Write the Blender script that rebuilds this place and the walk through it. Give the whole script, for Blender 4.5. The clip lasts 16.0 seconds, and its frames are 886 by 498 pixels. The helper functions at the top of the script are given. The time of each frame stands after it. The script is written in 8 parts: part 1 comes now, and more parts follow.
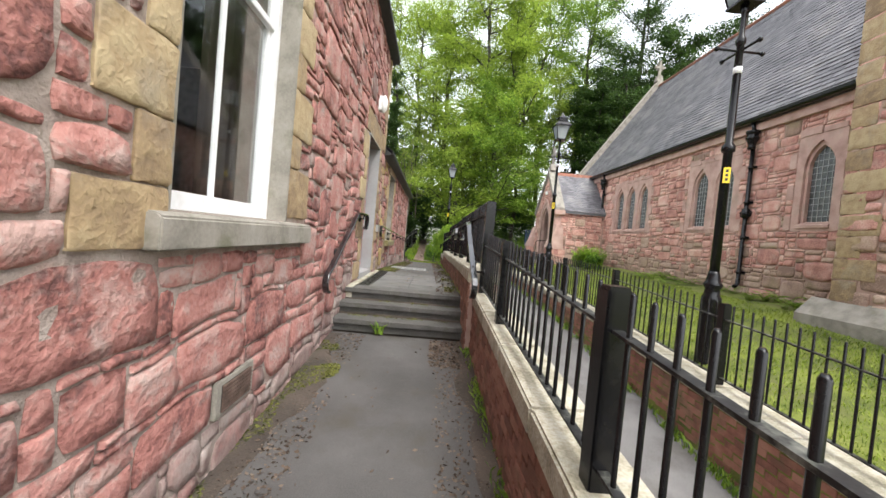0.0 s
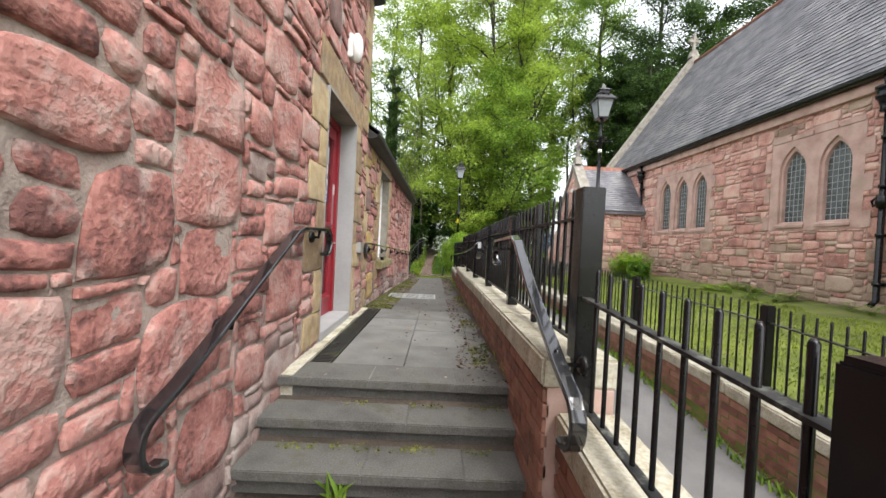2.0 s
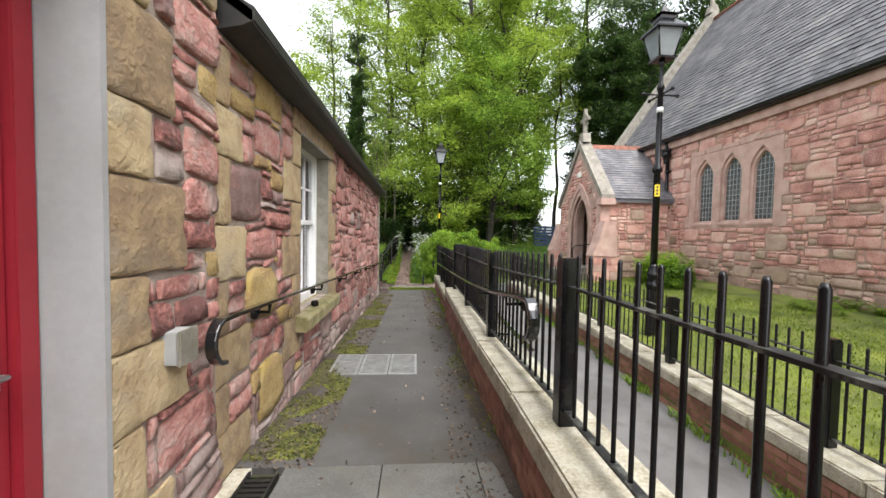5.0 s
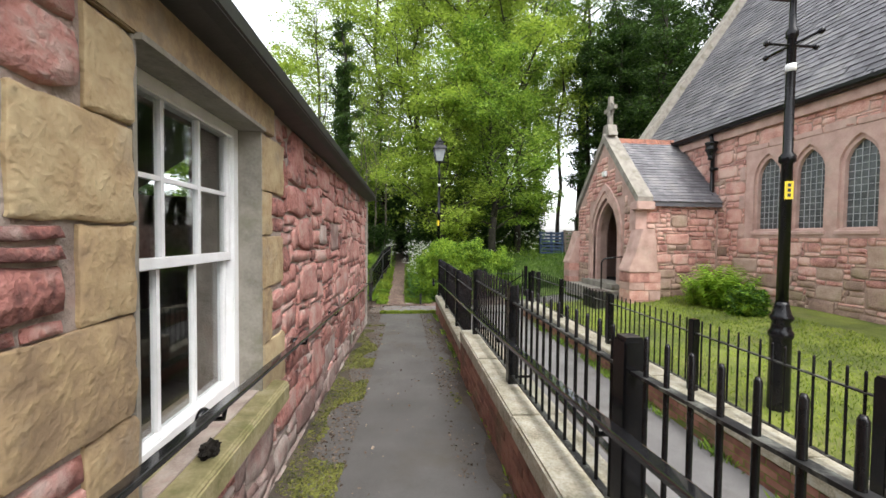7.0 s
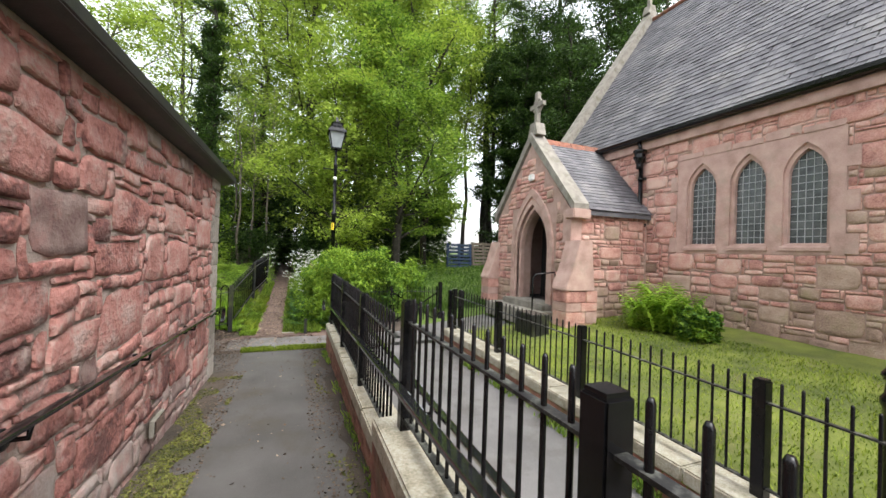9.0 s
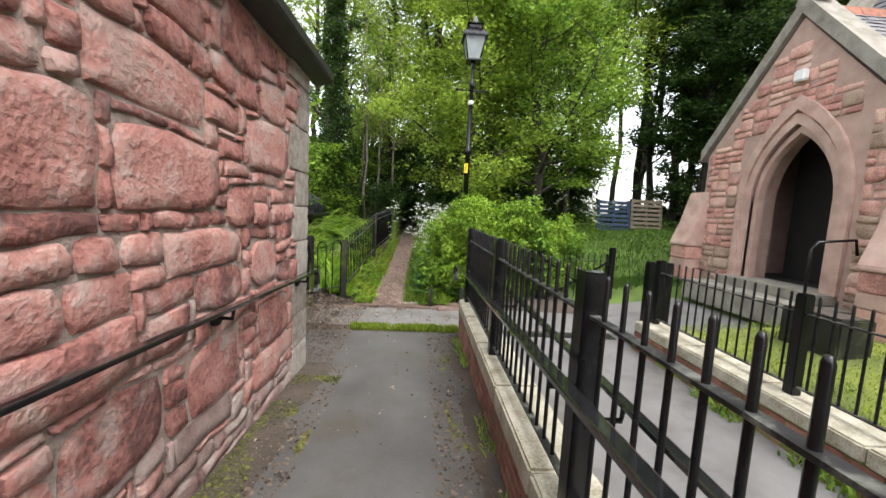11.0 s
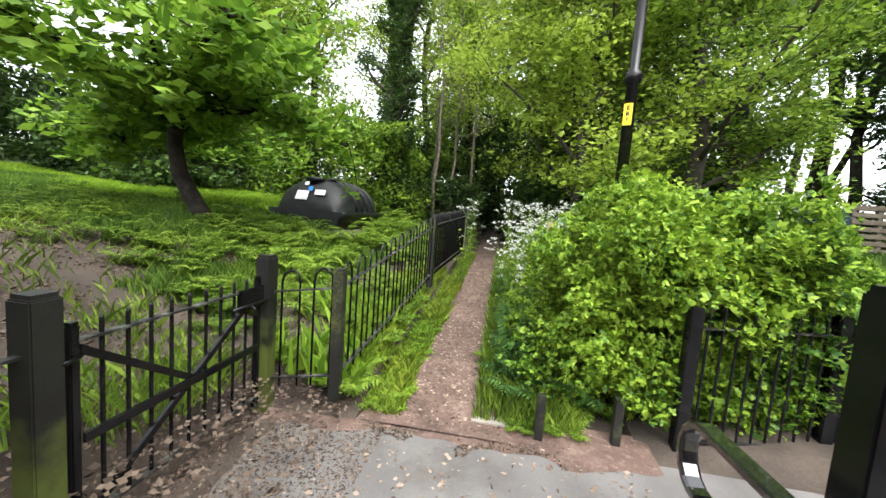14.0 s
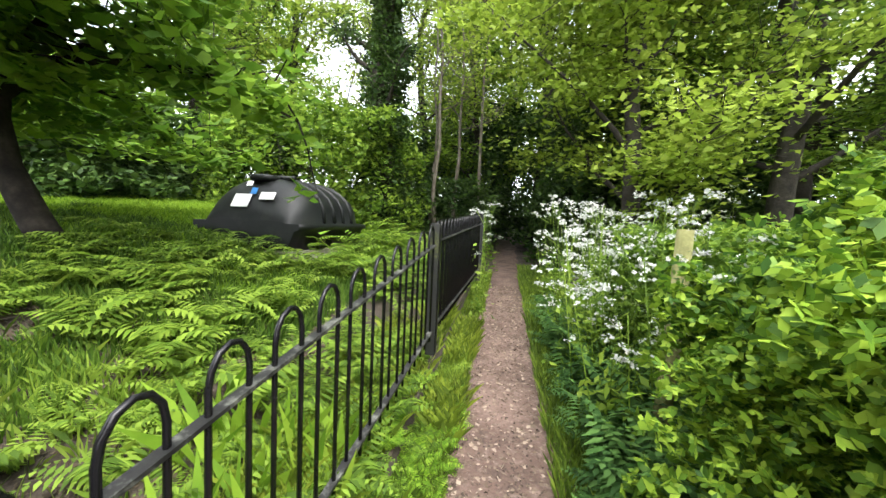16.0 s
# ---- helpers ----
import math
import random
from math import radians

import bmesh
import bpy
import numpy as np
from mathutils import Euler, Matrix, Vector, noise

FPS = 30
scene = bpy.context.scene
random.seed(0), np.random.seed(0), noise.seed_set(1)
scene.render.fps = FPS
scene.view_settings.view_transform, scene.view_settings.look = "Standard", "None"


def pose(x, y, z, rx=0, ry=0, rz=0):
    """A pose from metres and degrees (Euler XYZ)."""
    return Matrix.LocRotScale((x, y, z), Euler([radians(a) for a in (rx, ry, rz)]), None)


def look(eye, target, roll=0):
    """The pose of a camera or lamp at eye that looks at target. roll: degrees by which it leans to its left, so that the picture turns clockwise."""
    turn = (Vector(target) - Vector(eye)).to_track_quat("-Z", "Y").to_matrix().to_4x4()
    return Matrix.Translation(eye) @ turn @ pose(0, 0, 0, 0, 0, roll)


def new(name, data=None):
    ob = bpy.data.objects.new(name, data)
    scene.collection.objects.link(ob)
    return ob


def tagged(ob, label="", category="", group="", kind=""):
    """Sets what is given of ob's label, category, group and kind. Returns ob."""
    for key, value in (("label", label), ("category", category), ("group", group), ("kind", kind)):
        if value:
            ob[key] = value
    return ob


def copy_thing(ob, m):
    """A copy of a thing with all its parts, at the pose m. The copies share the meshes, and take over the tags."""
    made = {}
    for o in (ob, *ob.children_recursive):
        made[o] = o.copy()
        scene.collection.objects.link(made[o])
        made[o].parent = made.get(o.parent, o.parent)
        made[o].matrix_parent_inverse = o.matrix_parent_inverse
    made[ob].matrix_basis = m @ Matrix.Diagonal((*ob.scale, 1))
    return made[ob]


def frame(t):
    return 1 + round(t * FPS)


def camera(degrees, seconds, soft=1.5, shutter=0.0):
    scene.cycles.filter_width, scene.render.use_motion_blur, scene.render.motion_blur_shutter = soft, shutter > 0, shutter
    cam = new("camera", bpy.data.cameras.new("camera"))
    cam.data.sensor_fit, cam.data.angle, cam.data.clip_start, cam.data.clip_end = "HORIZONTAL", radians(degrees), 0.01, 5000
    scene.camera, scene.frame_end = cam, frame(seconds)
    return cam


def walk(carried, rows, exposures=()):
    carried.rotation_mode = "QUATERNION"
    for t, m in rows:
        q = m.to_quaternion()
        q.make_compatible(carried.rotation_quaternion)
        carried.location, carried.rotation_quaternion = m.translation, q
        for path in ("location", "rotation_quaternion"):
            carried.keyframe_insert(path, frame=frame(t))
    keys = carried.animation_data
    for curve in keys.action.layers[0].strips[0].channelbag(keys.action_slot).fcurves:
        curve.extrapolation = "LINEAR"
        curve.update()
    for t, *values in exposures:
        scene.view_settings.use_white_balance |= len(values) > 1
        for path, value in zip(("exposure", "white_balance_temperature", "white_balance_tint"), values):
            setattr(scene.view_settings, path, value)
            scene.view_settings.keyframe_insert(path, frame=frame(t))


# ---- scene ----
cam = camera(99.3, 16.0)
METRES, EYE, TILT, LEAN, TURN = 20.0, 1.29, 0.0, 0.0, -2.0
ROWS = [
    (0.0, 0.0, 0.0, 0.0, 0.16, -1.77, -5.31),
    (0.5, 0.0003, 0.0347, 0.002, 0.73, -1.01, -4.48),
    (1.0, -0.0005, 0.0681, 0.0062, 0.63, -0.56, -3.78),
    (1.5, -0.0018, 0.1015, 0.0091, 1.01, -0.47, -3.19),
    (2.0, -0.0072, 0.1333, 0.0088, 1.3, -0.93, -2.85),
    (2.5, -0.0087, 0.1661, 0.0076, 0.66, -1.84, -2.54),
    (3.0, -0.011, 0.197, 0.0101, -0.6, -2.5, -2.15),
    (3.5, -0.0118, 0.2268, 0.0131, -2.57, -2.83, -2.15),
    (4.0, -0.0111, 0.254, 0.0185, -2.99, -2.39, -1.66),
    (6.5, -0.0253, 0.3796, 0.037, -1.08, -2.13, -0.22),
    (7.0, -0.027, 0.4117, 0.0393, -3.62, -1.75, -0.61),
    (7.5, -0.0281, 0.4429, 0.0404, -9.08, -1.23, -1.6),
    (8.0, -0.0262, 0.4742, 0.0376, -13.7, -0.72, -1.74),
    (8.5, -0.0248, 0.5039, 0.0367, -16.84, -0.21, -1.72),
    (9.0, -0.0205, 0.5342, 0.0346, -19.29, 0.5, -1.99),
    (9.5, -0.0187, 0.5678, 0.0317, -16.51, 0.05, -2.1),
    (10.0, -0.0199, 0.6023, 0.0268, -9.25, -2.83, -1.9),
    (12.5, -0.0277, 0.7729, 0.019, 2.81, -6.9, -3.94),
    (13.0, -0.029, 0.8073, 0.0176, 4.6, -6.88, -3.81),
    (13.5, -0.0333, 0.8387, 0.016, 8.1, -6.46, -4.06),
    (14.0, -0.0391, 0.8712, 0.0144, 11.15, -5.69, -4.36),
    (14.5, -0.0472, 0.9017, 0.0142, 13.5, -5.06, -3.98),
    (15.0, -0.0562, 0.9303, 0.0139, 14.05, -4.76, -3.3),
    (15.5, -0.0608, 0.9614, 0.0127, 13.21, -4.47, -2.54),
    (16.0, -0.0652, 0.9892, 0.0122, 11.35, -4.2, -2.61),
]
walk(cam, [(t, pose(0, 0, EYE, TILT, LEAN, TURN) @ pose(METRES * x, METRES * y, METRES * z, 90 + pitch, roll, yaw)) for t, x, y, z, yaw, pitch, roll in ROWS],
     exposures=[(0.0, 0.48), (4.0, 0.48), (7.0, 0.42), (10.0, 0.45), (12.5, 0.84), (14.0, 0.92), (15.0, 0.96), (16.0, 1.08)])

# ---- world, sun ----
world = bpy.data.worlds.new("overcast")
scene.world = world
world.use_nodes = True
wn, wl = world.node_tree.nodes, world.node_tree.links
sky = wn.new("ShaderNodeTexSky")
sky.sky_type, sky.sun_disc = "NISHITA", False
sky.sun_elevation, sky.sun_rotation = radians(60), radians(150)
sky.dust_density, sky.air_density = 3.0, 1.0
grey = wn.new("ShaderNodeHueSaturation")
grey.inputs["Saturation"].default_value = 0.22
grey.inputs["Value"].default_value = 3.2
wl.new(sky.outputs[0], grey.inputs["Color"])
wl.new(grey.outputs[0], wn["Background"].inputs[0])
wn["Background"].inputs[1].default_value = 0.15
sun = new("sun", bpy.data.lights.new("sun", "SUN"))
sun.data.energy, sun.data.angle, sun.data.color = 0.6, radians(50), (1.0, 0.985, 0.955)
sun.matrix_world = look((9.0, -4.0, 38.0), (0.0, 8.0, 0.0))


# ---- materials ----
def mat(name, cols, rough=0.8, scale=6.0, fine=60.0, bump=0.3, metal=0.0, rand="", dist=0.01, detail=6.0, spread=1.0, grain=0.35, stain=None, stain_scale=1.5, stain_amount=0.5, rock=0.0):
    """Two or more colours over a ramp; grain at two scales; bump; object or island chance."""
    m = bpy.data.materials.new(name)
    m.use_nodes = True
    n, l = m.node_tree.nodes, m.node_tree.links
    b = n["Principled BSDF"]
    geo = n.new("ShaderNodeNewGeometry")
    pos = geo.outputs["Position"]
    n1 = n.new("ShaderNodeTexNoise")
    n1.inputs["Scale"].default_value, n1.inputs["Detail"].default_value = scale, detail
    l.new(pos, n1.inputs["Vector"])
    n2 = n.new("ShaderNodeTexNoise")
    n2.inputs["Scale"].default_value, n2.inputs["Detail"].default_value = fine, 5.0
    l.new(pos, n2.inputs["Vector"])
    mixv = n.new("ShaderNodeMath")
    mixv.operation = "MULTIPLY_ADD"
    l.new(n2.outputs[0], mixv.inputs[0])
    mixv.inputs[1].default_value = grain
    l.new(n1.outputs[0], mixv.inputs[2])
    val = mixv.outputs[0]
    off = n.new("ShaderNodeMath")
    off.operation = "SUBTRACT"
    l.new(val, off.inputs[0])
    off.inputs[1].default_value = grain / 2
    val = off.outputs[0]
    if rand:
        if rand == "object":
            chance = n.new("ShaderNodeObjectInfo").outputs["Random"]
        else:
            chance = geo.outputs["Random Per Island"]
        mr = n.new("ShaderNodeMath")
        mr.operation = "MULTIPLY_ADD"
        l.new(chance, mr.inputs[0])
        mr.inputs[1].default_value = spread
        sub = n.new("ShaderNodeMath")
        sub.operation = "SUBTRACT"
        l.new(val, sub.inputs[0])
        sub.inputs[1].default_value = spread * 0.5
        l.new(sub.outputs[0], mr.inputs[2])
        val = mr.outputs[0]
    ramp = n.new("ShaderNodeValToRGB")
    l.new(val, ramp.inputs[0])
    e = ramp.color_ramp.elements
    for k in range(len(cols) - 2):
        e.new(0.5)
    for k, c in enumerate(cols):
        e[k].position = 0.25 + 0.5 * k / max(1, len(cols) - 1)
        e[k].color = (*c, 1)
    col = ramp.outputs[0]
    if stain:
        n3 = n.new("ShaderNodeTexNoise")
        n3.inputs["Scale"].default_value, n3.inputs["Detail"].default_value = stain_scale, 8.0
        n3.inputs["Roughness"].default_value = 0.65
        l.new(pos, n3.inputs["Vector"])
        r3 = n.new("ShaderNodeMapRange")
        r3.inputs[1].default_value, r3.inputs[2].default_value = 0.52, 0.68
        r3.inputs[4].default_value = stain_amount
        l.new(n3.outputs[0], r3.inputs[0])
        mx = n.new("ShaderNodeMix")
        mx.data_type = "RGBA"
        l.new(r3.outputs[0], mx.inputs[0])
        l.new(col, mx.inputs[6])
        mx.inputs[7].default_value = (*stain, 1)
        col = mx.outputs[2]
    l.new(col, b.inputs["Base Color"])
    b.inputs["Roughness"].default_value, b.inputs["Metallic"].default_value = rough, metal
    if bump:
        bp = n.new("ShaderNodeBump")
        bp.inputs["Strength"].default_value, bp.inputs["Distance"].default_value = bump, dist
        height = mixv.outputs[0]
        if rock:
            vo = n.new("ShaderNodeTexNoise")
            vo.noise_type = "RIDGED_MULTIFRACTAL"
            vo.inputs["Scale"].default_value, vo.inputs["Detail"].default_value, vo.inputs["Distortion"].default_value = rock, 4.0, 0.6
            l.new(pos, vo.inputs["Vector"])
            mh = n.new("ShaderNodeMath")
            mh.operation = "MULTIPLY_ADD"
            l.new(vo.outputs[0], mh.inputs[0])
            mh.inputs[1].default_value = 0.3
            l.new(height, mh.inputs[2])
            height = mh.outputs[0]
        l.new(height, bp.inputs["Height"])
        l.new(bp.outputs[0], b.inputs["Normal"])
    return m


def leaf_mat(name, cols, trans=0.35, rough=0.55):
    m = mat(name, cols, rough=rough, scale=0.8, fine=9.0, bump=0.0, rand="island", spread=0.6)
    n, l = m.node_tree.nodes, m.node_tree.links
    b = n["Principled BSDF"]
    tr = n.new("ShaderNodeBsdfTranslucent")
    mix = n.new("ShaderNodeMixShader")
    src = b.inputs["Base Color"].links[0].from_socket
    l.new(src, tr.inputs[0])
    mix.inputs[0].default_value = trans
    l.new(b.outputs[0], mix.inputs[1])
    l.new(tr.outputs[0], mix.inputs[2])
    l.new(mix.outputs[0], n["Material Output"].inputs[0])
    b.inputs["Specular IOR Level"].default_value = 0.3
    return m


def glass_mat(name, tint=(0.9, 0.93, 0.92), rough=0.02):
    m = bpy.data.materials.new(name)
    m.use_nodes = True
    b = m.node_tree.nodes["Principled BSDF"]
    b.inputs["Base Color"].default_value = (*tint, 1)
    b.inputs["Roughness"].default_value = rough
    b.inputs["Transmission Weight"].default_value = 1.0
    b.inputs["IOR"].default_value = 1.45
    return m


RED = [(0.13, 0.055, 0.048), (0.26, 0.105, 0.087), (0.34, 0.15, 0.125), (0.385, 0.19, 0.16), (0.39, 0.255, 0.22)]
YEL = [(0.21, 0.145, 0.085), (0.32, 0.23, 0.125), (0.41, 0.32, 0.185)]
RED_LOOK = dict(grain=0.62, detail=10.0, rough=0.92, scale=4.5, fine=34.0, bump=1.0, dist=0.026, rock=8.0, spread=0.36, stain=(0.42, 0.345, 0.305), stain_scale=5.5, stain_amount=0.62)
M_RED = mat("red_sandstone", RED, rand="object", **RED_LOOK)
M_RED_J = mat("red_sandstone_joined", RED, rand="island", **RED_LOOK)
LICH = [(0.20, 0.12, 0.06), (0.32, 0.22, 0.09), (0.40, 0.30, 0.13)]
LICH_LOOK = dict(grain=0.6, rough=0.92, scale=6.0, fine=45.0, bump=0.9, dist=0.02, spread=0.4, stain=(0.33, 0.235, 0.05), stain_scale=5.0, stain_amount=0.6)
M_LICHEN = mat("lichened_buff_stone", LICH, rand="object", **LICH_LOOK)
M_LICHEN_J = mat("lichened_buff_stone_joined", LICH, rand="island", **LICH_LOOK)
CH = [(0.30, 0.14, 0.115), (0.47, 0.235, 0.19), (0.56, 0.32, 0.258), (0.60, 0.41, 0.33)]
M_PALE = mat("whitened_sandstone", [(0.14, 0.08, 0.07), (0.24, 0.17, 0.15), (0.34, 0.285, 0.255)], rough=0.92, scale=6.0, fine=55.0, bump=0.8, rand="object", dist=0.02, spread=0.4, stain=(0.33, 0.15, 0.13), stain_scale=3.5, stain_amount=0.6)
M_PALE_J = mat("whitened_sandstone_joined", [(0.14, 0.08, 0.07), (0.24, 0.17, 0.15), (0.34, 0.285, 0.255)], rough=0.92, scale=6.0, fine=55.0, bump=0.8, rand="island", dist=0.02, spread=0.4, stain=(0.33, 0.15, 0.13), stain_scale=3.5, stain_amount=0.6)
CH_LOOK = dict(grain=0.6, detail=9.0, rough=0.92, scale=4.0, fine=38.0, bump=0.8, dist=0.02, spread=0.36, stain=(0.50, 0.36, 0.295), stain_scale=3.5, stain_amount=0.5)
M_CH = mat("church_sandstone", CH, rand="object", **CH_LOOK)
M_CH_J = mat("church_sandstone_joined", CH, rand="island", **CH_LOOK)
LOWC = [(0.23, 0.15, 0.115), (0.36, 0.245, 0.185), (0.45, 0.33, 0.255)]
LOW_LOOK = dict(grain=0.6, rough=0.92, scale=4.0, fine=38.0, bump=0.8, dist=0.02, spread=0.5, stain=(0.24, 0.21, 0.10), stain_scale=2.5, stain_amount=0.5)
M_CHLOW = mat("damp_church_stone", LOWC, rand="object", **LOW_LOOK)
M_CHLOW_J = mat("damp_church_stone_joined", LOWC, rand="island", **LOW_LOOK)
M_DRESS = mat("dressed_pink_stone", [(0.33, 0.205, 0.17), (0.46, 0.305, 0.255), (0.54, 0.385, 0.325)], rough=0.85, scale=3.5, fine=50.0, bump=0.35, stain=(0.30, 0.25, 0.19), stain_scale=2.5, stain_amount=0.5)
M_YEL = mat("buff_sandstone", YEL, rough=0.9, scale=9.0, fine=40.0, bump=1.0, rand="object", dist=0.014, rock=30.0, spread=0.5, stain=(0.27, 0.24, 0.19), stain_scale=3.0, stain_amount=0.5)
M_GREYQ = mat("grey_tooled_sandstone", [(0.19, 0.16, 0.135), (0.29, 0.255, 0.22), (0.37, 0.33, 0.29)], rough=0.9, scale=16.0, fine=70.0, bump=1.0, rand="object", dist=0.012, spread=0.3, grain=0.7, stain=(0.40, 0.37, 0.33), stain_scale=7.0, stain_amount=0.4)
M_BARKD = mat("dark_smooth_bark", [(0.008, 0.007, 0.006), (0.018, 0.015, 0.012), (0.035, 0.03, 0.024)], rough=0.9, scale=8.0, fine=40.0, bump=0.7)
M_MORTAR = mat("lime_mortar", [(0.20, 0.155, 0.13), (0.30, 0.245, 0.21), (0.38, 0.325, 0.28)], rough=0.95, scale=9.0, fine=80.0, bump=1.0, dist=0.02, stain=(0.34, 0.20, 0.165), stain_scale=2.5, stain_amount=0.6)
M_CHMORTAR = mat("pink_mortar", [(0.33, 0.215, 0.175), (0.44, 0.31, 0.26)], rough=0.95, scale=7.0, fine=60.0, bump=0.5)
M_GREYSTONE = mat("grey_dressed_stone", [(0.15, 0.135, 0.11), (0.24, 0.22, 0.185), (0.31, 0.285, 0.245)], rough=0.85, scale=5.0, fine=60.0, bump=0.4, stain=(0.12, 0.115, 0.065), stain_scale=4.0, stain_amount=0.65)
M_REVEAL = mat("painted_grey_reveal", [(0.25, 0.25, 0.245), (0.33, 0.33, 0.325)], rough=0.7, scale=3.0, fine=40.0, bump=0.12, stain=(0.28, 0.26, 0.24), stain_scale=4.0)
M_COPING = mat("sandstone_coping", [(0.20, 0.18, 0.12), (0.35, 0.32, 0.24), (0.47, 0.44, 0.36)], rough=0.9, scale=7.0, fine=60.0, bump=0.6, stain=(0.40, 0.39, 0.34), stain_scale=11.0, stain_amount=0.55, grain=0.75)
M_MOSSILL = mat("mossy_buff_sill", [(0.13, 0.115, 0.045), (0.22, 0.19, 0.09), (0.31, 0.27, 0.17)], rough=0.9, scale=8.0, fine=60.0, bump=0.6, stain=(0.10, 0.105, 0.03), stain_scale=6.0, stain_amount=0.7)
M_RUST = mat("rusty_iron", [(0.05, 0.032, 0.024), (0.10, 0.062, 0.046), (0.15, 0.10, 0.075)], rough=0.9, scale=12.0, fine=80.0, bump=0.4)
M_BRICK = mat("red_brick", [(0.14, 0.062, 0.042), (0.23, 0.10, 0.068), (0.29, 0.145, 0.10)], rough=0.9, scale=8.0, fine=80.0, bump=0.5, stain=(0.11, 0.095, 0.05), stain_scale=2.2, stain_amount=0.7, rand="object", spread=0.5)
M_BRICK_J = mat("red_brick_joined", [(0.14, 0.062, 0.042), (0.23, 0.10, 0.068), (0.29, 0.145, 0.10)], rough=0.9, scale=8.0, fine=80.0, bump=0.5, stain=(0.11, 0.095, 0.05), stain_scale=2.2, stain_amount=0.7, rand="island", spread=0.5)
M_TARMAC = mat("tarmac", [(0.046, 0.043, 0.040), (0.069, 0.065, 0.061), (0.095, 0.09, 0.085)], rough=0.85, scale=1.6, fine=160.0, bump=0.35, stain=(0.055, 0.046, 0.033), stain_scale=1.4, stain_amount=0.75, grain=0.75)
M_PAVE = mat("pale_worn_tarmac", [(0.095, 0.09, 0.086), (0.13, 0.124, 0.119), (0.17, 0.163, 0.156)], rough=0.85, scale=1.8, fine=160.0, bump=0.4, stain=(0.062, 0.054, 0.042), stain_scale=1.6, stain_amount=0.6, grain=0.75)
M_SLAB = mat("concrete_paving", [(0.08, 0.077, 0.07), (0.115, 0.112, 0.104), (0.15, 0.147, 0.137)], rough=0.85, scale=4.0, fine=110.0, bump=0.25, rand="object", spread=0.25, stain=(0.12, 0.11, 0.085), stain_scale=2.5, grain=0.75)
M_STEP = mat("grey_step_stone", [(0.045, 0.042, 0.036), (0.08, 0.076, 0.069), (0.12, 0.115, 0.106)], rough=0.8, scale=4.0, fine=90.0, bump=0.4, stain=(0.045, 0.044, 0.026), stain_scale=4.0, stain_amount=0.8, grain=0.75)
M_SLATE = mat("roof_slate", [(0.08, 0.078, 0.085), (0.12, 0.117, 0.126), (0.165, 0.161, 0.17)], rough=0.6, scale=1.2, fine=25.0, bump=0.25, rand="island", spread=0.42, stain=(0.24, 0.23, 0.2), stain_scale=1.2, stain_amount=0.4)
M_BLACK = mat("black_gloss_paint", [(0.004, 0.004, 0.0045), (0.009, 0.009, 0.01)], rough=0.34, scale=12.0, fine=90.0, bump=0.12, dist=0.004, stain=(0.018, 0.016, 0.014), stain_scale=9.0, stain_amount=0.35)
M_HANDRAIL = mat("glossy_black_rail", [(0.006, 0.006, 0.007), (0.012, 0.012, 0.013)], rough=0.2, scale=12.0, fine=90.0, bump=0.05, dist=0.003)
M_RAILTOP = mat("worn_black_paint", [(0.006, 0.006, 0.007), (0.02, 0.02, 0.019), (0.17, 0.175, 0.15)], rough=0.5, scale=14.0, fine=90.0, bump=0.2, dist=0.004)
M_MOSSPOST = mat("lichened_black_post", [(0.005, 0.005, 0.0045), (0.007, 0.0075, 0.006), (0.012, 0.013, 0.009), (0.085, 0.10, 0.02)], rough=0.6, scale=2.6, fine=60.0, bump=0.5)
M_OLD = mat("weathered_black_post", [(0.006, 0.006, 0.006), (0.014, 0.014, 0.012)], rough=0.5, scale=9.0, fine=70.0, bump=0.4, stain=(0.10, 0.112, 0.045), stain_scale=4.0, stain_amount=0.7)


def mossy_foot(m, level, colour):
    """Green algae that has crept up from the ground to about the given height."""
    n, l = m.node_tree.nodes, m.node_tree.links
    b = n["Principled BSDF"]
    src = b.inputs["Base Color"].links[0].from_socket
    geo = n.new("ShaderNodeNewGeometry")
    sep = n.new("ShaderNodeSeparateXYZ")
    l.new(geo.outputs["Position"], sep.inputs[0])
    nz = n.new("ShaderNodeTexNoise")
    nz.inputs["Scale"].default_value, nz.inputs["Detail"].default_value = 7.0, 6.0
    l.new(geo.outputs["Position"], nz.inputs["Vector"])
    add = n.new("ShaderNodeMath")
    add.operation = "MULTIPLY_ADD"
    l.new(nz.outputs[0], add.inputs[0])
    add.inputs[1].default_value = 0.9
    l.new(sep.outputs[2], add.inputs[2])
    mr = n.new("ShaderNodeMapRange")
    mr.inputs[1].default_value, mr.inputs[2].default_value = level + 0.6, level + 0.3
    mr.inputs[4].default_value = 0.85
    l.new(add.outputs[0], mr.inputs[0])
    mx = n.new("ShaderNodeMix")
    mx.data_type = "RGBA"
    l.new(mr.outputs[0], mx.inputs[0])
    l.new(src, mx.inputs[6])
    mx.inputs[7].default_value = (*colour, 1)
    l.new(mx.outputs[2], b.inputs["Base Color"])


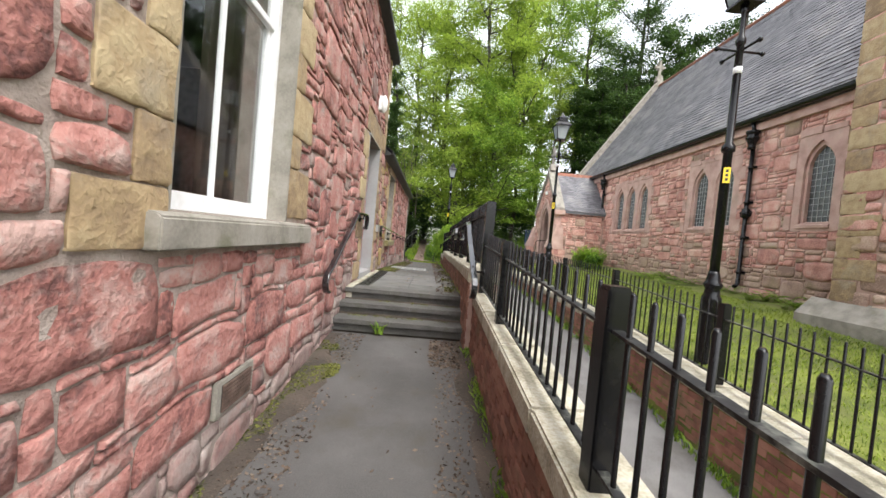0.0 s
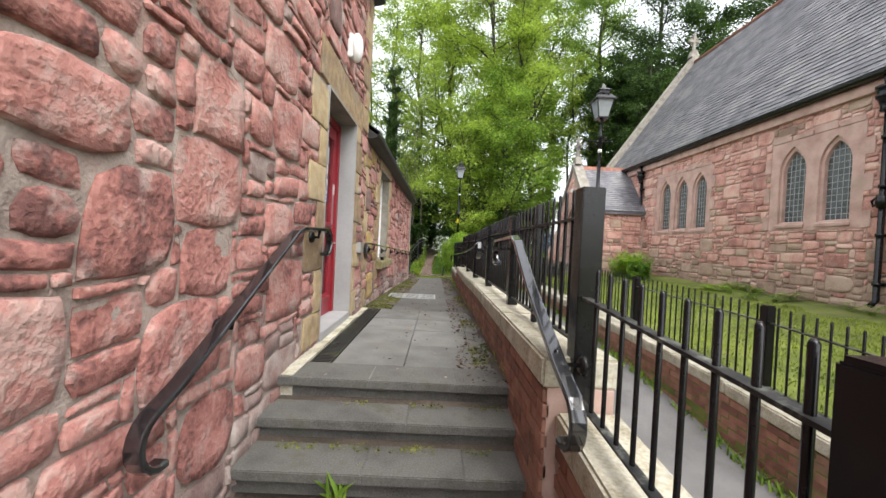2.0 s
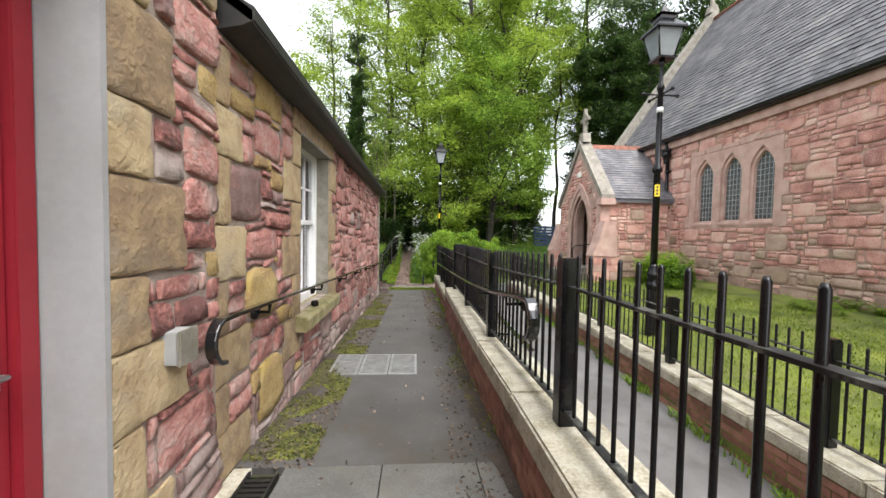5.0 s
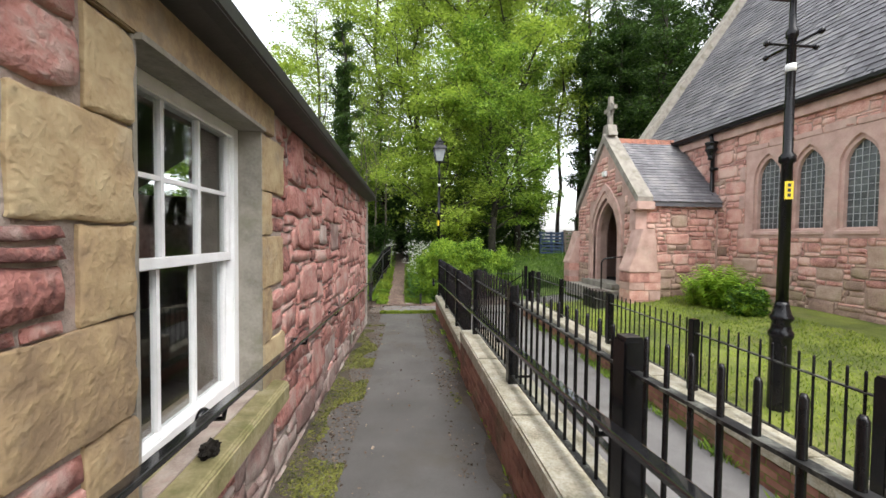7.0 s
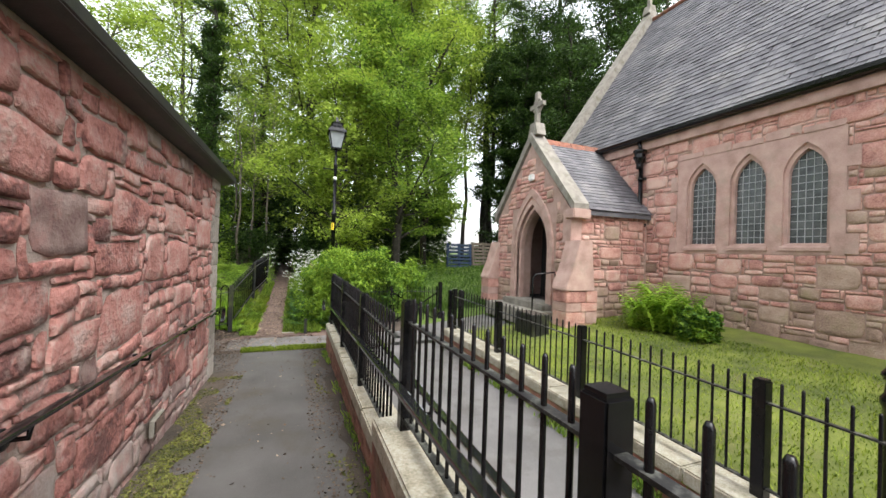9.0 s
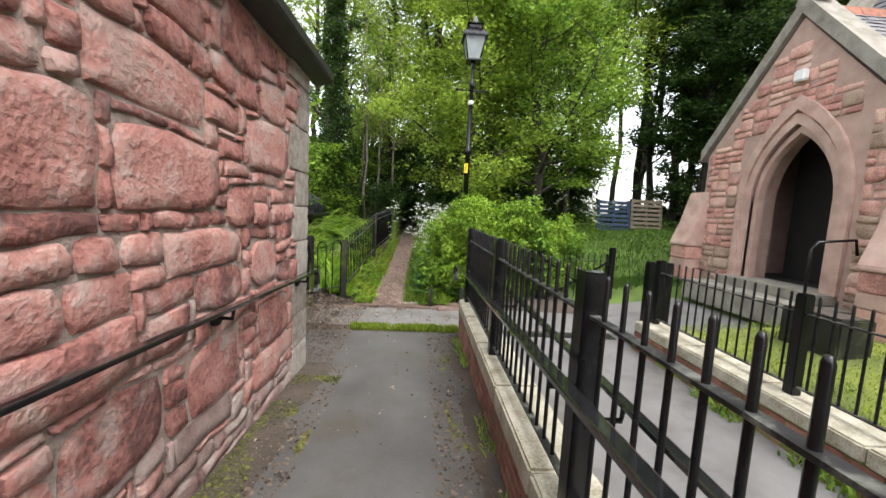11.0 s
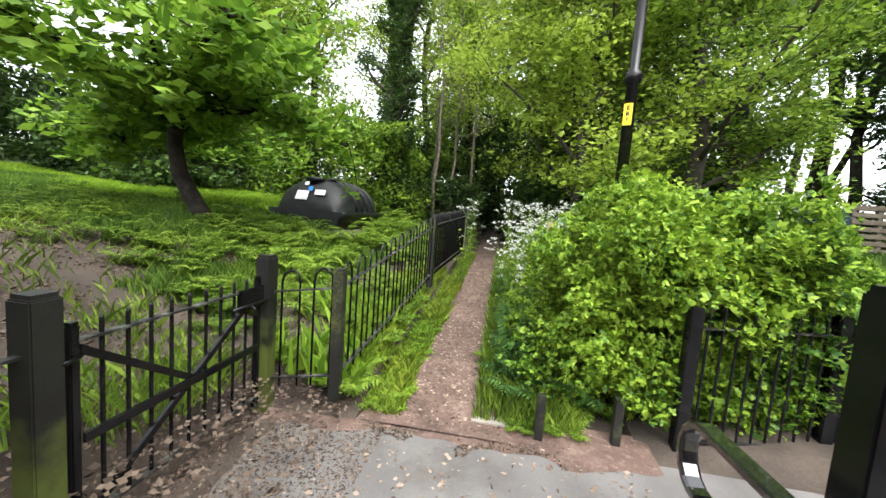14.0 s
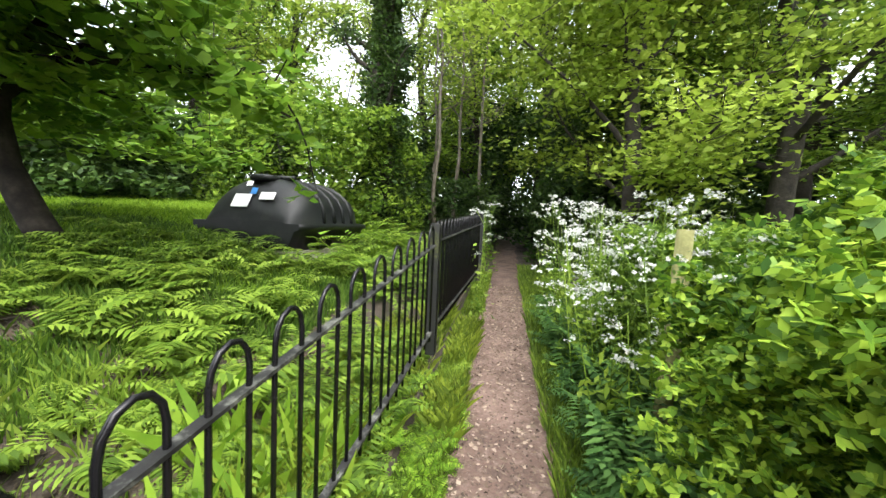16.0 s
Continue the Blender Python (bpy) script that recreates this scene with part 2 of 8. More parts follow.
M_GATEPOST = mat("mossy_gate_post_paint", [(0.005, 0.005, 0.0045), (0.009, 0.009, 0.008), (0.018, 0.019, 0.014)], rough=0.55, scale=5.0, fine=60.0, bump=0.4)
mossy_foot(M_GATEPOST, 0.5, (0.085, 0.11, 0.02))
M_WHITE = mat("white_gloss_paint", [(0.72, 0.72, 0.72), (0.82, 0.82, 0.82)], rough=0.4, scale=5.0, fine=60.0, bump=0.1, stain=(0.6, 0.6, 0.57), stain_scale=6.0)
M_DOOR = mat("crimson_door_paint", [(0.20, 0.010, 0.018), (0.27, 0.016, 0.026)], rough=0.42, scale=3.0, fine=40.0, bump=0.08)
# Near-black for shade inside rooms and behind drain slats and vent bars.
M_DARK = mat("interior_shade", [(0.02, 0.018, 0.016), (0.04, 0.035, 0.03)], rough=0.9, scale=2.0, bump=0.0)
M_CURTAIN = mat("curtain_cloth", [(0.16, 0.12, 0.09), (0.25, 0.20, 0.16)], rough=0.95, scale=3.0, fine=80.0, bump=0.2)
M_ROOFTRIM = mat("dark_gutter", [(0.012, 0.012, 0.012), (0.03, 0.028, 0.026)], rough=0.5, scale=8.0, bump=0.2)
M_LAWN = mat("mossy_lawn_ground", [(0.04, 0.06, 0.014), (0.08, 0.13, 0.022), (0.14, 0.205, 0.038)], rough=0.95, scale=1.3, fine=60.0, bump=0.8, dist=0.03)
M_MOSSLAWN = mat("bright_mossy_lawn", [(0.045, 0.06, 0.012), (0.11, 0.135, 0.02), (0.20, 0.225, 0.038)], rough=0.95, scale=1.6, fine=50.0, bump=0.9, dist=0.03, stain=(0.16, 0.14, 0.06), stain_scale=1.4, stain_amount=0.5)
M_SOIL = mat("woodland_soil", [(0.026, 0.02, 0.015), (0.055, 0.042, 0.032), (0.095, 0.073, 0.056)], rough=0.95, scale=2.2, fine=60.0, bump=0.8, dist=0.03)
M_DIRT = mat("trodden_dirt", [(0.055, 0.034, 0.026), (0.115, 0.073, 0.057), (0.185, 0.125, 0.10)], rough=0.95, scale=4.0, fine=38.0, bump=1.0, dist=0.04, stain=(0.27, 0.205, 0.165), stain_scale=18.0)
M_GLASS = glass_mat("window_glass")
M_LEAD = mat("leaded_glass", [(0.035, 0.04, 0.042), (0.075, 0.084, 0.086), (0.13, 0.14, 0.135)], rough=0.25, scale=5.0, fine=16.0, bump=0.3, dist=0.01)
M_LEADBAR = mat("lead_came", [(0.30, 0.32, 0.32), (0.42, 0.43, 0.43)], rough=0.6, scale=8.0, bump=0.1)
M_BARK = mat("tree_bark", [(0.014, 0.012, 0.009), (0.032, 0.027, 0.02), (0.06, 0.052, 0.04)], rough=0.95, scale=6.0, fine=30.0, bump=0.9, dist=0.03)
M_TWIG = mat("pale_twig_bark", [(0.07, 0.06, 0.045), (0.13, 0.11, 0.085), (0.2, 0.175, 0.14)], rough=0.9, scale=6.0, fine=30.0, bump=0.4)
M_TANK = mat("black_plastic_tank", [(0.005, 0.006, 0.006), (0.011, 0.013, 0.0125)], rough=0.45, scale=3.0, fine=40.0, bump=0.1, stain=(0.028, 0.032, 0.026), stain_scale=4.0, stain_amount=0.4)
M_PALLET = mat("weathered_pallet_wood", [(0.11, 0.09, 0.065), (0.18, 0.15, 0.115)], rough=0.9, scale=5.0, fine=60.0, bump=0.4)
M_STAKE = mat("mossy_stake_wood", [(0.10, 0.10, 0.035), (0.18, 0.18, 0.065), (0.27, 0.26, 0.12)], rough=0.95, scale=9.0, fine=70.0, bump=0.6)
M_BLUE = mat("blue_painted_wood", [(0.012, 0.026, 0.055), (0.022, 0.045, 0.09)], rough=0.8, scale=5.0, fine=60.0, bump=0.3)
M_YTAG = mat("yellow_label", [(0.75, 0.55, 0.02), (0.8, 0.6, 0.03)], rough=0.5, bump=0.0)
M_PLAST = mat("white_plastic", [(0.7, 0.7, 0.68), (0.78, 0.78, 0.76)], rough=0.4, bump=0.0)
M_NOTICE = mat("sun_faded_paper", [(0.30, 0.36, 0.37), (0.40, 0.46, 0.47)], rough=0.6, bump=0.0)
M_SIGNBLUE = mat("blue_sign", [(0.01, 0.16, 0.48), (0.012, 0.18, 0.52)], rough=0.4, bump=0.0)
M_INK = mat("black_ink", [(0.01, 0.01, 0.01), (0.015, 0.015, 0.015)], rough=0.5, bump=0.0)
M_STEEL = mat("brushed_steel", [(0.5, 0.5, 0.5), (0.62, 0.62, 0.62)], rough=0.35, scale=3.0, fine=120.0, bump=0.1, metal=1.0)
M_GALV = mat("galvanised_grating", [(0.25, 0.25, 0.24), (0.38, 0.38, 0.37)], rough=0.5, scale=12.0, bump=0.2, metal=0.5)
M_TERRA = mat("red_ridge_tile", [(0.10, 0.06, 0.045), (0.24, 0.09, 0.055), (0.34, 0.14, 0.085)], rough=0.85, scale=7.0, bump=0.4, stain=(0.14, 0.12, 0.09), stain_scale=6.0)
# Near-black in place of the shade inside the porch.
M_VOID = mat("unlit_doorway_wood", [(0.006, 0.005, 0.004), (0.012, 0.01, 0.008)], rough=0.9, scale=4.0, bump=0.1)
M_HEDGE = leaf_mat("hedge_leaf", [(0.042, 0.11, 0.013), (0.145, 0.265, 0.022), (0.32, 0.46, 0.046)])
M_GRASSB = leaf_mat("short_lawn_blade", [(0.085, 0.13, 0.013), (0.175, 0.245, 0.022), (0.30, 0.37, 0.046)], trans=0.35)
M_LEAF = leaf_mat("spring_leaf", [(0.068, 0.135, 0.015), (0.16, 0.27, 0.027), (0.285, 0.41, 0.052)], trans=0.5)
M_LEAFY = leaf_mat("young_yellow_leaf", [(0.14, 0.21, 0.022), (0.26, 0.37, 0.04), (0.38, 0.49, 0.075)], trans=0.52)
M_BROAD = leaf_mat("broad_garden_leaf", [(0.075, 0.16, 0.016), (0.155, 0.285, 0.026), (0.27, 0.43, 0.05)], trans=0.5)
# Dark green of ivy and evergreens; for undergrowth it also carries canopy shade.
M_LEAFD = leaf_mat("dark_shaded_leaf", [(0.018, 0.042, 0.009), (0.04, 0.085, 0.015), (0.08, 0.14, 0.026)], trans=0.3)
M_GRASS = leaf_mat("grass_blade", [(0.055, 0.095, 0.011), (0.12, 0.195, 0.018), (0.225, 0.315, 0.04)], trans=0.35)
M_LAWNB = leaf_mat("bright_lawn_blade", [(0.10, 0.19, 0.012), (0.19, 0.33, 0.022), (0.30, 0.46, 0.04)], trans=0.45)
# Darker grass green: the shade of the trees is in the colour.
M_SHADEGRASS = leaf_mat("tree_shaded_grass_blade", [(0.03, 0.07, 0.009), (0.065, 0.135, 0.014), (0.12, 0.21, 0.026)], trans=0.35)
M_HERB = leaf_mat("feathery_herb_leaf", [(0.03, 0.08, 0.018), (0.065, 0.15, 0.032), (0.12, 0.23, 0.055)], trans=0.35)
M_FERN = leaf_mat("fern_frond", [(0.07, 0.13, 0.016), (0.155, 0.26, 0.028), (0.26, 0.38, 0.05)], trans=0.42)
M_FERNB = leaf_mat("bright_fern_frond", [(0.13, 0.25, 0.02), (0.24, 0.40, 0.035), (0.36, 0.52, 0.06)], trans=0.5)
M_FLOWER = leaf_mat("white_umbel", [(0.45, 0.48, 0.42), (0.65, 0.66, 0.62)], trans=0.25)
M_DEAD = mat("dead_leaf_litter", [(0.035, 0.022, 0.014), (0.08, 0.053, 0.036), (0.145, 0.108, 0.078)], rough=0.9, scale=3.0, bump=0.0, rand="island", spread=0.9)
M_MOSS = mat("moss_tuft", [(0.04, 0.045, 0.01), (0.085, 0.09, 0.016), (0.15, 0.155, 0.028)], rough=0.95, scale=4.0, bump=0.4, rand="island", spread=0.6)


def gloss(m, level):
    m.node_tree.nodes["Principled BSDF"].inputs["Specular IOR Level"].default_value = level


for m_ in (M_BLACK, M_RAILTOP):
    gloss(m_, 0.28)
M_HANDRAIL.node_tree.nodes["Principled BSDF"].inputs["Coat Weight"].default_value = 1.0
M_TANK.node_tree.nodes["Principled BSDF"].inputs["Specular IOR Level"].default_value = 0.28
M_BARKD.node_tree.nodes["Principled BSDF"].inputs["Specular IOR Level"].default_value = 0.15
M_BLACK.node_tree.nodes["Principled BSDF"].inputs["Roughness"].default_value = 0.22


# ---- building helpers ----
def box(bm, x0, x1, y0, y1, z0, z1):
    v = [bm.verts.new(p) for p in ((x0, y0, z0), (x1, y0, z0), (x1, y1, z0), (x0, y1, z0), (x0, y0, z1), (x1, y0, z1), (x1, y1, z1), (x0, y1, z1))]
    for f in ((3, 2, 1, 0), (4, 5, 6, 7), (0, 1, 5, 4), (1, 2, 6, 5), (2, 3, 7, 6), (3, 0, 4, 7)):
        bm.faces.new([v[i] for i in f])
    return v


def boxed(*args, bevel=0.0):
    bm = bmesh.new()
    box(bm, *args)
    if bevel:
        bmesh.ops.bevel(bm, geom=bm.edges[:], offset=bevel, segments=2, affect="EDGES")
    return bm


def mesh_of(name, bm, material, smooth=False):
    me = bpy.data.meshes.new(name)
    bm.normal_update()
    bm.to_mesh(me)
    bm.free()
    me.materials.append(material)
    if smooth:
        for p in me.polygons:
            p.use_smooth = True
    return me


def part(name, bm, material, parent=None, label="", smooth=False):
    ob = new(name, mesh_of(name, bm, material, smooth))
    if parent:
        ob.parent = parent
    if label:
        ob["label"] = label
    return ob


def piece(name, me, parent, m):
    ob = new(name, me)
    ob.parent = parent
    ob.matrix_local = m
    return ob


def thing(name, label, category, at=(0, 0, 0), group="", kind=""):
    return tagged(new(name), label, category, group, kind) if at == (0, 0, 0) else placed(tagged(new(name), label, category, group, kind), at)


def placed(ob, at):
    ob.location = at
    return ob


def data_mesh(name, verts, faces, material, smooth=False):
    me = bpy.data.meshes.new(name)
    me.from_pydata([tuple(v) for v in verts], [], [tuple(f) for f in faces])
    me.materials.append(material)
    if smooth:
        for p in me.polygons:
            p.use_smooth = True
    me.update()
    return me


def quads_mesh(name, v, material, tri=False, smooth=False):
    """Fast mesh from an array (n, 4, 3) of quads, or (n, 3, 3) of triangles."""
    n, k = v.shape[0], v.shape[1]
    me = bpy.data.meshes.new(name)
    me.vertices.add(n * k)
    me.vertices.foreach_set("co", v.reshape(-1).astype(np.float32))
    me.loops.add(n * k)
    me.loops.foreach_set("vertex_index", np.arange(n * k, dtype=np.int32))
    me.polygons.add(n)
    me.polygons.foreach_set("loop_start", np.arange(0, n * k, k, dtype=np.int32))
    me.update(calc_edges=True)
    me.materials.append(material)
    return me


def tube(bm, pts, r, seg=8, r_end=None):
    """A round bar along points; r may taper to r_end."""
    pts = [Vector(p) for p in pts]
    rings = []
    prev = None
    for i, p in enumerate(pts):
        d = (pts[min(i + 1, len(pts) - 1)] - pts[max(i - 1, 0)]).normalized()
        if prev is None:
            a = d.orthogonal().normalized()
        else:
            a = (prev - d * prev.dot(d)).normalized()
        prev = a
        b = d.cross(a)
        rr = r if r_end is None else r + (r_end - r) * i / (len(pts) - 1)
        rings.append([bm.verts.new(p + (a * math.cos(2 * math.pi * k / seg) + b * math.sin(2 * math.pi * k / seg)) * rr) for k in range(seg)])
    for r0, r1 in zip(rings, rings[1:]):
        for k in range(seg):
            f = bm.faces.new((r0[k], r0[(k + 1) % seg], r1[(k + 1) % seg], r1[k]))
            f.smooth = True
    bm.faces.new(rings[0][::-1])
    bm.faces.new(rings[-1])


def lathe(bm, profile, seg=14, at=(0, 0, 0)):
    """Turned shape from (radius, height) pairs."""
    rings = [[bm.verts.new((at[0] + r * math.cos(2 * math.pi * k / seg), at[1] + r * math.sin(2 * math.pi * k / seg), at[2] + h)) for k in range(seg)] for r, h in profile]
    for r0, r1 in zip(rings, rings[1:]):
        for k in range(seg):
            f = bm.faces.new((r0[k], r0[(k + 1) % seg], r1[(k + 1) % seg], r1[k]))
            f.smooth = True
    bm.faces.new(rings[0][::-1])
    bm.faces.new(rings[-1])


def interp(y, pts):
    return float(np.interp(y, [p[0] for p in pts], [p[1] for p in pts]))


def prism(bm, poly, x0, x1, axis="x"):
    """A polygon in the (y, z) plane pushed from x0 to x1 (axis x), or in (x, z) pushed along y."""
    if axis == "x":
        a = [bm.verts.new((x0, p, q)) for p, q in poly]
        b = [bm.verts.new((x1, p, q)) for p, q in poly]
    else:
        a = [bm.verts.new((p, x0, q)) for p, q in poly]
        b = [bm.verts.new((p, x1, q)) for p, q in poly]
    n = len(poly)
    bm.faces.new(a)
    bm.faces.new(b[::-1])
    for i in range(n):
        bm.faces.new((a[i], b[i], b[(i + 1) % n], a[(i + 1) % n]))
    bmesh.ops.recalc_face_normals(bm, faces=bm.faces[:])


# ---- levels ----
XWALL = -1.17
UPPER = [(-40, -2.9), (4.77, -0.02), (4.78, 0.0), (5.36, 0.46), (8.3, 0.43), (18.6, -0.04), (20.2, -0.08), (21.2, 0.05), (24, 0.18), (30, 0.5), (60, 2.0)]
LOWER = [(-40, -3.5), (0, -0.98), (3.8, -0.70), (8.2, -0.28), (12, -0.12), (15, -0.05), (18.6, -0.06), (20.2, -0.08), (22.0, 0.1), (30, 0.9), (60, 2.6)]
COPE1 = [(-8, -0.2), (0, 0.36), (1.3, 0.455), (3.2, 0.59), (4.7, 0.68)]
COPE2 = [(4.4, 0.93), (8.0, 0.9), (9.7, 0.84), (13.5, 0.82)]
COPE3 = [(13.2, 0.53), (18.5, 0.50)]
WALL2 = [(-8, -0.8), (3.5, -0.02), (7, 0.2), (11, 0.25), (14, 0.3), (18.3, 0.34)]


def lawn_z(x, y):
    return interp(y, WALL2 + [(20, 0.30), (30, 1.0), (60, 0.8)]) - 0.06 + max(0.0, min(x, 9.0) - 3.3) * 0.085


def bank_z(x, y):
    base = interp(y, UPPER)
    t = max(0.0, -1.3 - x)
    return base + 0.12 + min(0.85, t * 0.26) + max(0.0, t - 3.3) * 0.06 + max(0.0, y - 20) * 0.02


# ---- ground ----
def ground_z(x, y):
    """One sheet of ground under everything, below the paved levels near the walk."""
    if x <= -1.15:
        z = bank_z(x, y) if y > 17.5 else interp(y, UPPER) - 0.5
        if 17.2 < y < 20.2 and x > -2.1:
            z = interp(y, UPPER) - 0.02
        return z
    if x < 0.6:
        z = interp(y, UPPER)
        return z - (0.06 if y < 20.2 else 0.0)
    if x < 0.95:
        return interp(y, LOWER) - 0.05
    if x < 3.0:
        z = interp(y, LOWER) - 0.05
        if y > 20.0:
            z = z + 0.07 + max(0.0, x - 1.0) * 0.06
        return z
    if 18.35 < y < 20.7 and x < 5.3:
        return -0.11 + (x - 3.0) * 0.13
    return lawn_z(x, y) + noise.noise((x * 0.8, y * 0.8, 0)) * 0.03


def grid_lines(a, b, step, near, far):
    return sorted(set([far[0]] + [round(a + i * step, 3) for i in range(int((b - a) / step) + 1)] + near + [far[1]]))


gx = grid_lines(-12, 14, 0.5, [-60, -30, -20, -1.45, -1.16, -1.14, 0.59, 0.61, 0.94, 0.96, 2.99, 3.01, 25, 45], (-400, 400))
gy = grid_lines(-6, 34, 0.4, [-60, -25, -12, 4.76, 4.79, 16.38, 16.42, 40, 50, 70, 120], (-400, 900))
gv = [(x, y, ground_z(max(-60, min(60, x)), max(-40, min(70, y)))) for y in gy for x in gx]
nx = len(gx)
gf = [(j * nx + i, j * nx + i + 1, (j + 1) * nx + i + 1, (j + 1) * nx + i) for j in range(len(gy) - 1) for i in range(nx - 1)]
gme = data_mesh("ground", gv, gf, M_SOIL)
gme.materials.append(M_LAWN)
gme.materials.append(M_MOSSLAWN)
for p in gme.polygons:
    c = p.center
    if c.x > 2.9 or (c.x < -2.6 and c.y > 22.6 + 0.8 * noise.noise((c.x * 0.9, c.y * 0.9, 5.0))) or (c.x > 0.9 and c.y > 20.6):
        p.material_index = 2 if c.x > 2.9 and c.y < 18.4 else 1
tagged(new("ground", gme), "sloping ground of soil and mossy grass", "ground", kind="structure")


def strip(name, x0, x1, prof, y0, y1, material, label, thick=0.12, step=0.6, lift=0.0):
    """A paved strip that follows a level."""
    ys = [y0 + (y1 - y0) * i / max(1, round((y1 - y0) / step)) for i in range(max(1, round((y1 - y0) / step)) + 1)]
    bm = bmesh.new()
    rows = [[bm.verts.new((x, y, interp(y, prof) + lift - d)) for x, d in ((x0, 0), (x1, 0), (x1, thick), (x0, thick))] for y in ys]
    for a, b in zip(rows, rows[1:]):
        for k in range(4):
            bm.faces.new((a[k], a[(k + 1) % 4], b[(k + 1) % 4], b[k]))
    bm.faces.new(rows[0][::-1])
    bm.faces.new(rows[-1])
    bmesh.ops.recalc_face_normals(bm, faces=bm.faces[:])
    ob = part(name, bm, material)
    return tagged(ob, label, "path", kind="structure")


strip("path_upper_low", -1.15, 0.6, UPPER, -8.0, 4.77, M_TARMAC, "worn dark tarmac path with mossy edges")
strip("path_ramp", -1.19, 0.6, UPPER, 8.32, 18.62, M_TARMAC, "dark tarmac ramp beside the stone building")
strip("path_landing_base", -1.15, 0.6, UPPER, 5.4, 8.32, M_TARMAC, "bed under the landing's paving slabs", lift=-0.055)
strip("path_crossing", -1.8, 3.0, UPPER, 18.9, 20.15, M_PAVE, "grey tarmac crossing at the end of the ramp", lift=0.0)
strip("path_lower", 0.95, 3.0, LOWER, -8.0, 18.9, M_PAVE, "grey tarmac path between two low walls")


def ragged(name, level, y0, y1, left, right, material, label, category, lift, step=0.12):
    """A thin sheet with uneven edges over a level: trodden or drifted earth."""
    bm = bmesh.new()
    n = max(2, int((y1 - y0) / step))
    rows_ = []
    for i in range(n + 1):
        y = y0 + (y1 - y0) * i / n
        a, b = left(y), right(y)
        rows_.append([bm.verts.new((a + (b - a) * k / 4, y, interp(y, level) + lift + (0.0 if k in (0, 4) else 0.004))) for k in range(5)])
    for p, q in zip(rows_, rows_[1:]):
        for k in range(4):
            bm.faces.new((p[k], p[k + 1], q[k + 1], q[k]))
    return tagged(part(name, bm, material), label, category, kind="structure")


wob = lambda y, s, k: noise.noise((y * s, k, 0.5)) + 0.5 * noise.noise((y * s * 3.1, k, 1.5))
ragged("path_dirt", UPPER, 20.08, 60.0, lambda y: -0.90 - 0.25 * max(0.0, 21.0 - y) + 0.09 * wob(y, 0.9, 1.0), lambda y: -0.20 + 0.28 * max(0.0, 21.0 - y) + 0.09 * wob(y, 0.9, 5.0), M_DIRT, "trodden brown dirt footpath into the wood", "path", 0.02)
for k, (y0, y1) in enumerate(((0.0, 4.7), (8.4, 17.35))):
    ragged("edge_dirt", UPPER, y0, y1, lambda y: XWALL, lambda y: XWALL + 0.24 + 0.17 * wob(y, 1.3, 2.0 + k), M_SOIL, "drifted soil along the wall foot", "soil", 0.004)
    ragged("edge_dirt", UPPER, y0, y1 + 1.1 * k, lambda y: 0.42 - 0.13 * wob(y, 1.5, 9.0 + k), lambda y: 0.62, M_SOIL, "drifted soil along the dwarf wall", "soil", 0.004)
ragged("edge_dirt", UPPER, 5.5, 8.4, lambda y: 0.47 - 0.1 * wob(y, 1.7, 19.0), lambda y: 0.62, M_SOIL, "drifted soil along the dwarf wall", "soil", 0.007)

bm = bmesh.new()
n_ = 60
rows_ = []
for i in range(n_ + 1):
    x = -1.85 + 2.9 * i / n_
    a, b = 19.93 + 0.22 * wob(x, 1.4, 31.0) + 0.12 * max(0.0, x), 20.42
    rows_.append([bm.verts.new((x, a + (b - a) * k / 4, interp(a + (b - a) * k / 4, UPPER) + (0.003 if k == 0 else 0.012))) for k in range(5)])
for p, q in zip(rows_, rows_[1:]):
    for k in range(4):
        bm.faces.new((p[k], q[k], q[k + 1], p[k + 1]))
tagged(part("edge_dirt", bm, M_DIRT), "trodden dirt spread over the crossing's edge", "soil", kind="structure")
ragged("edge_dirt", UPPER, 18.9, 20.15, lambda y: -1.85, lambda y: -1.66 + 0.12 * wob(y, 1.6, 23.0), M_SOIL, "drifted soil along the garden railing", "soil", 0.004)
ragged("path_shoulder", UPPER, 17.42, 18.62, lambda y: -1.5 - 0.1 * (y - 17.4) + 0.08 * wob(y, 1.6, 25.0), lambda y: -1.18, M_TARMAC, "crumbling tarmac shoulder of the ramp", "path", -0.003)
bm = bmesh.new()
prism(bm, [(3.0, -0.05), (5.25, 0.24), (5.25, 0.1), (3.0, -0.2)], 18.4, 20.5, axis="y")
tagged(part("path_forecourt", bm, M_PAVE), "grey tarmac forecourt before the church porch", "path", kind="structure")


# ---- steps and landing ----
steps = thing("steps", "three worn grey stone steps between wall and coping", "steps", kind="structure")
for i in range(3):
    y0, z1 = 4.77 + 0.29 * i, 0.155 * (i + 1)
    joints = [[-1.15, -0.42, 0.16, 0.6], [-1.15, -0.2, 0.6], [-1.15, -0.5, 0.12, 0.6]][i]
    for xa, xb in zip(joints, joints[1:]):
        part("tread", boxed(xa + 0.001, xb - 0.001, y0 - 0.03, y0 + 0.33, z1 - 0.06, z1, bevel=0.006), M_STEP, steps)
    part("riser", boxed(-1.15, 0.6, y0 + 0.02, y0 + 0.3, z1 - 0.155, z1 - 0.06), M_STEP, steps)
landing = thing("landing_paving", "grey concrete slab paving on the landing, stained", "paving", kind="structure")
slab_me = mesh_of("paving_slab", boxed(-0.5, 0.5, -0.5, 0.5, -1.0, 0.0), M_SLAB)
cols = [(-0.86, -0.28), (-0.28, 0.3), (0.3, 0.6)]
rows = [5.68, 6.33, 6.98, 7.63, 8.32]
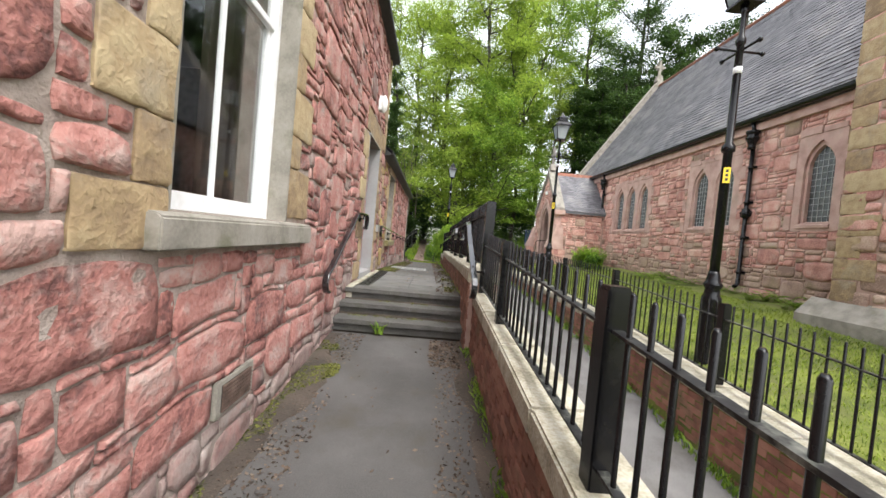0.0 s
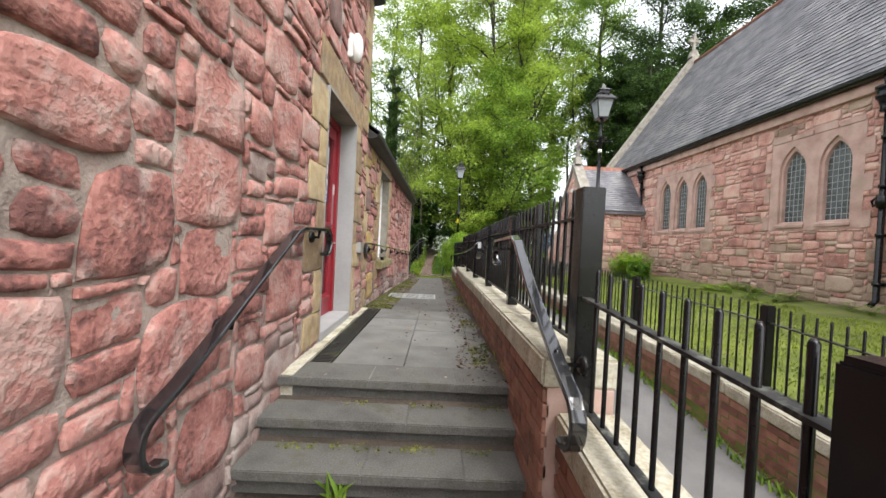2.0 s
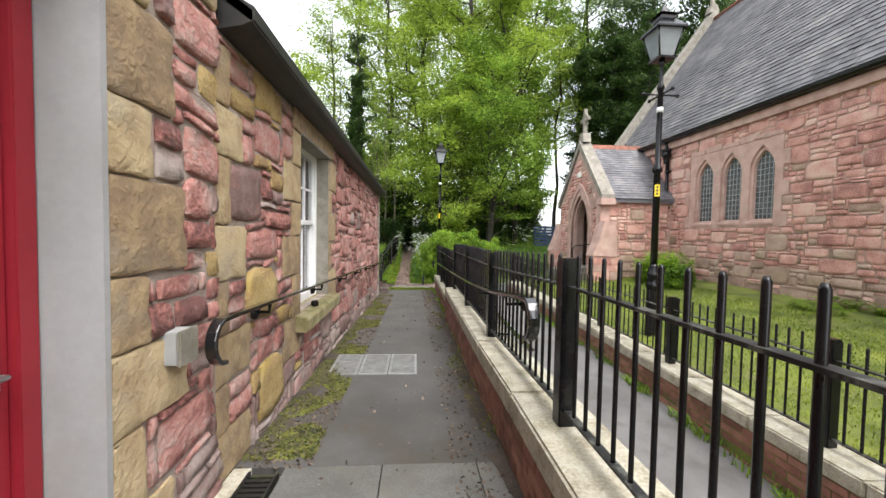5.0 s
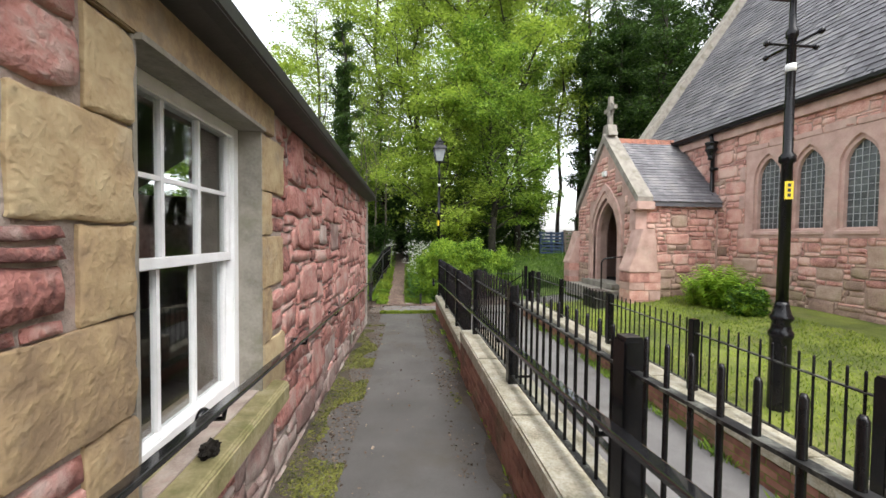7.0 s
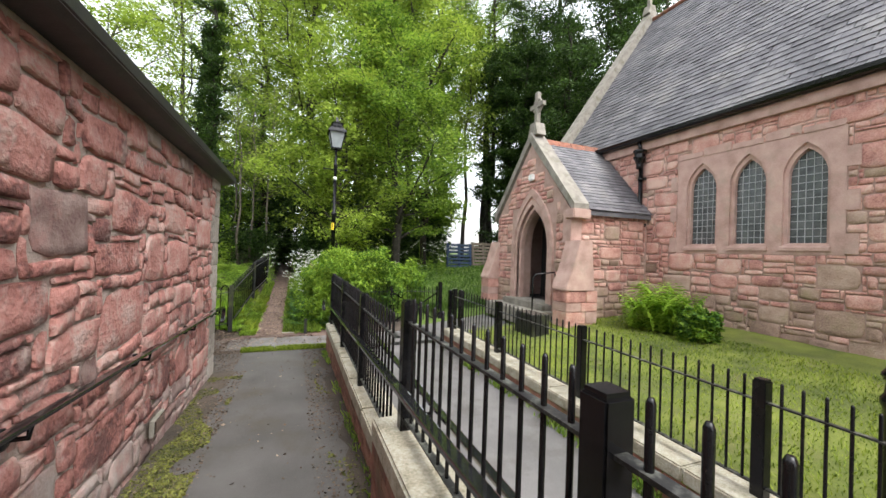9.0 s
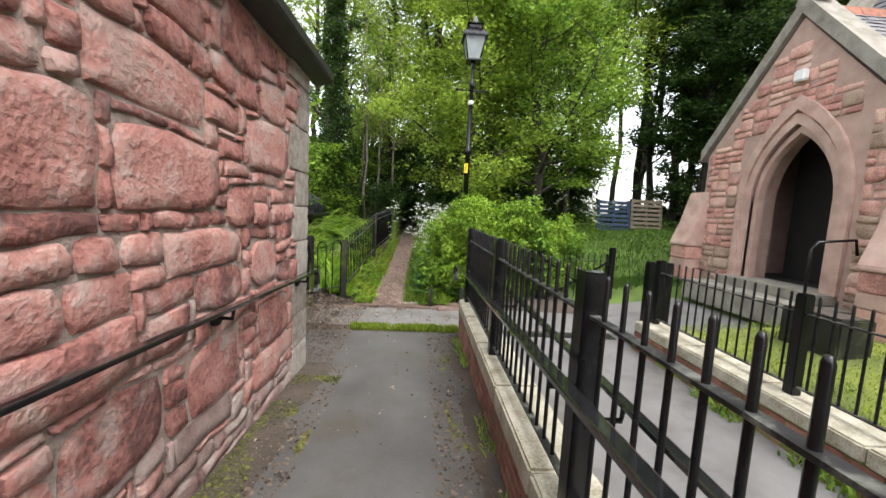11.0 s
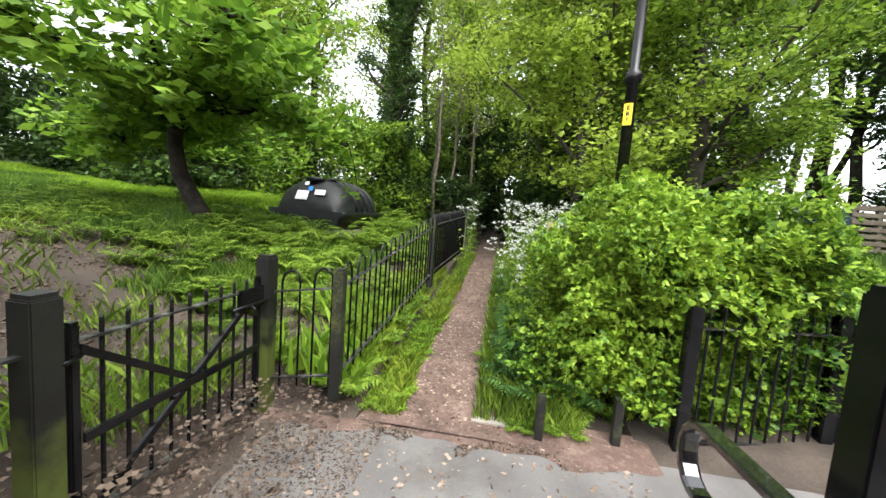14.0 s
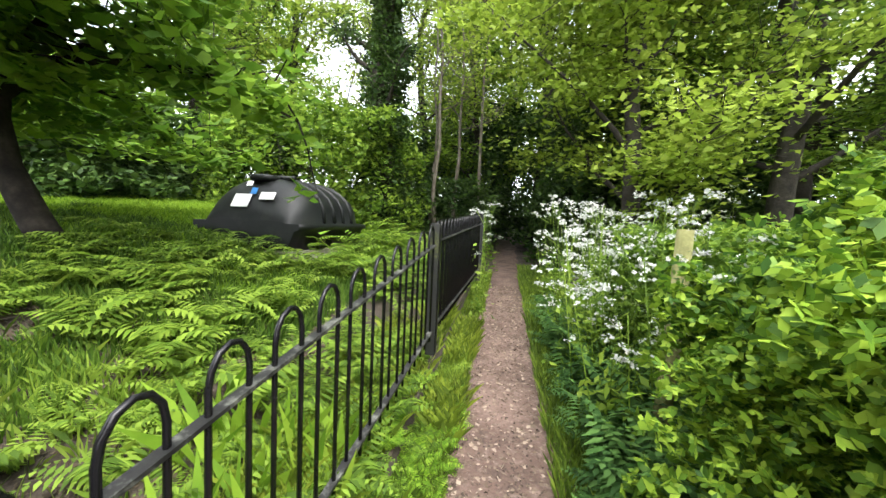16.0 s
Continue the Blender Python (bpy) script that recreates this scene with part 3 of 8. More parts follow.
for (xa, xb) in cols:
    for ya, yb in zip([5.36] + rows, rows):
        ym = (ya + yb) / 2
        piece("paving_slab", slab_me, landing, Matrix.Translation(((xa + xb) / 2, ym, interp(ym, UPPER) + random.uniform(-0.002, 0.003))) @ Matrix.Rotation(-0.01, 4, "X") @ Matrix.Diagonal((xb - xa - 0.008, yb - ya - 0.008, 0.05, 1)))
drain = thing("drain_channel", "black slotted drain channel along the wall foot", "drain", kind="structure")
part("channel", boxed(-1.03, -0.875, 5.5, 8.25, 0.38, 0.425), M_DARK, drain)
part("channel_edge", boxed(-1.045, -1.03, 5.5, 8.25, 0.38, 0.452), M_OLD, drain)
part("channel_edge", boxed(-0.885, -0.872, 5.5, 8.25, 0.38, 0.452), M_OLD, drain)
slat_me = mesh_of("drain_slat", boxed(-0.07, 0.07, -0.012, 0.012, -0.015, 0.0), M_OLD)
for i in range(68):
    piece("drain_slat", slat_me, drain, Matrix.Translation((-0.957, 5.52 + i * 0.0402, 0.448)))
part("foot_stone", boxed(-1.15, -1.045, 5.36, 6.1, 0.3, 0.47), M_COPING, landing)
part("foot_stone", boxed(-1.15, -1.045, 7.5, 8.3, 0.3, 0.44), M_COPING, landing)
part("foot_stone", boxed(-1.15, -1.045, 6.1, 7.5, 0.3, 0.475), M_COPING, landing, "yellow mossy sill stone")

grate = thing("floor_grate", "flat galvanised metal floor grating set in the ramp", "grate")
for k in range(3):
    xa = -1.0 + k * 0.317
    gz = lambda y: interp(y, UPPER) + 0.008
    for a, b, c, d in ((xa, xa + 0.025, 10.0, 10.66), (xa + 0.28, xa + 0.305, 10.0, 10.66), (xa + 0.025, xa + 0.28, 10.0, 10.03), (xa + 0.025, xa + 0.28, 10.63, 10.66)):
        part("frame_bar", boxed(a, b, c, d, gz(10.3) - 0.03, gz(10.3) + 0.012), M_GALV, grate)
    for i in range(16):
        part("grate_bar", boxed(xa + 0.025, xa + 0.28, 10.045 + i * 0.037, 10.062 + i * 0.037, gz(10.3) - 0.02, gz(10.3) + 0.008), M_GALV, grate)


# ---- rubble stonework ----
def stone_mesh(name, seed, material, dome=0.3, rough=0.25):
    """A dressed block: front towards +x, one wide (y), one high (z), one deep, square edges."""
    r = random.Random(seed)
    bm = bmesh.new()
    us = (-0.5, -0.47, -0.3, -0.1, 0.1, 0.3, 0.47, 0.5)
    vs = (-0.5, -0.46, -0.2, 0.0, 0.2, 0.46, 0.5)
    nu, nv = len(us), len(vs)
    g = []
    for j, v in enumerate(vs):
        row = []
        for i, u in enumerate(us):
            edge = i in (0, nu - 1) or j in (0, nv - 1)
            h = 0.3 + r.uniform(-0.1, 0.1) if edge else 0.6 + dome + r.uniform(-rough, rough)
            row.append(bm.verts.new((h, u + (r.uniform(-0.012, 0.012) if edge else r.uniform(-0.03, 0.03)), v + (r.uniform(-0.015, 0.015) if edge else r.uniform(-0.03, 0.03)))))
        g.append(row)
    for j in range(nv - 1):
        for i in range(nu - 1):
            bm.faces.new((g[j][i], g[j][i + 1], g[j + 1][i + 1], g[j + 1][i])).smooth = True
    ring = [g[0][i] for i in range(nu)] + [g[j][nu - 1] for j in range(1, nv)] + [g[nv - 1][i] for i in range(nu - 2, -1, -1)] + [g[j][0] for j in range(nv - 2, 0, -1)]
    back = [bm.verts.new((-1.0, v.co.y, v.co.z)) for v in ring]
    for k in range(len(ring)):
        bm.faces.new((ring[k], back[k], back[(k + 1) % len(ring)], ring[(k + 1) % len(ring)]))
    bmesh.ops.recalc_face_normals(bm, faces=bm.faces[:])
    return mesh_of(name, bm, material)


def rubble_plan(y0, y1, z0, z1, holes, seed, big=1.0, wide=1.0):
    """Random rubble: large stones thrown in first, then middling ones, then slivers that fill what is left."""
    r = random.Random(seed)
    cy, cz = 0.06, 0.05
    ny, nz = int((y1 - y0) / cy + 0.5), int((z1 - z0) / cz + 0.5)
    used = np.zeros((nz, ny), bool)
    for a, b, c, d in holes:
        for j in range(nz):
            za = z0 + (j + 0.5) * cz
            if c - 0.01 < za < d + 0.01:
                ia, ib = int(math.ceil((a - 0.01 - y0) / cy - 0.5)), int(math.floor((b + 0.01 - y0) / cy - 0.5)) + 1
                used[j, max(0, ia):max(0, ib)] = True
    out = []

    def put(i, j, w, h):
        used[j:j + h, i:i + w] = True
        out.append((y0 + (i + w / 2) * cy, z0 + (j + h / 2) * cz, w * cy, h * cz))

    area = ny * nz
    for tries, ws, hs in ((area / 30, (7, 11), (5, 8)), (area / 12, (5, 9), (3, 5)), (area / 6, (4, 7), (2, 4))):
        for _ in range(int(tries * big)):
            w, h = int(r.randint(*ws) * wide), r.randint(*hs)
            i, j = r.randint(0, max(0, ny - w)), r.randint(0, max(0, nz - h))
            if not used[j:j + h, i:i + w].any():
                put(i, j, w, h)
    for j in range(nz):
        for i in range(ny):
            if used[j, i]:
                continue
            w, h = r.choice(((5, 3), (4, 3), (3, 2), (6, 3), (3, 3), (4, 2), (7, 4), (5, 4)))
            while w > 1 and (i + w > ny or used[j, i:i + w].any()):
                w -= 1
            while h > 1 and (j + h > nz or used[j:j + h, i:i + w].any()):
                h -= 1
            put(i, j, w, h)
    return out


def stone_shape(y, z, w, h, r, depth, pull, warp, relief, clear, seed):
    """One rock-faced stone about its middle: vertices (depth, along, up) and faces; joints bend with the wall's own drift."""
    nu, nv = max(4, min(9, int(w / 0.055) + 2)), max(4, min(7, int(h / 0.055) + 2))
    spread = lambda n, k: -1 + 2 * k / (n - 1)
    us = [-1.0] + [spread(nu - 1, k) * (1 - min(0.14, 0.018 / w)) for k in range(nu - 1)] + [1.0]
    vs = [-1.0] + [spread(nv - 1, k) * (1 - min(0.16, 0.018 / h)) for k in range(nv - 1)] + [1.0]
    pulls = {(a, b): r.uniform(0.05, 1.0) * pull * min(w, h) for a in (-1, 1) for b in (-1, 1)}
    d0 = depth * r.uniform(0.5, 1.4)
    ty, tz, rot = r.uniform(-0.35, 0.35) * depth, r.uniform(-0.1, 0.6) * depth, r.uniform(-1, 1) * pull * 0.07
    verts, faces, soft = [], [], []
    for v in vs:
        for u in us:
            c = pulls[(1 if u > 0 else -1, 1 if v > 0 else -1)] * max(0.0, abs(u) + abs(v) - 1.35) / 0.65
            yy = u * w / 2 - (1 if u > 0 else -1) * c
            zz = v * h / 2 - (1 if v > 0 else -1) * c * 0.8 + yy * rot
            py, pz = y + yy, z + zz
            a = warp * clear(py, pz)
            n1 = noise.noise((py * 1.3, pz * 2.1, seed)) + 0.55 * noise.noise((py * 3.7, pz * 4.6, seed + 1.0))
            n2 = noise.noise((py * 1.1, pz * 1.7, seed + 9.0)) + 0.55 * noise.noise((py * 3.1, pz * 4.2, seed + 5.0))
            e1, e2 = noise.noise((py * 9, pz * 9, seed + 4.0)), noise.noise((py * 9, pz * 9, seed + 6.0))
            jag = min(1.0, pull * 6) * 0.005
            yy += a * n1 + min(0.012, pull * 0.06) * e1 + jag * noise.noise((py * 31, pz * 31, seed + 8.0))
            zz += a * 1.1 * n2 + min(0.011, pull * 0.055) * e2 + jag * noise.noise((py * 31, pz * 31, seed + 11.0))
            rough = 1.3 * noise.noise((py * 5, pz * 8, seed + 2.0)) - 1.1 * abs(noise.noise((py * 9, pz * 15, seed + 7.0))) + 0.6 * noise.noise((py * 21, pz * 27, seed + 3.0)) + 0.3
            d = d0 + ty * u - tz * v + relief * rough
            if abs(u) == 1 or abs(v) == 1:
                d = max(0.002, d * 0.3 - 0.001)
            verts.append((max(d, -0.01), yy, zz))
    nu, nv = len(us), len(vs)
    for j in range(nv - 1):
        for i in range(nu - 1):
            k = j * nu + i
            faces.append((k, k + 1, k + nu + 1, k + nu))
            soft.append(0 < i < nu - 2 and 0 < j < nv - 2)
    ring = list(range(nu)) + [j * nu + nu - 1 for j in range(1, nv)] + [(nv - 1) * nu + i for i in range(nu - 2, -1, -1)] + [j * nu for j in range(nv - 2, 0, -1)]
    base = len(verts)
    verts += [(-0.025, verts[k][1], verts[k][2]) for k in ring]
    m = len(ring)
    faces += [(ring[k], base + k, base + (k + 1) % m, ring[(k + 1) % m]) for k in range(m)]
    return verts, faces, soft + [False] * m


def fill(y0, y1, z0, z1, cy, cz, holes, sizes, seed, warp=0.0):
    """Random bond on a grid: yields middle and size of each stone, keeping clear of the holes (y0, y1, z0, z1)."""
    r = random.Random(seed)
    ny, nz = int((y1 - y0) / cy + 0.5), int((z1 - z0) / cz + 0.5)
    used = [[False] * ny for _ in range(nz)]
    for j in range(nz):
        for i in range(ny):
            ya, za = y0 + (i + 0.5) * cy, z0 + (j + 0.5) * cz
            if any(a - 0.02 < ya < b + 0.02 and c - 0.02 < za < d + 0.02 for a, b, c, d in holes):
                used[j][i] = True
    out = []
    for j in range(nz):
        for i in range(ny):
            if used[j][i]:
                continue
            w, h = r.choice(sizes)
            while w > 1 and (i + w > ny or any(used[j][i + k] for k in range(w))):
                w -= 1
            while h > 1 and (j + h > nz or any(used[j + q][i + k] for q in range(h) for k in range(w))):
                h -= 1
            for q in range(h):
                for k in range(w):
                    used[j + q][i + k] = True
            out.append((y0 + (i + w / 2) * cy, z0 + (j + h / 2) * cz, w * cy, h * cz))
    return out


def lay(stones, face_m, materials, joined, parent, gap, depth, near, seed, name="stone", pull=0.45, warp=0.035, relief=0.007, holes=(), pick=None):
    """Stones as parts where near() says so, the rest joined. face_m puts (depth, along, up) into the world."""
    r = random.Random(seed)
    rest = {}
    count = 0
    flip = face_m.to_3x3().determinant() < 0

    def clear(y, z):
        q = 1.0
        for a, b, c, d in holes:
            q = min(q, max(a - y, y - b, c - z, d * 0 + z - d) / 0.3)
        return max(0.0, q)

    for y, z, w, h in stones:
        k = pick(y, z, r) if pick else 0
        g = min(gap * r.uniform(0.4, 1.6), 0.3 * min(w, h))
        v, f, soft = stone_shape(y, z, w - g, h - g, r, depth, pull, warp, relief, clear, seed * 7.3)
        if flip:
            f = [q[::-1] for q in f]
        m = face_m @ Matrix.Translation((0, y, z))
        if near(y, z) and count < 300:
            me = data_mesh(name, v, f, materials[k])
            me.polygons.foreach_set("use_smooth", soft)
            piece(name, me, parent, m)
            count += 1
        else:
            vs, fs, sm = rest.setdefault(k, ([], [], []))
            base = len(vs)
            vs += [m @ Vector(q) for q in v]
            fs += [tuple(base + i for i in q) for q in f]
            sm += soft
    for k, (vs, fs, sm) in rest.items():
        me = data_mesh(name + "work", vs, fs, joined[k])
        me.polygons.foreach_set("use_smooth", sm)
        ob = new(name + "work", me)
        ob.parent = parent
        tagged(ob, kind="stuff")


def wall_with_holes(name, x0, x1, y0, y1, z0, z1, holes, material, label):
    """Upright wall along y, built of blocks butted round its openings."""
    bm = bmesh.new()
    y = y0
    for a, b, c, d in sorted(holes):
        box(bm, x0, x1, y, a, z0, z1)
        box(bm, x0, x1, a, b, z0, c)
        box(bm, x0, x1, a, b, d, z1)
        y = b
    box(bm, x0, x1, y, y1, z0, z1)
    return tagged(part(name, bm, material), label, "wall", kind="structure")


XW = -1.15
GREYQ = [stone_mesh("quoin", 140 + s, M_GREYQ, dome=0.1, rough=0.1) for s in range(6)]
QUOINS = [stone_mesh("quoin", 100 + s, M_YEL, dome=0.15, rough=0.12) for s in range(8)]
WIN1, DOOR, WIN2 = (1.66, 2.97, 1.3, 3.9), (6.2, 7.38, 0.50, 2.88), (9.62, 10.74, 1.09, 2.74)
A_END, B_END = 8.1, 17.35
EAVE_A, EAVE_B = 4.85, 2.95


def quoins(parent, y, side, z0, z1, seed, face, name="quoin", meshes=None, depth=0.034, sizes=(0.24, 0.40), long=0.40, short=0.2):
    """Alternating long and short dressed blocks up one side of an opening; returns the rectangles they cover."""
    r = random.Random(seed)
    z, k, rects = z0, 0, []
    while z < z1 - 0.1:
        h = min(r.uniform(*sizes), z1 - z)
        w = (long if k % 2 == 0 else short) * r.uniform(0.85, 1.15)
        a, b = (y - w, y) if side < 0 else (y, y + w)
        m = face @ Matrix.Translation((0, (a + b) / 2, z + h / 2)) @ Matrix.Diagonal((depth, w - 0.008, h - 0.008, 1))
        piece(name, r.choice(meshes or QUOINS), parent, m)
        rects.append((a, b, z, z + h))
        z += h
        k += 1
    return rects


wall_a = wall_with_holes("wall_west_tall", XW - 0.45, XW, -4.0, A_END, -1.2, EAVE_A, [WIN1, DOOR], M_MORTAR, "two-storey wall of red sandstone rubble with pale mortar")
wall_b = wall_with_holes("wall_west_low", XW - 0.45, XW - 0.03, A_END, B_END, -0.6, EAVE_B, [WIN2], M_MORTAR, "single-storey wall of red sandstone rubble with pale mortar")
FACE_W = Matrix.Translation((XW, 0, 0))
FACE_B = Matrix.Translation((XW - 0.03, 0, 0))
ra = []
for y, side, z0, z1, seed in ((WIN1[0], -1, 1.13, 4.1, 1), (WIN1[1], 1, 1.33, 4.1, 2), (DOOR[0], -1, 0.5, 2.88, 3), (DOOR[1], 1, 0.5, 2.88, 4), (A_END, -1, 2.95, EAVE_A, 9)):
    ra += quoins(wall_a, y, side, z0, z1, seed, FACE_W)
sills_a = [(1.5, 3.4, 1.12, 1.31), (5.95, 7.7, 2.88, 3.25), (2.12, 2.58, 0.12, 0.36), WIN1, DOOR]
part("lintel", boxed(XW, XW + 0.02, 5.95, 7.7, 2.885, 3.24, bevel=0.006), M_YEL, wall_a, "dressed buff stone lintel")
WEST, WEST_J = (M_RED, M_PALE, M_LICHEN), (M_RED_J, M_PALE_J, M_LICHEN_J)


def west_pick(y, z, r):
    """Whitened stones near the ground, a few yellow with lichen past the door, the rest red."""
    if z < interp(y, UPPER) + 0.36 * r.uniform(0.5, 1.3):
        return 1
    if 8.0 < y < 9.7 and r.random() < (0.42 if z < 1.6 else 0.2):
        return 2
    return 1 if r.random() < 0.05 else 0


stones_a = rubble_plan(0.2, A_END, -0.45, EAVE_A, ra + sills_a, 11)
lay(stones_a, FACE_W, WEST, WEST_J, wall_a, 0.012, 0.014, lambda y, z: z < 2.6 and y < 6.3, 12, holes=ra + sills_a, pick=west_pick, warp=0.05, pull=0.16, relief=0.009)
rb = []
for y, side, z0, z1, seed in ((WIN2[0], -1, 0.75, 2.74, 5), (WIN2[1], 1, 1.0, 2.74, 6), (B_END, -1, -0.05, EAVE_B, 7), (A_END, 1, 0.43, 2.9, 8)):
    if seed == 7:
        rb += quoins(wall_b, y, side, z0, z1, seed, FACE_B, meshes=GREYQ, sizes=(0.32, 0.44), long=0.5, short=0.34)
    else:
        rb += quoins(wall_b, y, side, z0, z1, seed, FACE_B)
part("lintel", boxed(XW - 0.03, XW + 0.0, WIN2[0] - 0.2, WIN2[1] + 0.2, 2.745, 2.93, bevel=0.006), M_YEL, wall_b, "dressed buff stone lintel")
holes_b = rb + [WIN2, (9.45, 10.95, 0.93, 1.09), (9.4, 11.0, 2.74, 2.95), (14.55, 14.9, 0.3, 0.46), (9.6, 10.8, 1.0, 2.8)]
stones_b = rubble_plan(A_END, B_END, -0.1, EAVE_B - 0.05, holes_b, 13, big=0.9, wide=1.15)
lay(stones_b, FACE_B, WEST, WEST_J, wall_b, 0.011, 0.017, lambda y, z: z < 2.3, 14, holes=holes_b, pick=west_pick, relief=0.010, warp=0.048, pull=0.16)

# end wall, backs, roofs of the long building
for nm, x0, x1, y0, y1, z0, z1 in (("wall_north_low", -6.0, XW - 0.03, B_END, B_END + 0.02, -0.6, EAVE_B), ("wall_back", -6.4, -6.0, -4.0, B_END, -1.2, EAVE_B), ("wall_back_tall", -6.38, -6.02, -4.0, A_END, EAVE_B, EAVE_A), ("wall_between", -6.0, XW - 0.45, A_END - 0.3, A_END - 0.002, -1.2, EAVE_A), ("wall_south", -6.0, XW - 0.45, -4.4, -4.0, -1.2, EAVE_A)):
    tagged(part(nm, boxed(x0, x1, y0, y1, z0, z1), M_MORTAR), "plain stone wall of the long building", "wall", kind="structure")
# The dimness of the rooms is put into floor and ceiling colour.
tagged(part("floor_inside", boxed(-6.0, XW - 0.45, -4.0, B_END, 0.3, 0.42), M_DARK), "floor inside the building, room shade in its colour", "floor", kind="structure")
tagged(part("ceiling", boxed(-6.0, XW - 0.45, -4.0, A_END - 0.3, 4.2, 4.3), M_DARK), "ceiling inside the building, room shade in its colour", "ceiling", kind="structure")


def slates(name, origin, along, up, length, height, row, width, parent, seed, thick=0.012):
    """Lapped slates over a roof plane: along is the eave, up the slope."""
    r = random.Random(seed)
    along, up = Vector(along).normalized(), Vector(up).normalized()
    nrm = along.cross(up).normalized()
    if nrm.z < 0:
        nrm = -nrm
    o = Vector(origin)
    v, f = [], []
    for j in range(int(height / row)):
        s = (j % 2) * width * 0.5 - width * 0.5
        while s < length:
            a, b = max(0, s + 0.003), min(length, s + width * r.uniform(0.9, 1.0))
            if b - a > 0.03:
                l0, l1 = r.uniform(0.8, 1.6) * thick, 0.1 * thick
                dz = r.uniform(-0.008, 0.008)
                base = len(v)
                for q, t, h in ((a, j * row + dz, l0), (b, j * row + dz, l0), (b, (j + 1.25) * row, l1), (a, (j + 1.25) * row, l1), (a, j * row + dz, -0.004), (b, j * row + dz, -0.004)):
                    v.append(o + along * q + up * t + nrm * h)
                f += [(base, base + 1, base + 2, base + 3), (base + 4, base + 5, base + 1, base)]
            s += width
    ob = new(name, data_mesh(name, v, f, M_SLATE))
    ob.parent = parent
    tagged(ob, kind="stuff")


roof_a = thing("roof_tall", "dark slate roof of the two-storey house", "roof", kind="structure")
for y0, y1, ez, nm in ((-4.4, A_END + 0.08, EAVE_A, roof_a), (A_END + 0.08, B_END + 0.22, EAVE_B, thing("roof_low", "dark slate roof of the low range with black eaves", "roof", kind="structure"))):
    bm = bmesh.new()
    prism(bm, [(XW + 0.16, ez + 0.02), (XW + 0.16, ez + 0.08), (-3.8, ez + 2.1), (-6.6, ez + 0.05), (-6.6, ez), (-3.8, ez + 1.98)], y0, y1, axis="y")
    part("roof_deck", bm, M_SLATE, nm)
    bm = bmesh.new()
    prism(bm, [(XW - 0.02, ez - 0.03), (XW + 0.11, ez + 0.0), (XW + 0.17, ez + 0.03), (XW + 0.17, ez + 0.1), (XW - 0.02, ez + 0.2)], y0, y1, axis="y")
    part("gutter", bm, M_ROOFTRIM, nm, "black painted eaves gutter")
# gable of the tall house above the low roof
bm = bmesh.new()
prism(bm, [(XW - 0.003, EAVE_B), (XW - 0.003, EAVE_A), (-3.8, EAVE_A + 1.97), (-6.0, EAVE_A), (-6.0, EAVE_B)], A_END - 0.002, A_END + 0.03, axis="y")
tagged(part("wall_gable", bm, M_MORTAR), "gable wall of the tall house above the low roof", "wall", kind="structure")


# ---- windows and door of the long building ----
def sill(y0, y1, z0, z1, out, parent, label, material):
    bm = bmesh.new()
    prism(bm, [(XW - 0.2, z0), (XW + out, z0), (XW + out, z1 - 0.03), (XW + out - 0.02, z1 - 0.012), (XW - 0.2, z1 + 0.012)], y0, y1, axis="y")
    bmesh.ops.bevel(bm, geom=bm.edges[:], offset=0.008, segments=2, affect="EDGES")
    part("window_sill", bm, material, parent, label)


def sash(name, op, x, bars_up, bars_low, label, mid):
    y0, y1, z0, z1 = op
    w = thing(name, label, "window", kind="structure")
    f = 0.075
    for a, b, c, d in ((y0, y0 + f, z0, z1), (y1 - f, y1, z0, z1), (y0 + f, y1 - f, z0, z0 + 0.10), (y0 + f, y1 - f, z1 - f, z1)):
        part("window_frame", boxed(x - 0.09, x, a, b, c, d, bevel=0.006), M_WHITE, w)
    part("meeting_rail", boxed(x - 0.06, x - 0.015, y0 + f, y1 - f, mid - 0.025, mid + 0.025, bevel=0.004), M_WHITE, w)
    for lo, hi, (nc, nr), dx in ((mid + 0.025, z1 - f, bars_up, 0.02), (z0 + 0.10, mid - 0.025, bars_low, 0.045)):
        for a, b in ((y0 + f, y0 + f + 0.04), (y1 - f - 0.04, y1 - f)):
            part("stile", boxed(x - dx - 0.04, x - dx, a, b, lo, hi, bevel=0.004), M_WHITE, w)
        ya, yb = y0 + f + 0.04, y1 - f - 0.04
        for k in range(1, nc):
            c = ya + (yb - ya) * k / nc
            part("glazing_bar", boxed(x - dx - 0.035, x - dx - 0.003, c - 0.011, c + 0.011, lo, hi), M_WHITE, w)
        for k in range(1, nr):
            c = lo + (hi - lo) * k / nr
            part("glazing_bar", boxed(x - dx - 0.033, x - dx - 0.006, ya, yb, c - 0.011, c + 0.011), M_WHITE, w)
        g = part("pane", boxed(x - dx - 0.024, x - dx - 0.018, ya, yb, lo, hi), M_GLASS, w)
        g.visible_shadow = False
    return w


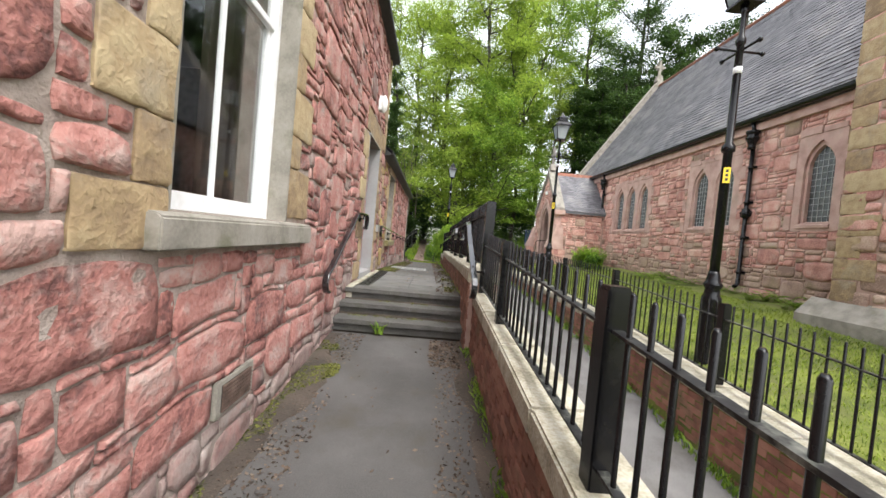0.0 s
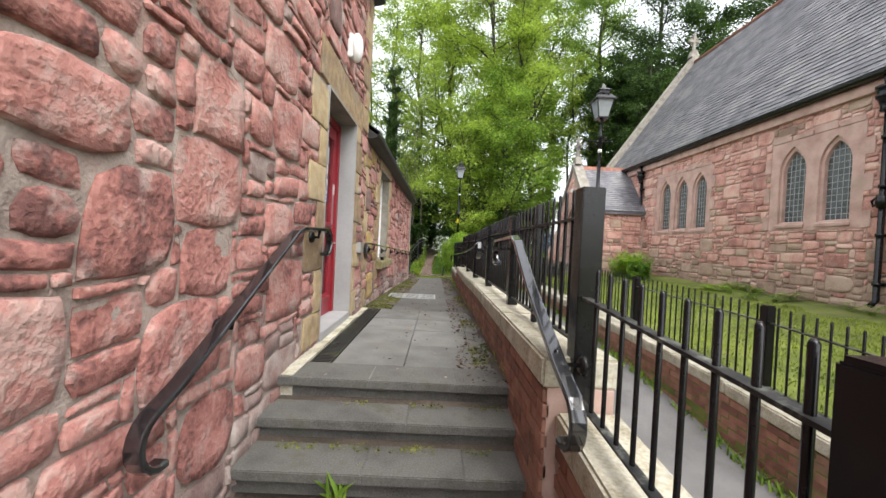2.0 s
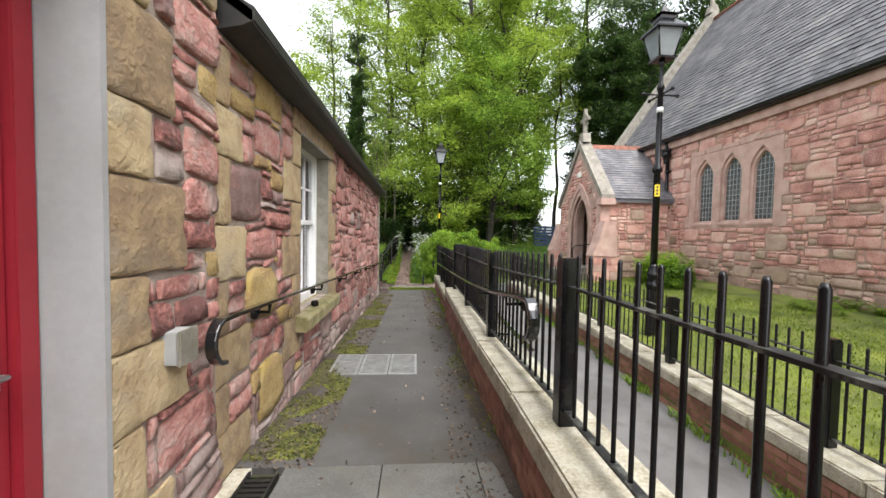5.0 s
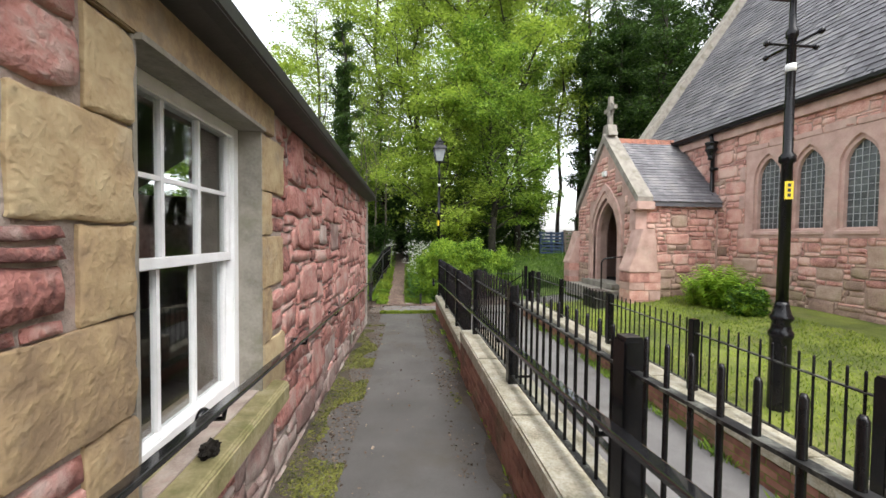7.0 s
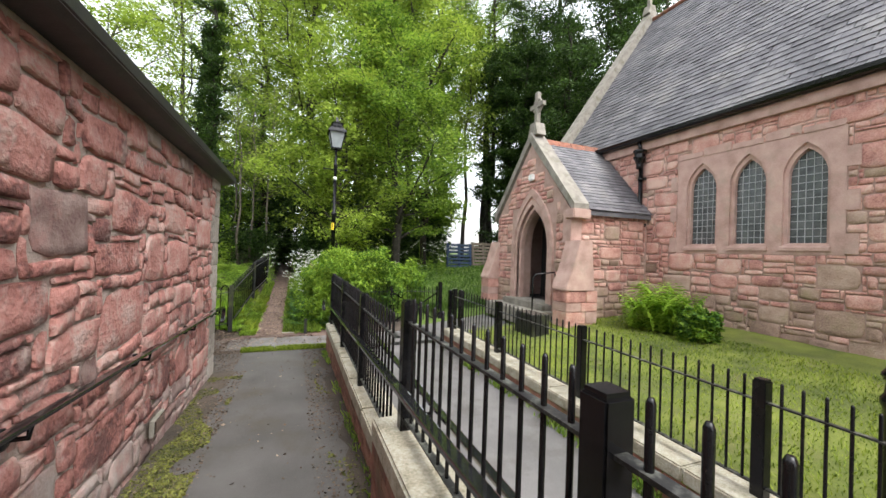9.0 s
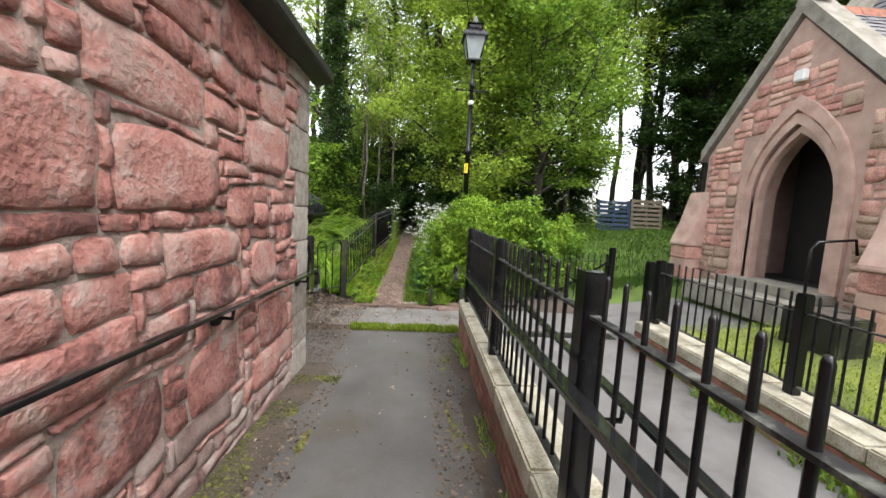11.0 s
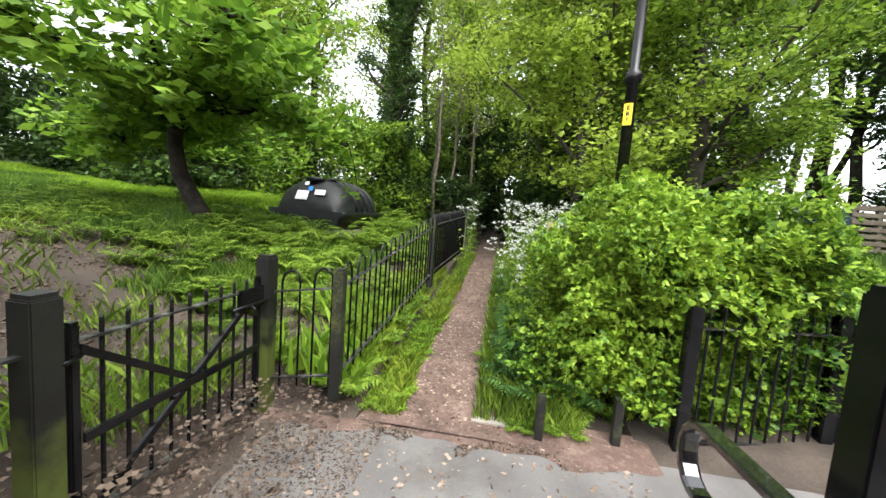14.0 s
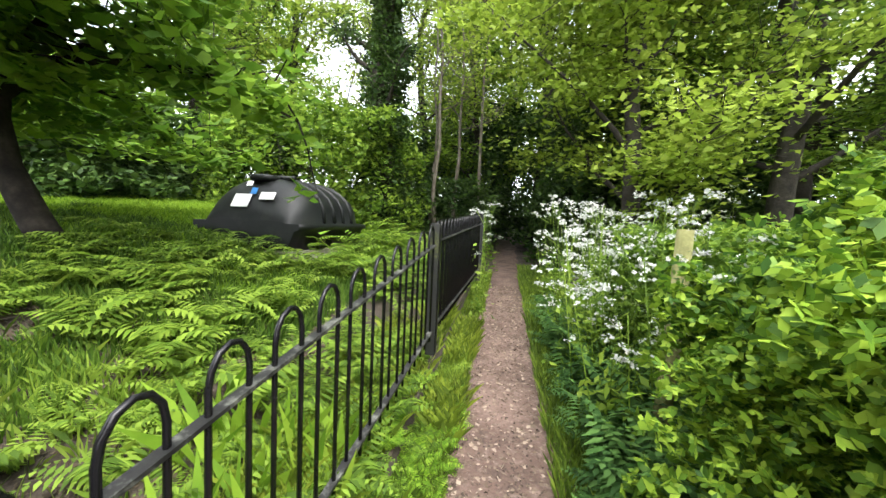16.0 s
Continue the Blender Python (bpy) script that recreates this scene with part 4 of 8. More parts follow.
w1 = sash("window_1", WIN1, XW - 0.13, (2, 1), (2, 1), "white painted sash window in a stone surround", 2.72)
sill(1.52, 3.38, 1.13, 1.3, 0.09, w1, "lichened grey stone sill", M_GREYSTONE)
w2 = sash("window_2", WIN2, XW - 0.15, (3, 2), (3, 1), "white painted sash window with glazing bars", 1.95)
sill(9.47, 10.93, 0.94, 1.085, 0.10, w2, "mossy buff stone sill", M_MOSSILL)
for wn_, op in ((w1, WIN1), (w2, WIN2)):
    for a, b in ((op[0] - 0.008, op[0] + 0.012), (op[1] - 0.012, op[1] + 0.008)):
        part("reveal", boxed(XW - 0.28, XW + (0.016 if op is WIN1 else -0.012), a, b, op[2] - 0.03, op[3]), M_GREYSTONE, wn_)
    part("reveal", boxed(XW - 0.28, XW + 0.016, op[0], op[1], op[3] - 0.012, op[3] + 0.01), M_GREYSTONE, wn_)


def curtain(x, y0, y1, z0, z1):
    bm = bmesh.new()
    n = 40
    rows_ = [[bm.verts.new((x + 0.03 * math.sin(i * 1.1) + 0.012 * math.sin(i * 2.7), y0 + (y1 - y0) * i / n, z)) for i in range(n + 1)] for z in (z0, z1)]
    for i in range(n):
        bm.faces.new((rows_[0][i], rows_[0][i + 1], rows_[1][i + 1], rows_[1][i]))
    bmesh.ops.solidify(bm, geom=bm.faces[:], thickness=0.004)
    return tagged(part("curtain", bm, M_CURTAIN, smooth=True), "brown pleated curtain hanging inside the window", "curtain")


curtain(XW - 0.42, 2.5, 3.1, 0.9, 3.4)

door = thing("door_1", "crimson painted wooden door with glazed panels", "door", kind="structure")
dx = XW - 0.2
dy0, dy1, dz0, dz1 = DOOR[0] + 0.02, DOOR[1] - 0.02, 0.56, 2.83
for a, b, c, d in ((dy0, dy0 + 0.07, dz0, dz1), (dy1 - 0.07, dy1, dz0, dz1), (dy0 + 0.07, dy1 - 0.07, dz1 - 0.08, dz1)):
    part("door_frame", boxed(dx - 0.08, dx + 0.03, a, b, c, d, bevel=0.006), M_DOOR, door)
leaf0, leaf1 = dy0 + 0.075, dy1 - 0.075
mid = (leaf0 + leaf1) / 2
leaf = part("door_leaf", bmesh.new(), M_DOOR, door)
bm = bmesh.new()
st = 0.11
for a, b, c, d in ((leaf0, leaf0 + st, dz0, dz1 - 0.085), (leaf1 - st, leaf1, dz0, dz1 - 0.085), (mid - 0.06, mid + 0.06, dz0 + 0.22, 1.27), (mid - 0.06, mid + 0.06, 1.62, dz1 - 0.2), (leaf0 + st, leaf1 - st, dz0, dz0 + 0.22), (leaf0 + st, leaf1 - st, 1.27, 1.62), (leaf0 + st, leaf1 - st, dz1 - 0.2, dz1 - 0.085)):
    box(bm, dx - 0.05, dx, a, b, c, d)
bm.to_mesh(leaf.data)
bm.free()
for a, b in ((leaf0 + st, mid - 0.06), (mid + 0.06, leaf1 - st)):
    for c, d in ((dz0 + 0.22, 1.27), (1.62, dz1 - 0.2)):
        part("door_pane", boxed(dx - 0.03, dx - 0.022, a, b, c, d), M_GLASS, door).visible_shadow = False
        for p, q, s_, t_ in ((a, a + 0.018, c, d), (b - 0.018, b, c, d), (a + 0.018, b - 0.018, c, c + 0.018), (a + 0.018, b - 0.018, d - 0.018, d)):
            part("bead", boxed(dx - 0.02, dx + 0.008, p, q, s_, t_), M_DOOR, door)
        part("pane_ledge", boxed(dx, dx + 0.03, a - 0.02, b + 0.02, c - 0.03, c - 0.002, bevel=0.005), M_DOOR, door)
hd = part("door_handle", boxed(dx, dx + 0.012, leaf1 - 0.075, leaf1 - 0.03, 1.35, 1.52, bevel=0.003), M_STEEL, door, "steel lock plate and lever")
bm = bmesh.new()
tube(bm, [(dx, leaf1 - 0.05, 1.40), (dx + 0.05, leaf1 - 0.05, 1.40), (dx + 0.055, leaf1 - 0.15, 1.40)], 0.009)
part("lever", bm, M_STEEL, hd)
part("finger_plate", boxed(dx + 0.001, dx + 0.005, leaf1 - 0.09, leaf1 - 0.025, 1.58, 2.1), M_STEEL, door, "clear finger plate")
part("push_label", boxed(dx + 0.006, dx + 0.008, leaf1 - 0.09, leaf1 - 0.02, 1.98, 2.10), M_PLAST, door)
part("threshold", boxed(XW - 0.3, XW + 0.03, DOOR[0], DOOR[1], 0.45, 0.555, bevel=0.008), M_REVEAL, door, "pale worn door sill")
for a, b in ((DOOR[0] - 0.006, DOOR[0] + 0.018), (DOOR[1] - 0.018, DOOR[1] + 0.006)):
    part("jamb", boxed(XW - 0.3, XW + 0.026, a, b, 0.5, DOOR[3]), M_REVEAL, door, "grey painted stone jamb")
part("jamb", boxed(XW - 0.3, XW + 0.024, DOOR[0] + 0.018, DOOR[1] - 0.018, DOOR[3] - 0.02, DOOR[3] + 0.006), M_GREYSTONE, door)


def text(body, size, m, material, parent, name="lettering", bold=0.0):
    cu = bpy.data.curves.new(name, "FONT")
    cu.body, cu.size, cu.align_x, cu.align_y, cu.extrude, cu.offset = body, size, "CENTER", "CENTER", 0.0008, bold
    tmp = new("tmp_text", cu)
    dg = bpy.context.evaluated_depsgraph_get()
    me = bpy.data.meshes.new_from_object(tmp.evaluated_get(dg))
    bpy.data.objects.remove(tmp)
    me.materials.clear()
    me.materials.append(material)
    ob = new(name, me)
    ob.parent = parent
    ob.matrix_local = m
    return ob


def facing_east(x, y, z):
    """Text on a wall that faces +x, read along +y."""
    return Matrix(((0, 0, 1, x), (1, 0, 0, y), (0, 1, 0, z), (0, 0, 0, 1)))


sg = thing("library_sign", "white door sign with grey two-line lettering", "sign")
sy, sz = mid - 0.03, 1.53
part("board", boxed(dx + 0.001, dx + 0.006, sy - 0.165, sy + 0.165, sz - 0.062, sz + 0.062), M_PLAST, sg)
text("Library", 0.05, facing_east(dx + 0.0075, sy, sz + 0.027), M_INK, sg)
text("Leabharlann", 0.05, facing_east(dx + 0.0075, sy, sz - 0.027), M_INK, sg)
sg = thing("access_sign", "white and blue safety sticker on the door glass", "sign")
sy = mid + 0.06 + 0.13
part("board", boxed(dx - 0.021, dx - 0.018, sy - 0.075, sy + 0.075, 1.88, 2.30), M_PLAST, sg)
part("blue_panel", boxed(dx - 0.0175, dx - 0.016, sy - 0.07, sy + 0.07, 1.888, 1.966), M_SIGNBLUE, sg)
text("Keep clear", 0.026, facing_east(dx - 0.015, sy, 1.927), M_PLAST, sg)
bm = bmesh.new()
bmesh.ops.create_circle(bm, cap_ends=True, segments=28, radius=0.062)
bmesh.ops.transform(bm, matrix=facing_east(dx - 0.0165, sy, 2.03), verts=bm.verts[:])
part("blue_disc", bm, M_SIGNBLUE, sg)
text("!", 0.12, facing_east(dx - 0.0155, sy, 2.03), M_PLAST, sg, bold=0.003)
bm = bmesh.new()
ring = [(dx - 0.016, sy + 0.004 + 0.035 * math.cos(a), 2.165 + 0.035 * math.sin(a)) for a in [2.4 + k * 0.3 for k in range(15)]]
tube(bm, ring, 0.005, 6)
tube(bm, [(dx - 0.016, sy - 0.012, 2.265), (dx - 0.016, sy - 0.008, 2.2), (dx - 0.016, sy + 0.03, 2.2), (dx - 0.016, sy + 0.05, 2.135)], 0.006, 6)
part("wheelchair_symbol", bm, M_INK, sg)

nt = thing("paper_notice", "pale paper notice behind the door glass", "notice")
part("sheet", boxed(dx - 0.018, dx - 0.015, sy - 0.055, sy + 0.085, 2.31, 2.5), M_NOTICE, nt)
wl_ = thing("wall_light", "small white oval bulkhead light high on the stone wall", "light")
bm = bmesh.new()
bmesh.ops.create_uvsphere(bm, u_segments=16, v_segments=10, radius=1.0)
bmesh.ops.transform(bm, matrix=Matrix.Translation((XW + 0.09, 6.9, 3.58)) @ Matrix.Diagonal((0.07, 0.085, 0.16, 1)), verts=bm.verts[:])
part("diffuser", bm, M_PLAST, wl_, smooth=True)
part("back_plate", boxed(XW + 0.0, XW + 0.06, 6.82, 6.98, 3.45, 3.71, bevel=0.01), M_PLAST, wl_)
kp = thing("key_box", "small grey metal box on the wall beside the handrail", "box")
part("body", boxed(XW, XW + 0.075, 7.66, 7.78, 1.28, 1.42, bevel=0.006), M_REVEAL, kp)
part("lid", boxed(XW + 0.075, XW + 0.09, 7.655, 7.785, 1.275, 1.425, bevel=0.004), M_GREYSTONE, kp)
for y, z, wd, hh in ((2.35, 0.24, 0.44, 0.22), (14.72, 0.38, 0.3, 0.14)):
    vn = thing("air_vent", "rusty iron ventilation grille low in the stone wall", "vent")
    part("frame", boxed(XW, XW + 0.03, y - wd / 2, y + wd / 2, z - hh / 2, z + hh / 2, bevel=0.006), M_GREYSTONE, vn)
    part("grille", boxed(XW + 0.03, XW + 0.034, y - wd * 0.38, y + wd * 0.38, z - hh * 0.36, z + hh * 0.36), M_DARK, vn)
    for k in range(17):
        yy = y - wd * 0.36 + k * wd * 0.72 / 16
        part("grille_bar", boxed(XW + 0.032, XW + 0.042, yy - 0.006, yy + 0.006, z - hh * 0.36, z + hh * 0.36), M_RUST, vn)
    for k in range(7):
        zz = z - hh * 0.33 + k * hh * 0.66 / 6
        part("grille_bar", boxed(XW + 0.034, XW + 0.045, y - wd * 0.38, y + wd * 0.38, zz - 0.005, zz + 0.005), M_RUST, vn)



# ---- coping walls ----
def coped_wall(name, x0, x1, prof, y0, y1, base, label, over=0.03, thick=0.15, seg=0.9, brick_faces=(1,), seed=3):
    """Brick dwarf wall under stone coping blocks."""
    w = thing(name, label, "wall", kind="structure")
    n = max(1, round((y1 - y0) / seg))
    r = random.Random(seed)
    for i in range(n):
        a, b = y0 + (y1 - y0) * i / n, y0 + (y1 - y0) * (i + 1) / n
        za, zb = interp(a, prof), interp(b, prof)
        bm = bmesh.new()
        v = box(bm, x0, x1, a + 0.004, b - 0.004, 0, 0)
        for k, q in enumerate(v):
            top = za if k in (0, 1, 4, 5) else zb
            q.co.z = top if k > 3 else top - thick
            q.co.z += r.uniform(-0.003, 0.003)
        bmesh.ops.bevel(bm, geom=bm.edges[:], offset=0.014, segments=2, affect="EDGES")
        part("coping_stone", bm, M_COPING, w)
        bm = bmesh.new()
        v = box(bm, x0 + over, x1 - over, a, b, 0, 0)
        for k, q in enumerate(v):
            y = a if k in (0, 1, 4, 5) else b
            q.co.z = interp(y, prof) - thick if k > 3 else interp(y, base) - 0.4
        part("core", bm, M_CHMORTAR, w)
    return w


def bricks(parent, x, out, prof, base, y0, y1, thick, near, seed):
    """Brick skin on the face at x, looking along out (+1 or -1)."""
    r = random.Random(seed)
    bm = boxed(-0.5, 0.5, -0.5, 0.5, -0.5, 0.5, bevel=0.04)
    me = mesh_of("brick", bm, M_BRICK)
    vs, fs, count = [], [], 0
    for row in range(16):
        y = y0 - (row % 2) * 0.11
        while y < y1:
            a, b = max(y0, y + 0.005), min(y1, y + 0.215)
            ym = (a + b) / 2
            z = interp(ym, prof) - thick - 0.04 - row * 0.075
            if b - a > 0.05 and z > interp(ym, base) - 0.08:
                m = Matrix.Translation((x + out * 0.004, ym, z)) @ Matrix.Diagonal((0.03 * r.uniform(0.8, 1.2), b - a, 0.065, 1))
                if near(ym) and count < 300:
                    piece("brick", me, parent, m)
                    count += 1
                else:
                    k0 = len(vs)
                    vs += [m @ q.co for q in me.vertices]
                    fs += [tuple(k0 + k for k in p.vertices) for p in me.polygons]
            y += 0.22
    if vs:
        ob = new("brickwork", data_mesh("brickwork", vs, fs, M_BRICK_J))
        ob.parent = parent
        tagged(ob, kind="stuff")


CX0, CX1 = 0.565, 0.88
UPG = [(-40, -2.9), (4.77, -0.02), (5.4, 0.44), (8.3, 0.42), (18.6, -0.04), (30, 0.3)]
c1 = coped_wall("low_wall_front", CX0, CX1, COPE1, -8.0, 4.5, LOWER, "red brick dwarf wall with lichened stone coping beside the lower path")
c2 = coped_wall("low_wall_landing", CX0 - 0.075, CX1, COPE2, 4.5, 13.3, LOWER, "red brick dwarf wall with stone coping beside the landing", seg=1.25)
c3 = coped_wall("low_wall_ramp", CX0, CX1, COPE3, 13.3, 18.5, LOWER, "red brick dwarf wall with stone coping beside the ramp")
c4 = coped_wall("low_wall_church", 2.98, 3.36, WALL2, -8.0, 18.3, LOWER, "red brick dwarf wall with stone coping along the church lawn", thick=0.13)
bricks(c1, CX0 + 0.03, -1, COPE1, UPG, -0.5, 4.5, 0.15, lambda y: y > 0.5, 1)
bricks(c2, CX0 - 0.045, -1, COPE2, UPG, 4.5, 13.3, 0.15, lambda y: True, 2)
bricks(c3, CX0 + 0.03, -1, COPE3, UPG, 13.3, 18.5, 0.15, lambda y: True, 3)
bricks(c4, 3.01, -1, WALL2, LOWER, 0.5, 18.3, 0.13, lambda y: True, 4)


# ---- railings ----
def unit_bar(r, seg=6):
    bm = bmesh.new()
    rings = [[bm.verts.new((rr * math.cos(2 * math.pi * k / seg), rr * math.sin(2 * math.pi * k / seg), z)) for k in range(seg)] for rr, z in ((r, 0), (r, 0.985), (r * 0.55, 1.0))]
    for a, b in zip(rings, rings[1:]):
        for k in range(seg):
            bm.faces.new((a[k], a[(k + 1) % seg], b[(k + 1) % seg], b[k])).smooth = True
    bm.faces.new(rings[-1])
    return mesh_of("bar", bm, M_BLACK)


def unit_post(w, material, name="post"):
    bm = boxed(-w, w, -w, w, 0, 0.985, bevel=0.006)
    box(bm, -w * 0.8, w * 0.8, -w * 0.8, w * 0.8, 0.985, 1.0)
    return mesh_of(name, bm, material)


BAR, POST, POST_OLD = unit_bar(0.0105), unit_post(0.045, M_BLACK), unit_post(0.05, M_MOSSPOST)
POST_GATE = unit_post(0.05, M_GATEPOST)
SLIM = unit_post(0.02, M_BLACK, "standard")


def flat_rail(bm, p0, p1, w, h):
    p0, p1 = Vector(p0), Vector(p1)
    d = (p1 - p0).normalized()
    s = d.cross(Vector((0, 0, 1))).normalized() * w / 2
    u = Vector((0, 0, h))
    v = [bm.verts.new(q) for q in (p0 - s - u, p0 + s - u, p1 + s - u, p1 - s - u, p0 - s, p0 + s, p1 + s, p1 - s)]
    for f in ((3, 2, 1, 0), (4, 5, 6, 7), (0, 1, 5, 4), (1, 2, 6, 5), (2, 3, 7, 6), (3, 0, 4, 7)):
        bm.faces.new([v[i] for i in f])


def railing(label, ends, base, top_h, rail_h, gap=0.118, group="", standards=0, pos_x=None, post_top=None, me_post=None, rail_mat=None, posts=(True, True), low_h=0.08, category="railing"):
    """One panel: posts at its ends, a top and a bottom rail, upright bars that rise above the top rail."""
    (xa, ya), (xb, yb) = ends
    za, zb = base(xa, ya), base(xb, yb)
    t = thing("railing", label, category, group=group)
    for on, x, y, z in ((posts[0], xa, ya, za), (posts[1], xb, yb, zb)):
        if on:
            piece("post", me_post or POST, t, Matrix.Translation((x, y, z - 0.01)) @ Matrix.Diagonal((1, 1, (post_top or top_h) + 0.01, 1)))
    for h in (rail_h, low_h):
        bm = bmesh.new()
        flat_rail(bm, (xa, ya, za + h), (xb, yb, zb + h), 0.04, 0.012)
        part("rail", bm, rail_mat or M_RAILTOP, t)
    ln = math.hypot(xb - xa, yb - ya)
    n = max(2, round(ln / gap))
    for i in range(1, n):
        f = i / n
        x, y, z = xa + (xb - xa) * f, ya + (yb - ya) * f, za + (zb - za) * f
        me, hh = BAR, top_h * 1.0
        if standards and i % standards == 0:
            me = SLIM
            piece("bar", me, t, Matrix.Translation((x, y, z + 0.0)) @ Matrix.Diagonal((1, 1, hh, 1)))
        else:
            piece("bar", me, t, Matrix.Translation((x, y, z + low_h - 0.012)) @ Matrix.Diagonal((1, 1, hh - low_h + 0.012, 1)))
    return t


FX = 0.67
f1 = lambda x, y: interp(y, COPE1)
f2 = lambda x, y: interp(y, COPE2)
f3 = lambda x, y: interp(y, COPE3)
L1 = "black painted iron railing with upright bars on the coping wall"
for k, (a, b) in enumerate(((-2.6, -0.6), (-0.6, 1.31), (1.31, 3.25), (3.25, 4.46))):
    railing(L1, ((FX, a), (FX, b)), f1, 0.72, 0.575, group="railings on the low wall", posts=(True, False))
ys2 = [4.58, 6.22, 7.88, 9.71, 11.39, 13.08]
for a, b in zip(ys2, ys2[1:]):
    railing(L1, ((FX, a), (FX, b)), f2, 0.86, 0.705, group="railings on the low wall", posts=(a > 5, b > 13), post_top=0.84, standards=7 if a < 5 else 0)
tall = thing("gate_post", "tall square black steel post at the head of the steps", "post")
piece("shaft", mesh_of("shaft", boxed(-0.055, 0.055, -0.055, 0.055, 0.0, 1.0, bevel=0.004), M_BLACK), tall, Matrix.Translation((FX + 0.015, 4.52, 0.64)) @ Matrix.Diagonal((1, 1, 1.13, 1)))
ys3 = [13.36, 14.8, 16.5, 18.36]
for a, b in zip(ys3, ys3[1:]):
    railing(L1, ((FX, a), (FX, b)), f3, 0.99, 0.83, group="railings on the low wall", posts=(a > 14, b > 18))
fl = lambda x, y: interp(y, WALL2)
ys4 = [-2.0, 0.6, 3.9, 6.3, 8.75, 10.6, 12.42, 14.3, 16.3, 18.2]
for a, b in zip(ys4, ys4[1:]):
    railing("low black iron railing with upright bars beside the church lawn", ((3.2, a), (3.2, b)), fl, 0.86, 0.70, group="railings round the church lawn", posts=(True, b > 18))

def strap(bm, pts, half_w, half_t):
    """A flat convex bar along points of one (y, z) plane."""
    pts = [Vector(p) for p in pts]
    sec = [(-1, -0.6), (-1, 0.55), (-0.88, 0.9), (-0.72, 1.0), (0.72, 1.0), (0.88, 0.9), (1, 0.55), (1, -0.6), (0.7, -1.0), (-0.7, -1.0)]
    rings = []
    for i, p in enumerate(pts):
        t = (pts[min(i + 1, len(pts) - 1)] - pts[max(i - 1, 0)]).normalized()
        n = Vector((0, -t.z, t.y))
        rings.append([bm.verts.new(p + Vector((half_w * a, 0, 0)) + n * half_t * b) for a, b in sec])
    for a, b in zip(rings, rings[1:]):
        for k in range(len(sec)):
            bm.faces.new((a[k], a[(k + 1) % len(sec)], b[(k + 1) % len(sec)], b[k]))
    bm.faces.new(rings[0][::-1])
    bm.faces.new(rings[-1])
    bmesh.ops.recalc_face_normals(bm, faces=bm.faces[:])


def rail_tube(name, pts, label, brackets, bx, r=0.021):
    h = thing(name, label, "handrail")
    bm = bmesh.new()
    strap(bm, pts, r * 1.3, r * 0.6)
    part("rail", bm, M_HANDRAIL, h)
    for y, z in brackets:
        bm = bmesh.new()
        x = pts[0][0]
        s = 1 if bx > x else -1
        tube(bm, [(bx, y, z - 0.07), (x + s * 0.01, y, z - 0.07), (x, y, z)], 0.012, 8)
        part("bracket", bm, M_BLACK, h)
        bm = bmesh.new()
        lathe(bm, [(0.048, 0), (0.05, 0.012), (0.042, 0.028), (0.022, 0.034)], 14)
        bmesh.ops.transform(bm, matrix=Matrix.Translation((bx, y, z - 0.07)) @ Matrix.Rotation(-s * math.pi / 2, 4, "Y"), verts=bm.verts[:])
        part("fixing_plate", bm, M_BLACK, h)
    return h


def curl(x, y, z, r, a0, a1, n=8):
    """Arc in the (y, z) plane about (y, z)."""
    return [(x, y + r * math.cos(a0 + (a1 - a0) * i / n), z + r * math.sin(a0 + (a1 - a0) * i / n)) for i in range(n + 1)]


HXL, HXR = XW + 0.1, 0.53
rail_tube("handrail", curl(HXL, 4.06, 0.70, 0.11, -1.4, -4.3) + [(HXL, 4.16, 0.86), (HXL, 5.32, 1.49), (HXL, 5.42, 1.52), (HXL, 5.98, 1.53)] + curl(HXL, 6.02, 1.42, 0.11, 1.4, -1.9), "black iron handrail with curled ends on the stone wall", [(4.55, 1.06), (5.85, 1.53)], XW + 0.02, r=0.025)
zl = lambda y: 1.41 - (y - 7.9) * 0.041
rail_tube("handrail", curl(HXL, 7.98, 1.30, 0.11, -1.6, -4.4) + [(HXL, y, zl(y)) for y in (8.1, 9.5, 11, 12.5, 14, 15.5, 17.2)] + curl(HXL, 17.22, zl(17.2) - 0.11, 0.11, 1.5, -1.6), "long black iron handrail along the stone wall", [(y, zl(y)) for y in (8.6, 10.0, 11.4, 12.8, 14.2, 15.6, 17.0)], XW - 0.01)
rail_tube("handrail", curl(HXR, 4.24, 0.76, 0.12, -1.3, -4.1) + [(HXR, 4.36, 0.93), (HXR, 4.96, 1.22), (HXR, 5.42, 1.5), (HXR, 5.52, 1.535), (HXR, 6.32, 1.51)] + curl(HXR, 6.34, 1.40, 0.11, 1.4, -2.0), "black iron handrail with curled ends beside the steps", [(4.43, 0.99), (6.22, 1.51)], FX, r=0.026)
ZR = [(8.1, 1.5), (9.3, 1.36), (12, 1.23), (16.3, 1.06), (18.7, 0.95)]
zr = lambda y: interp(y, ZR)
rail_tube("handrail", curl(HXR, 8.08, 1.39, 0.11, -1.6, -4.4) + [(HXR, y, zr(y)) for y in (8.2, 9.0, 10, 12, 14, 16, 18, 18.7)] + curl(HXR, 18.7, zr(18.7) - 0.11, 0.11, 1.4, -1.8), "long black iron handrail along the ramp", [(y, zr(y)) for y in (8.6, 9.71, 11.39, 13.08, 14.8, 16.5, 18.3)], FX, r=0.024)
zo = lambda y: 1.02 - (18.6 - y) * 0.01
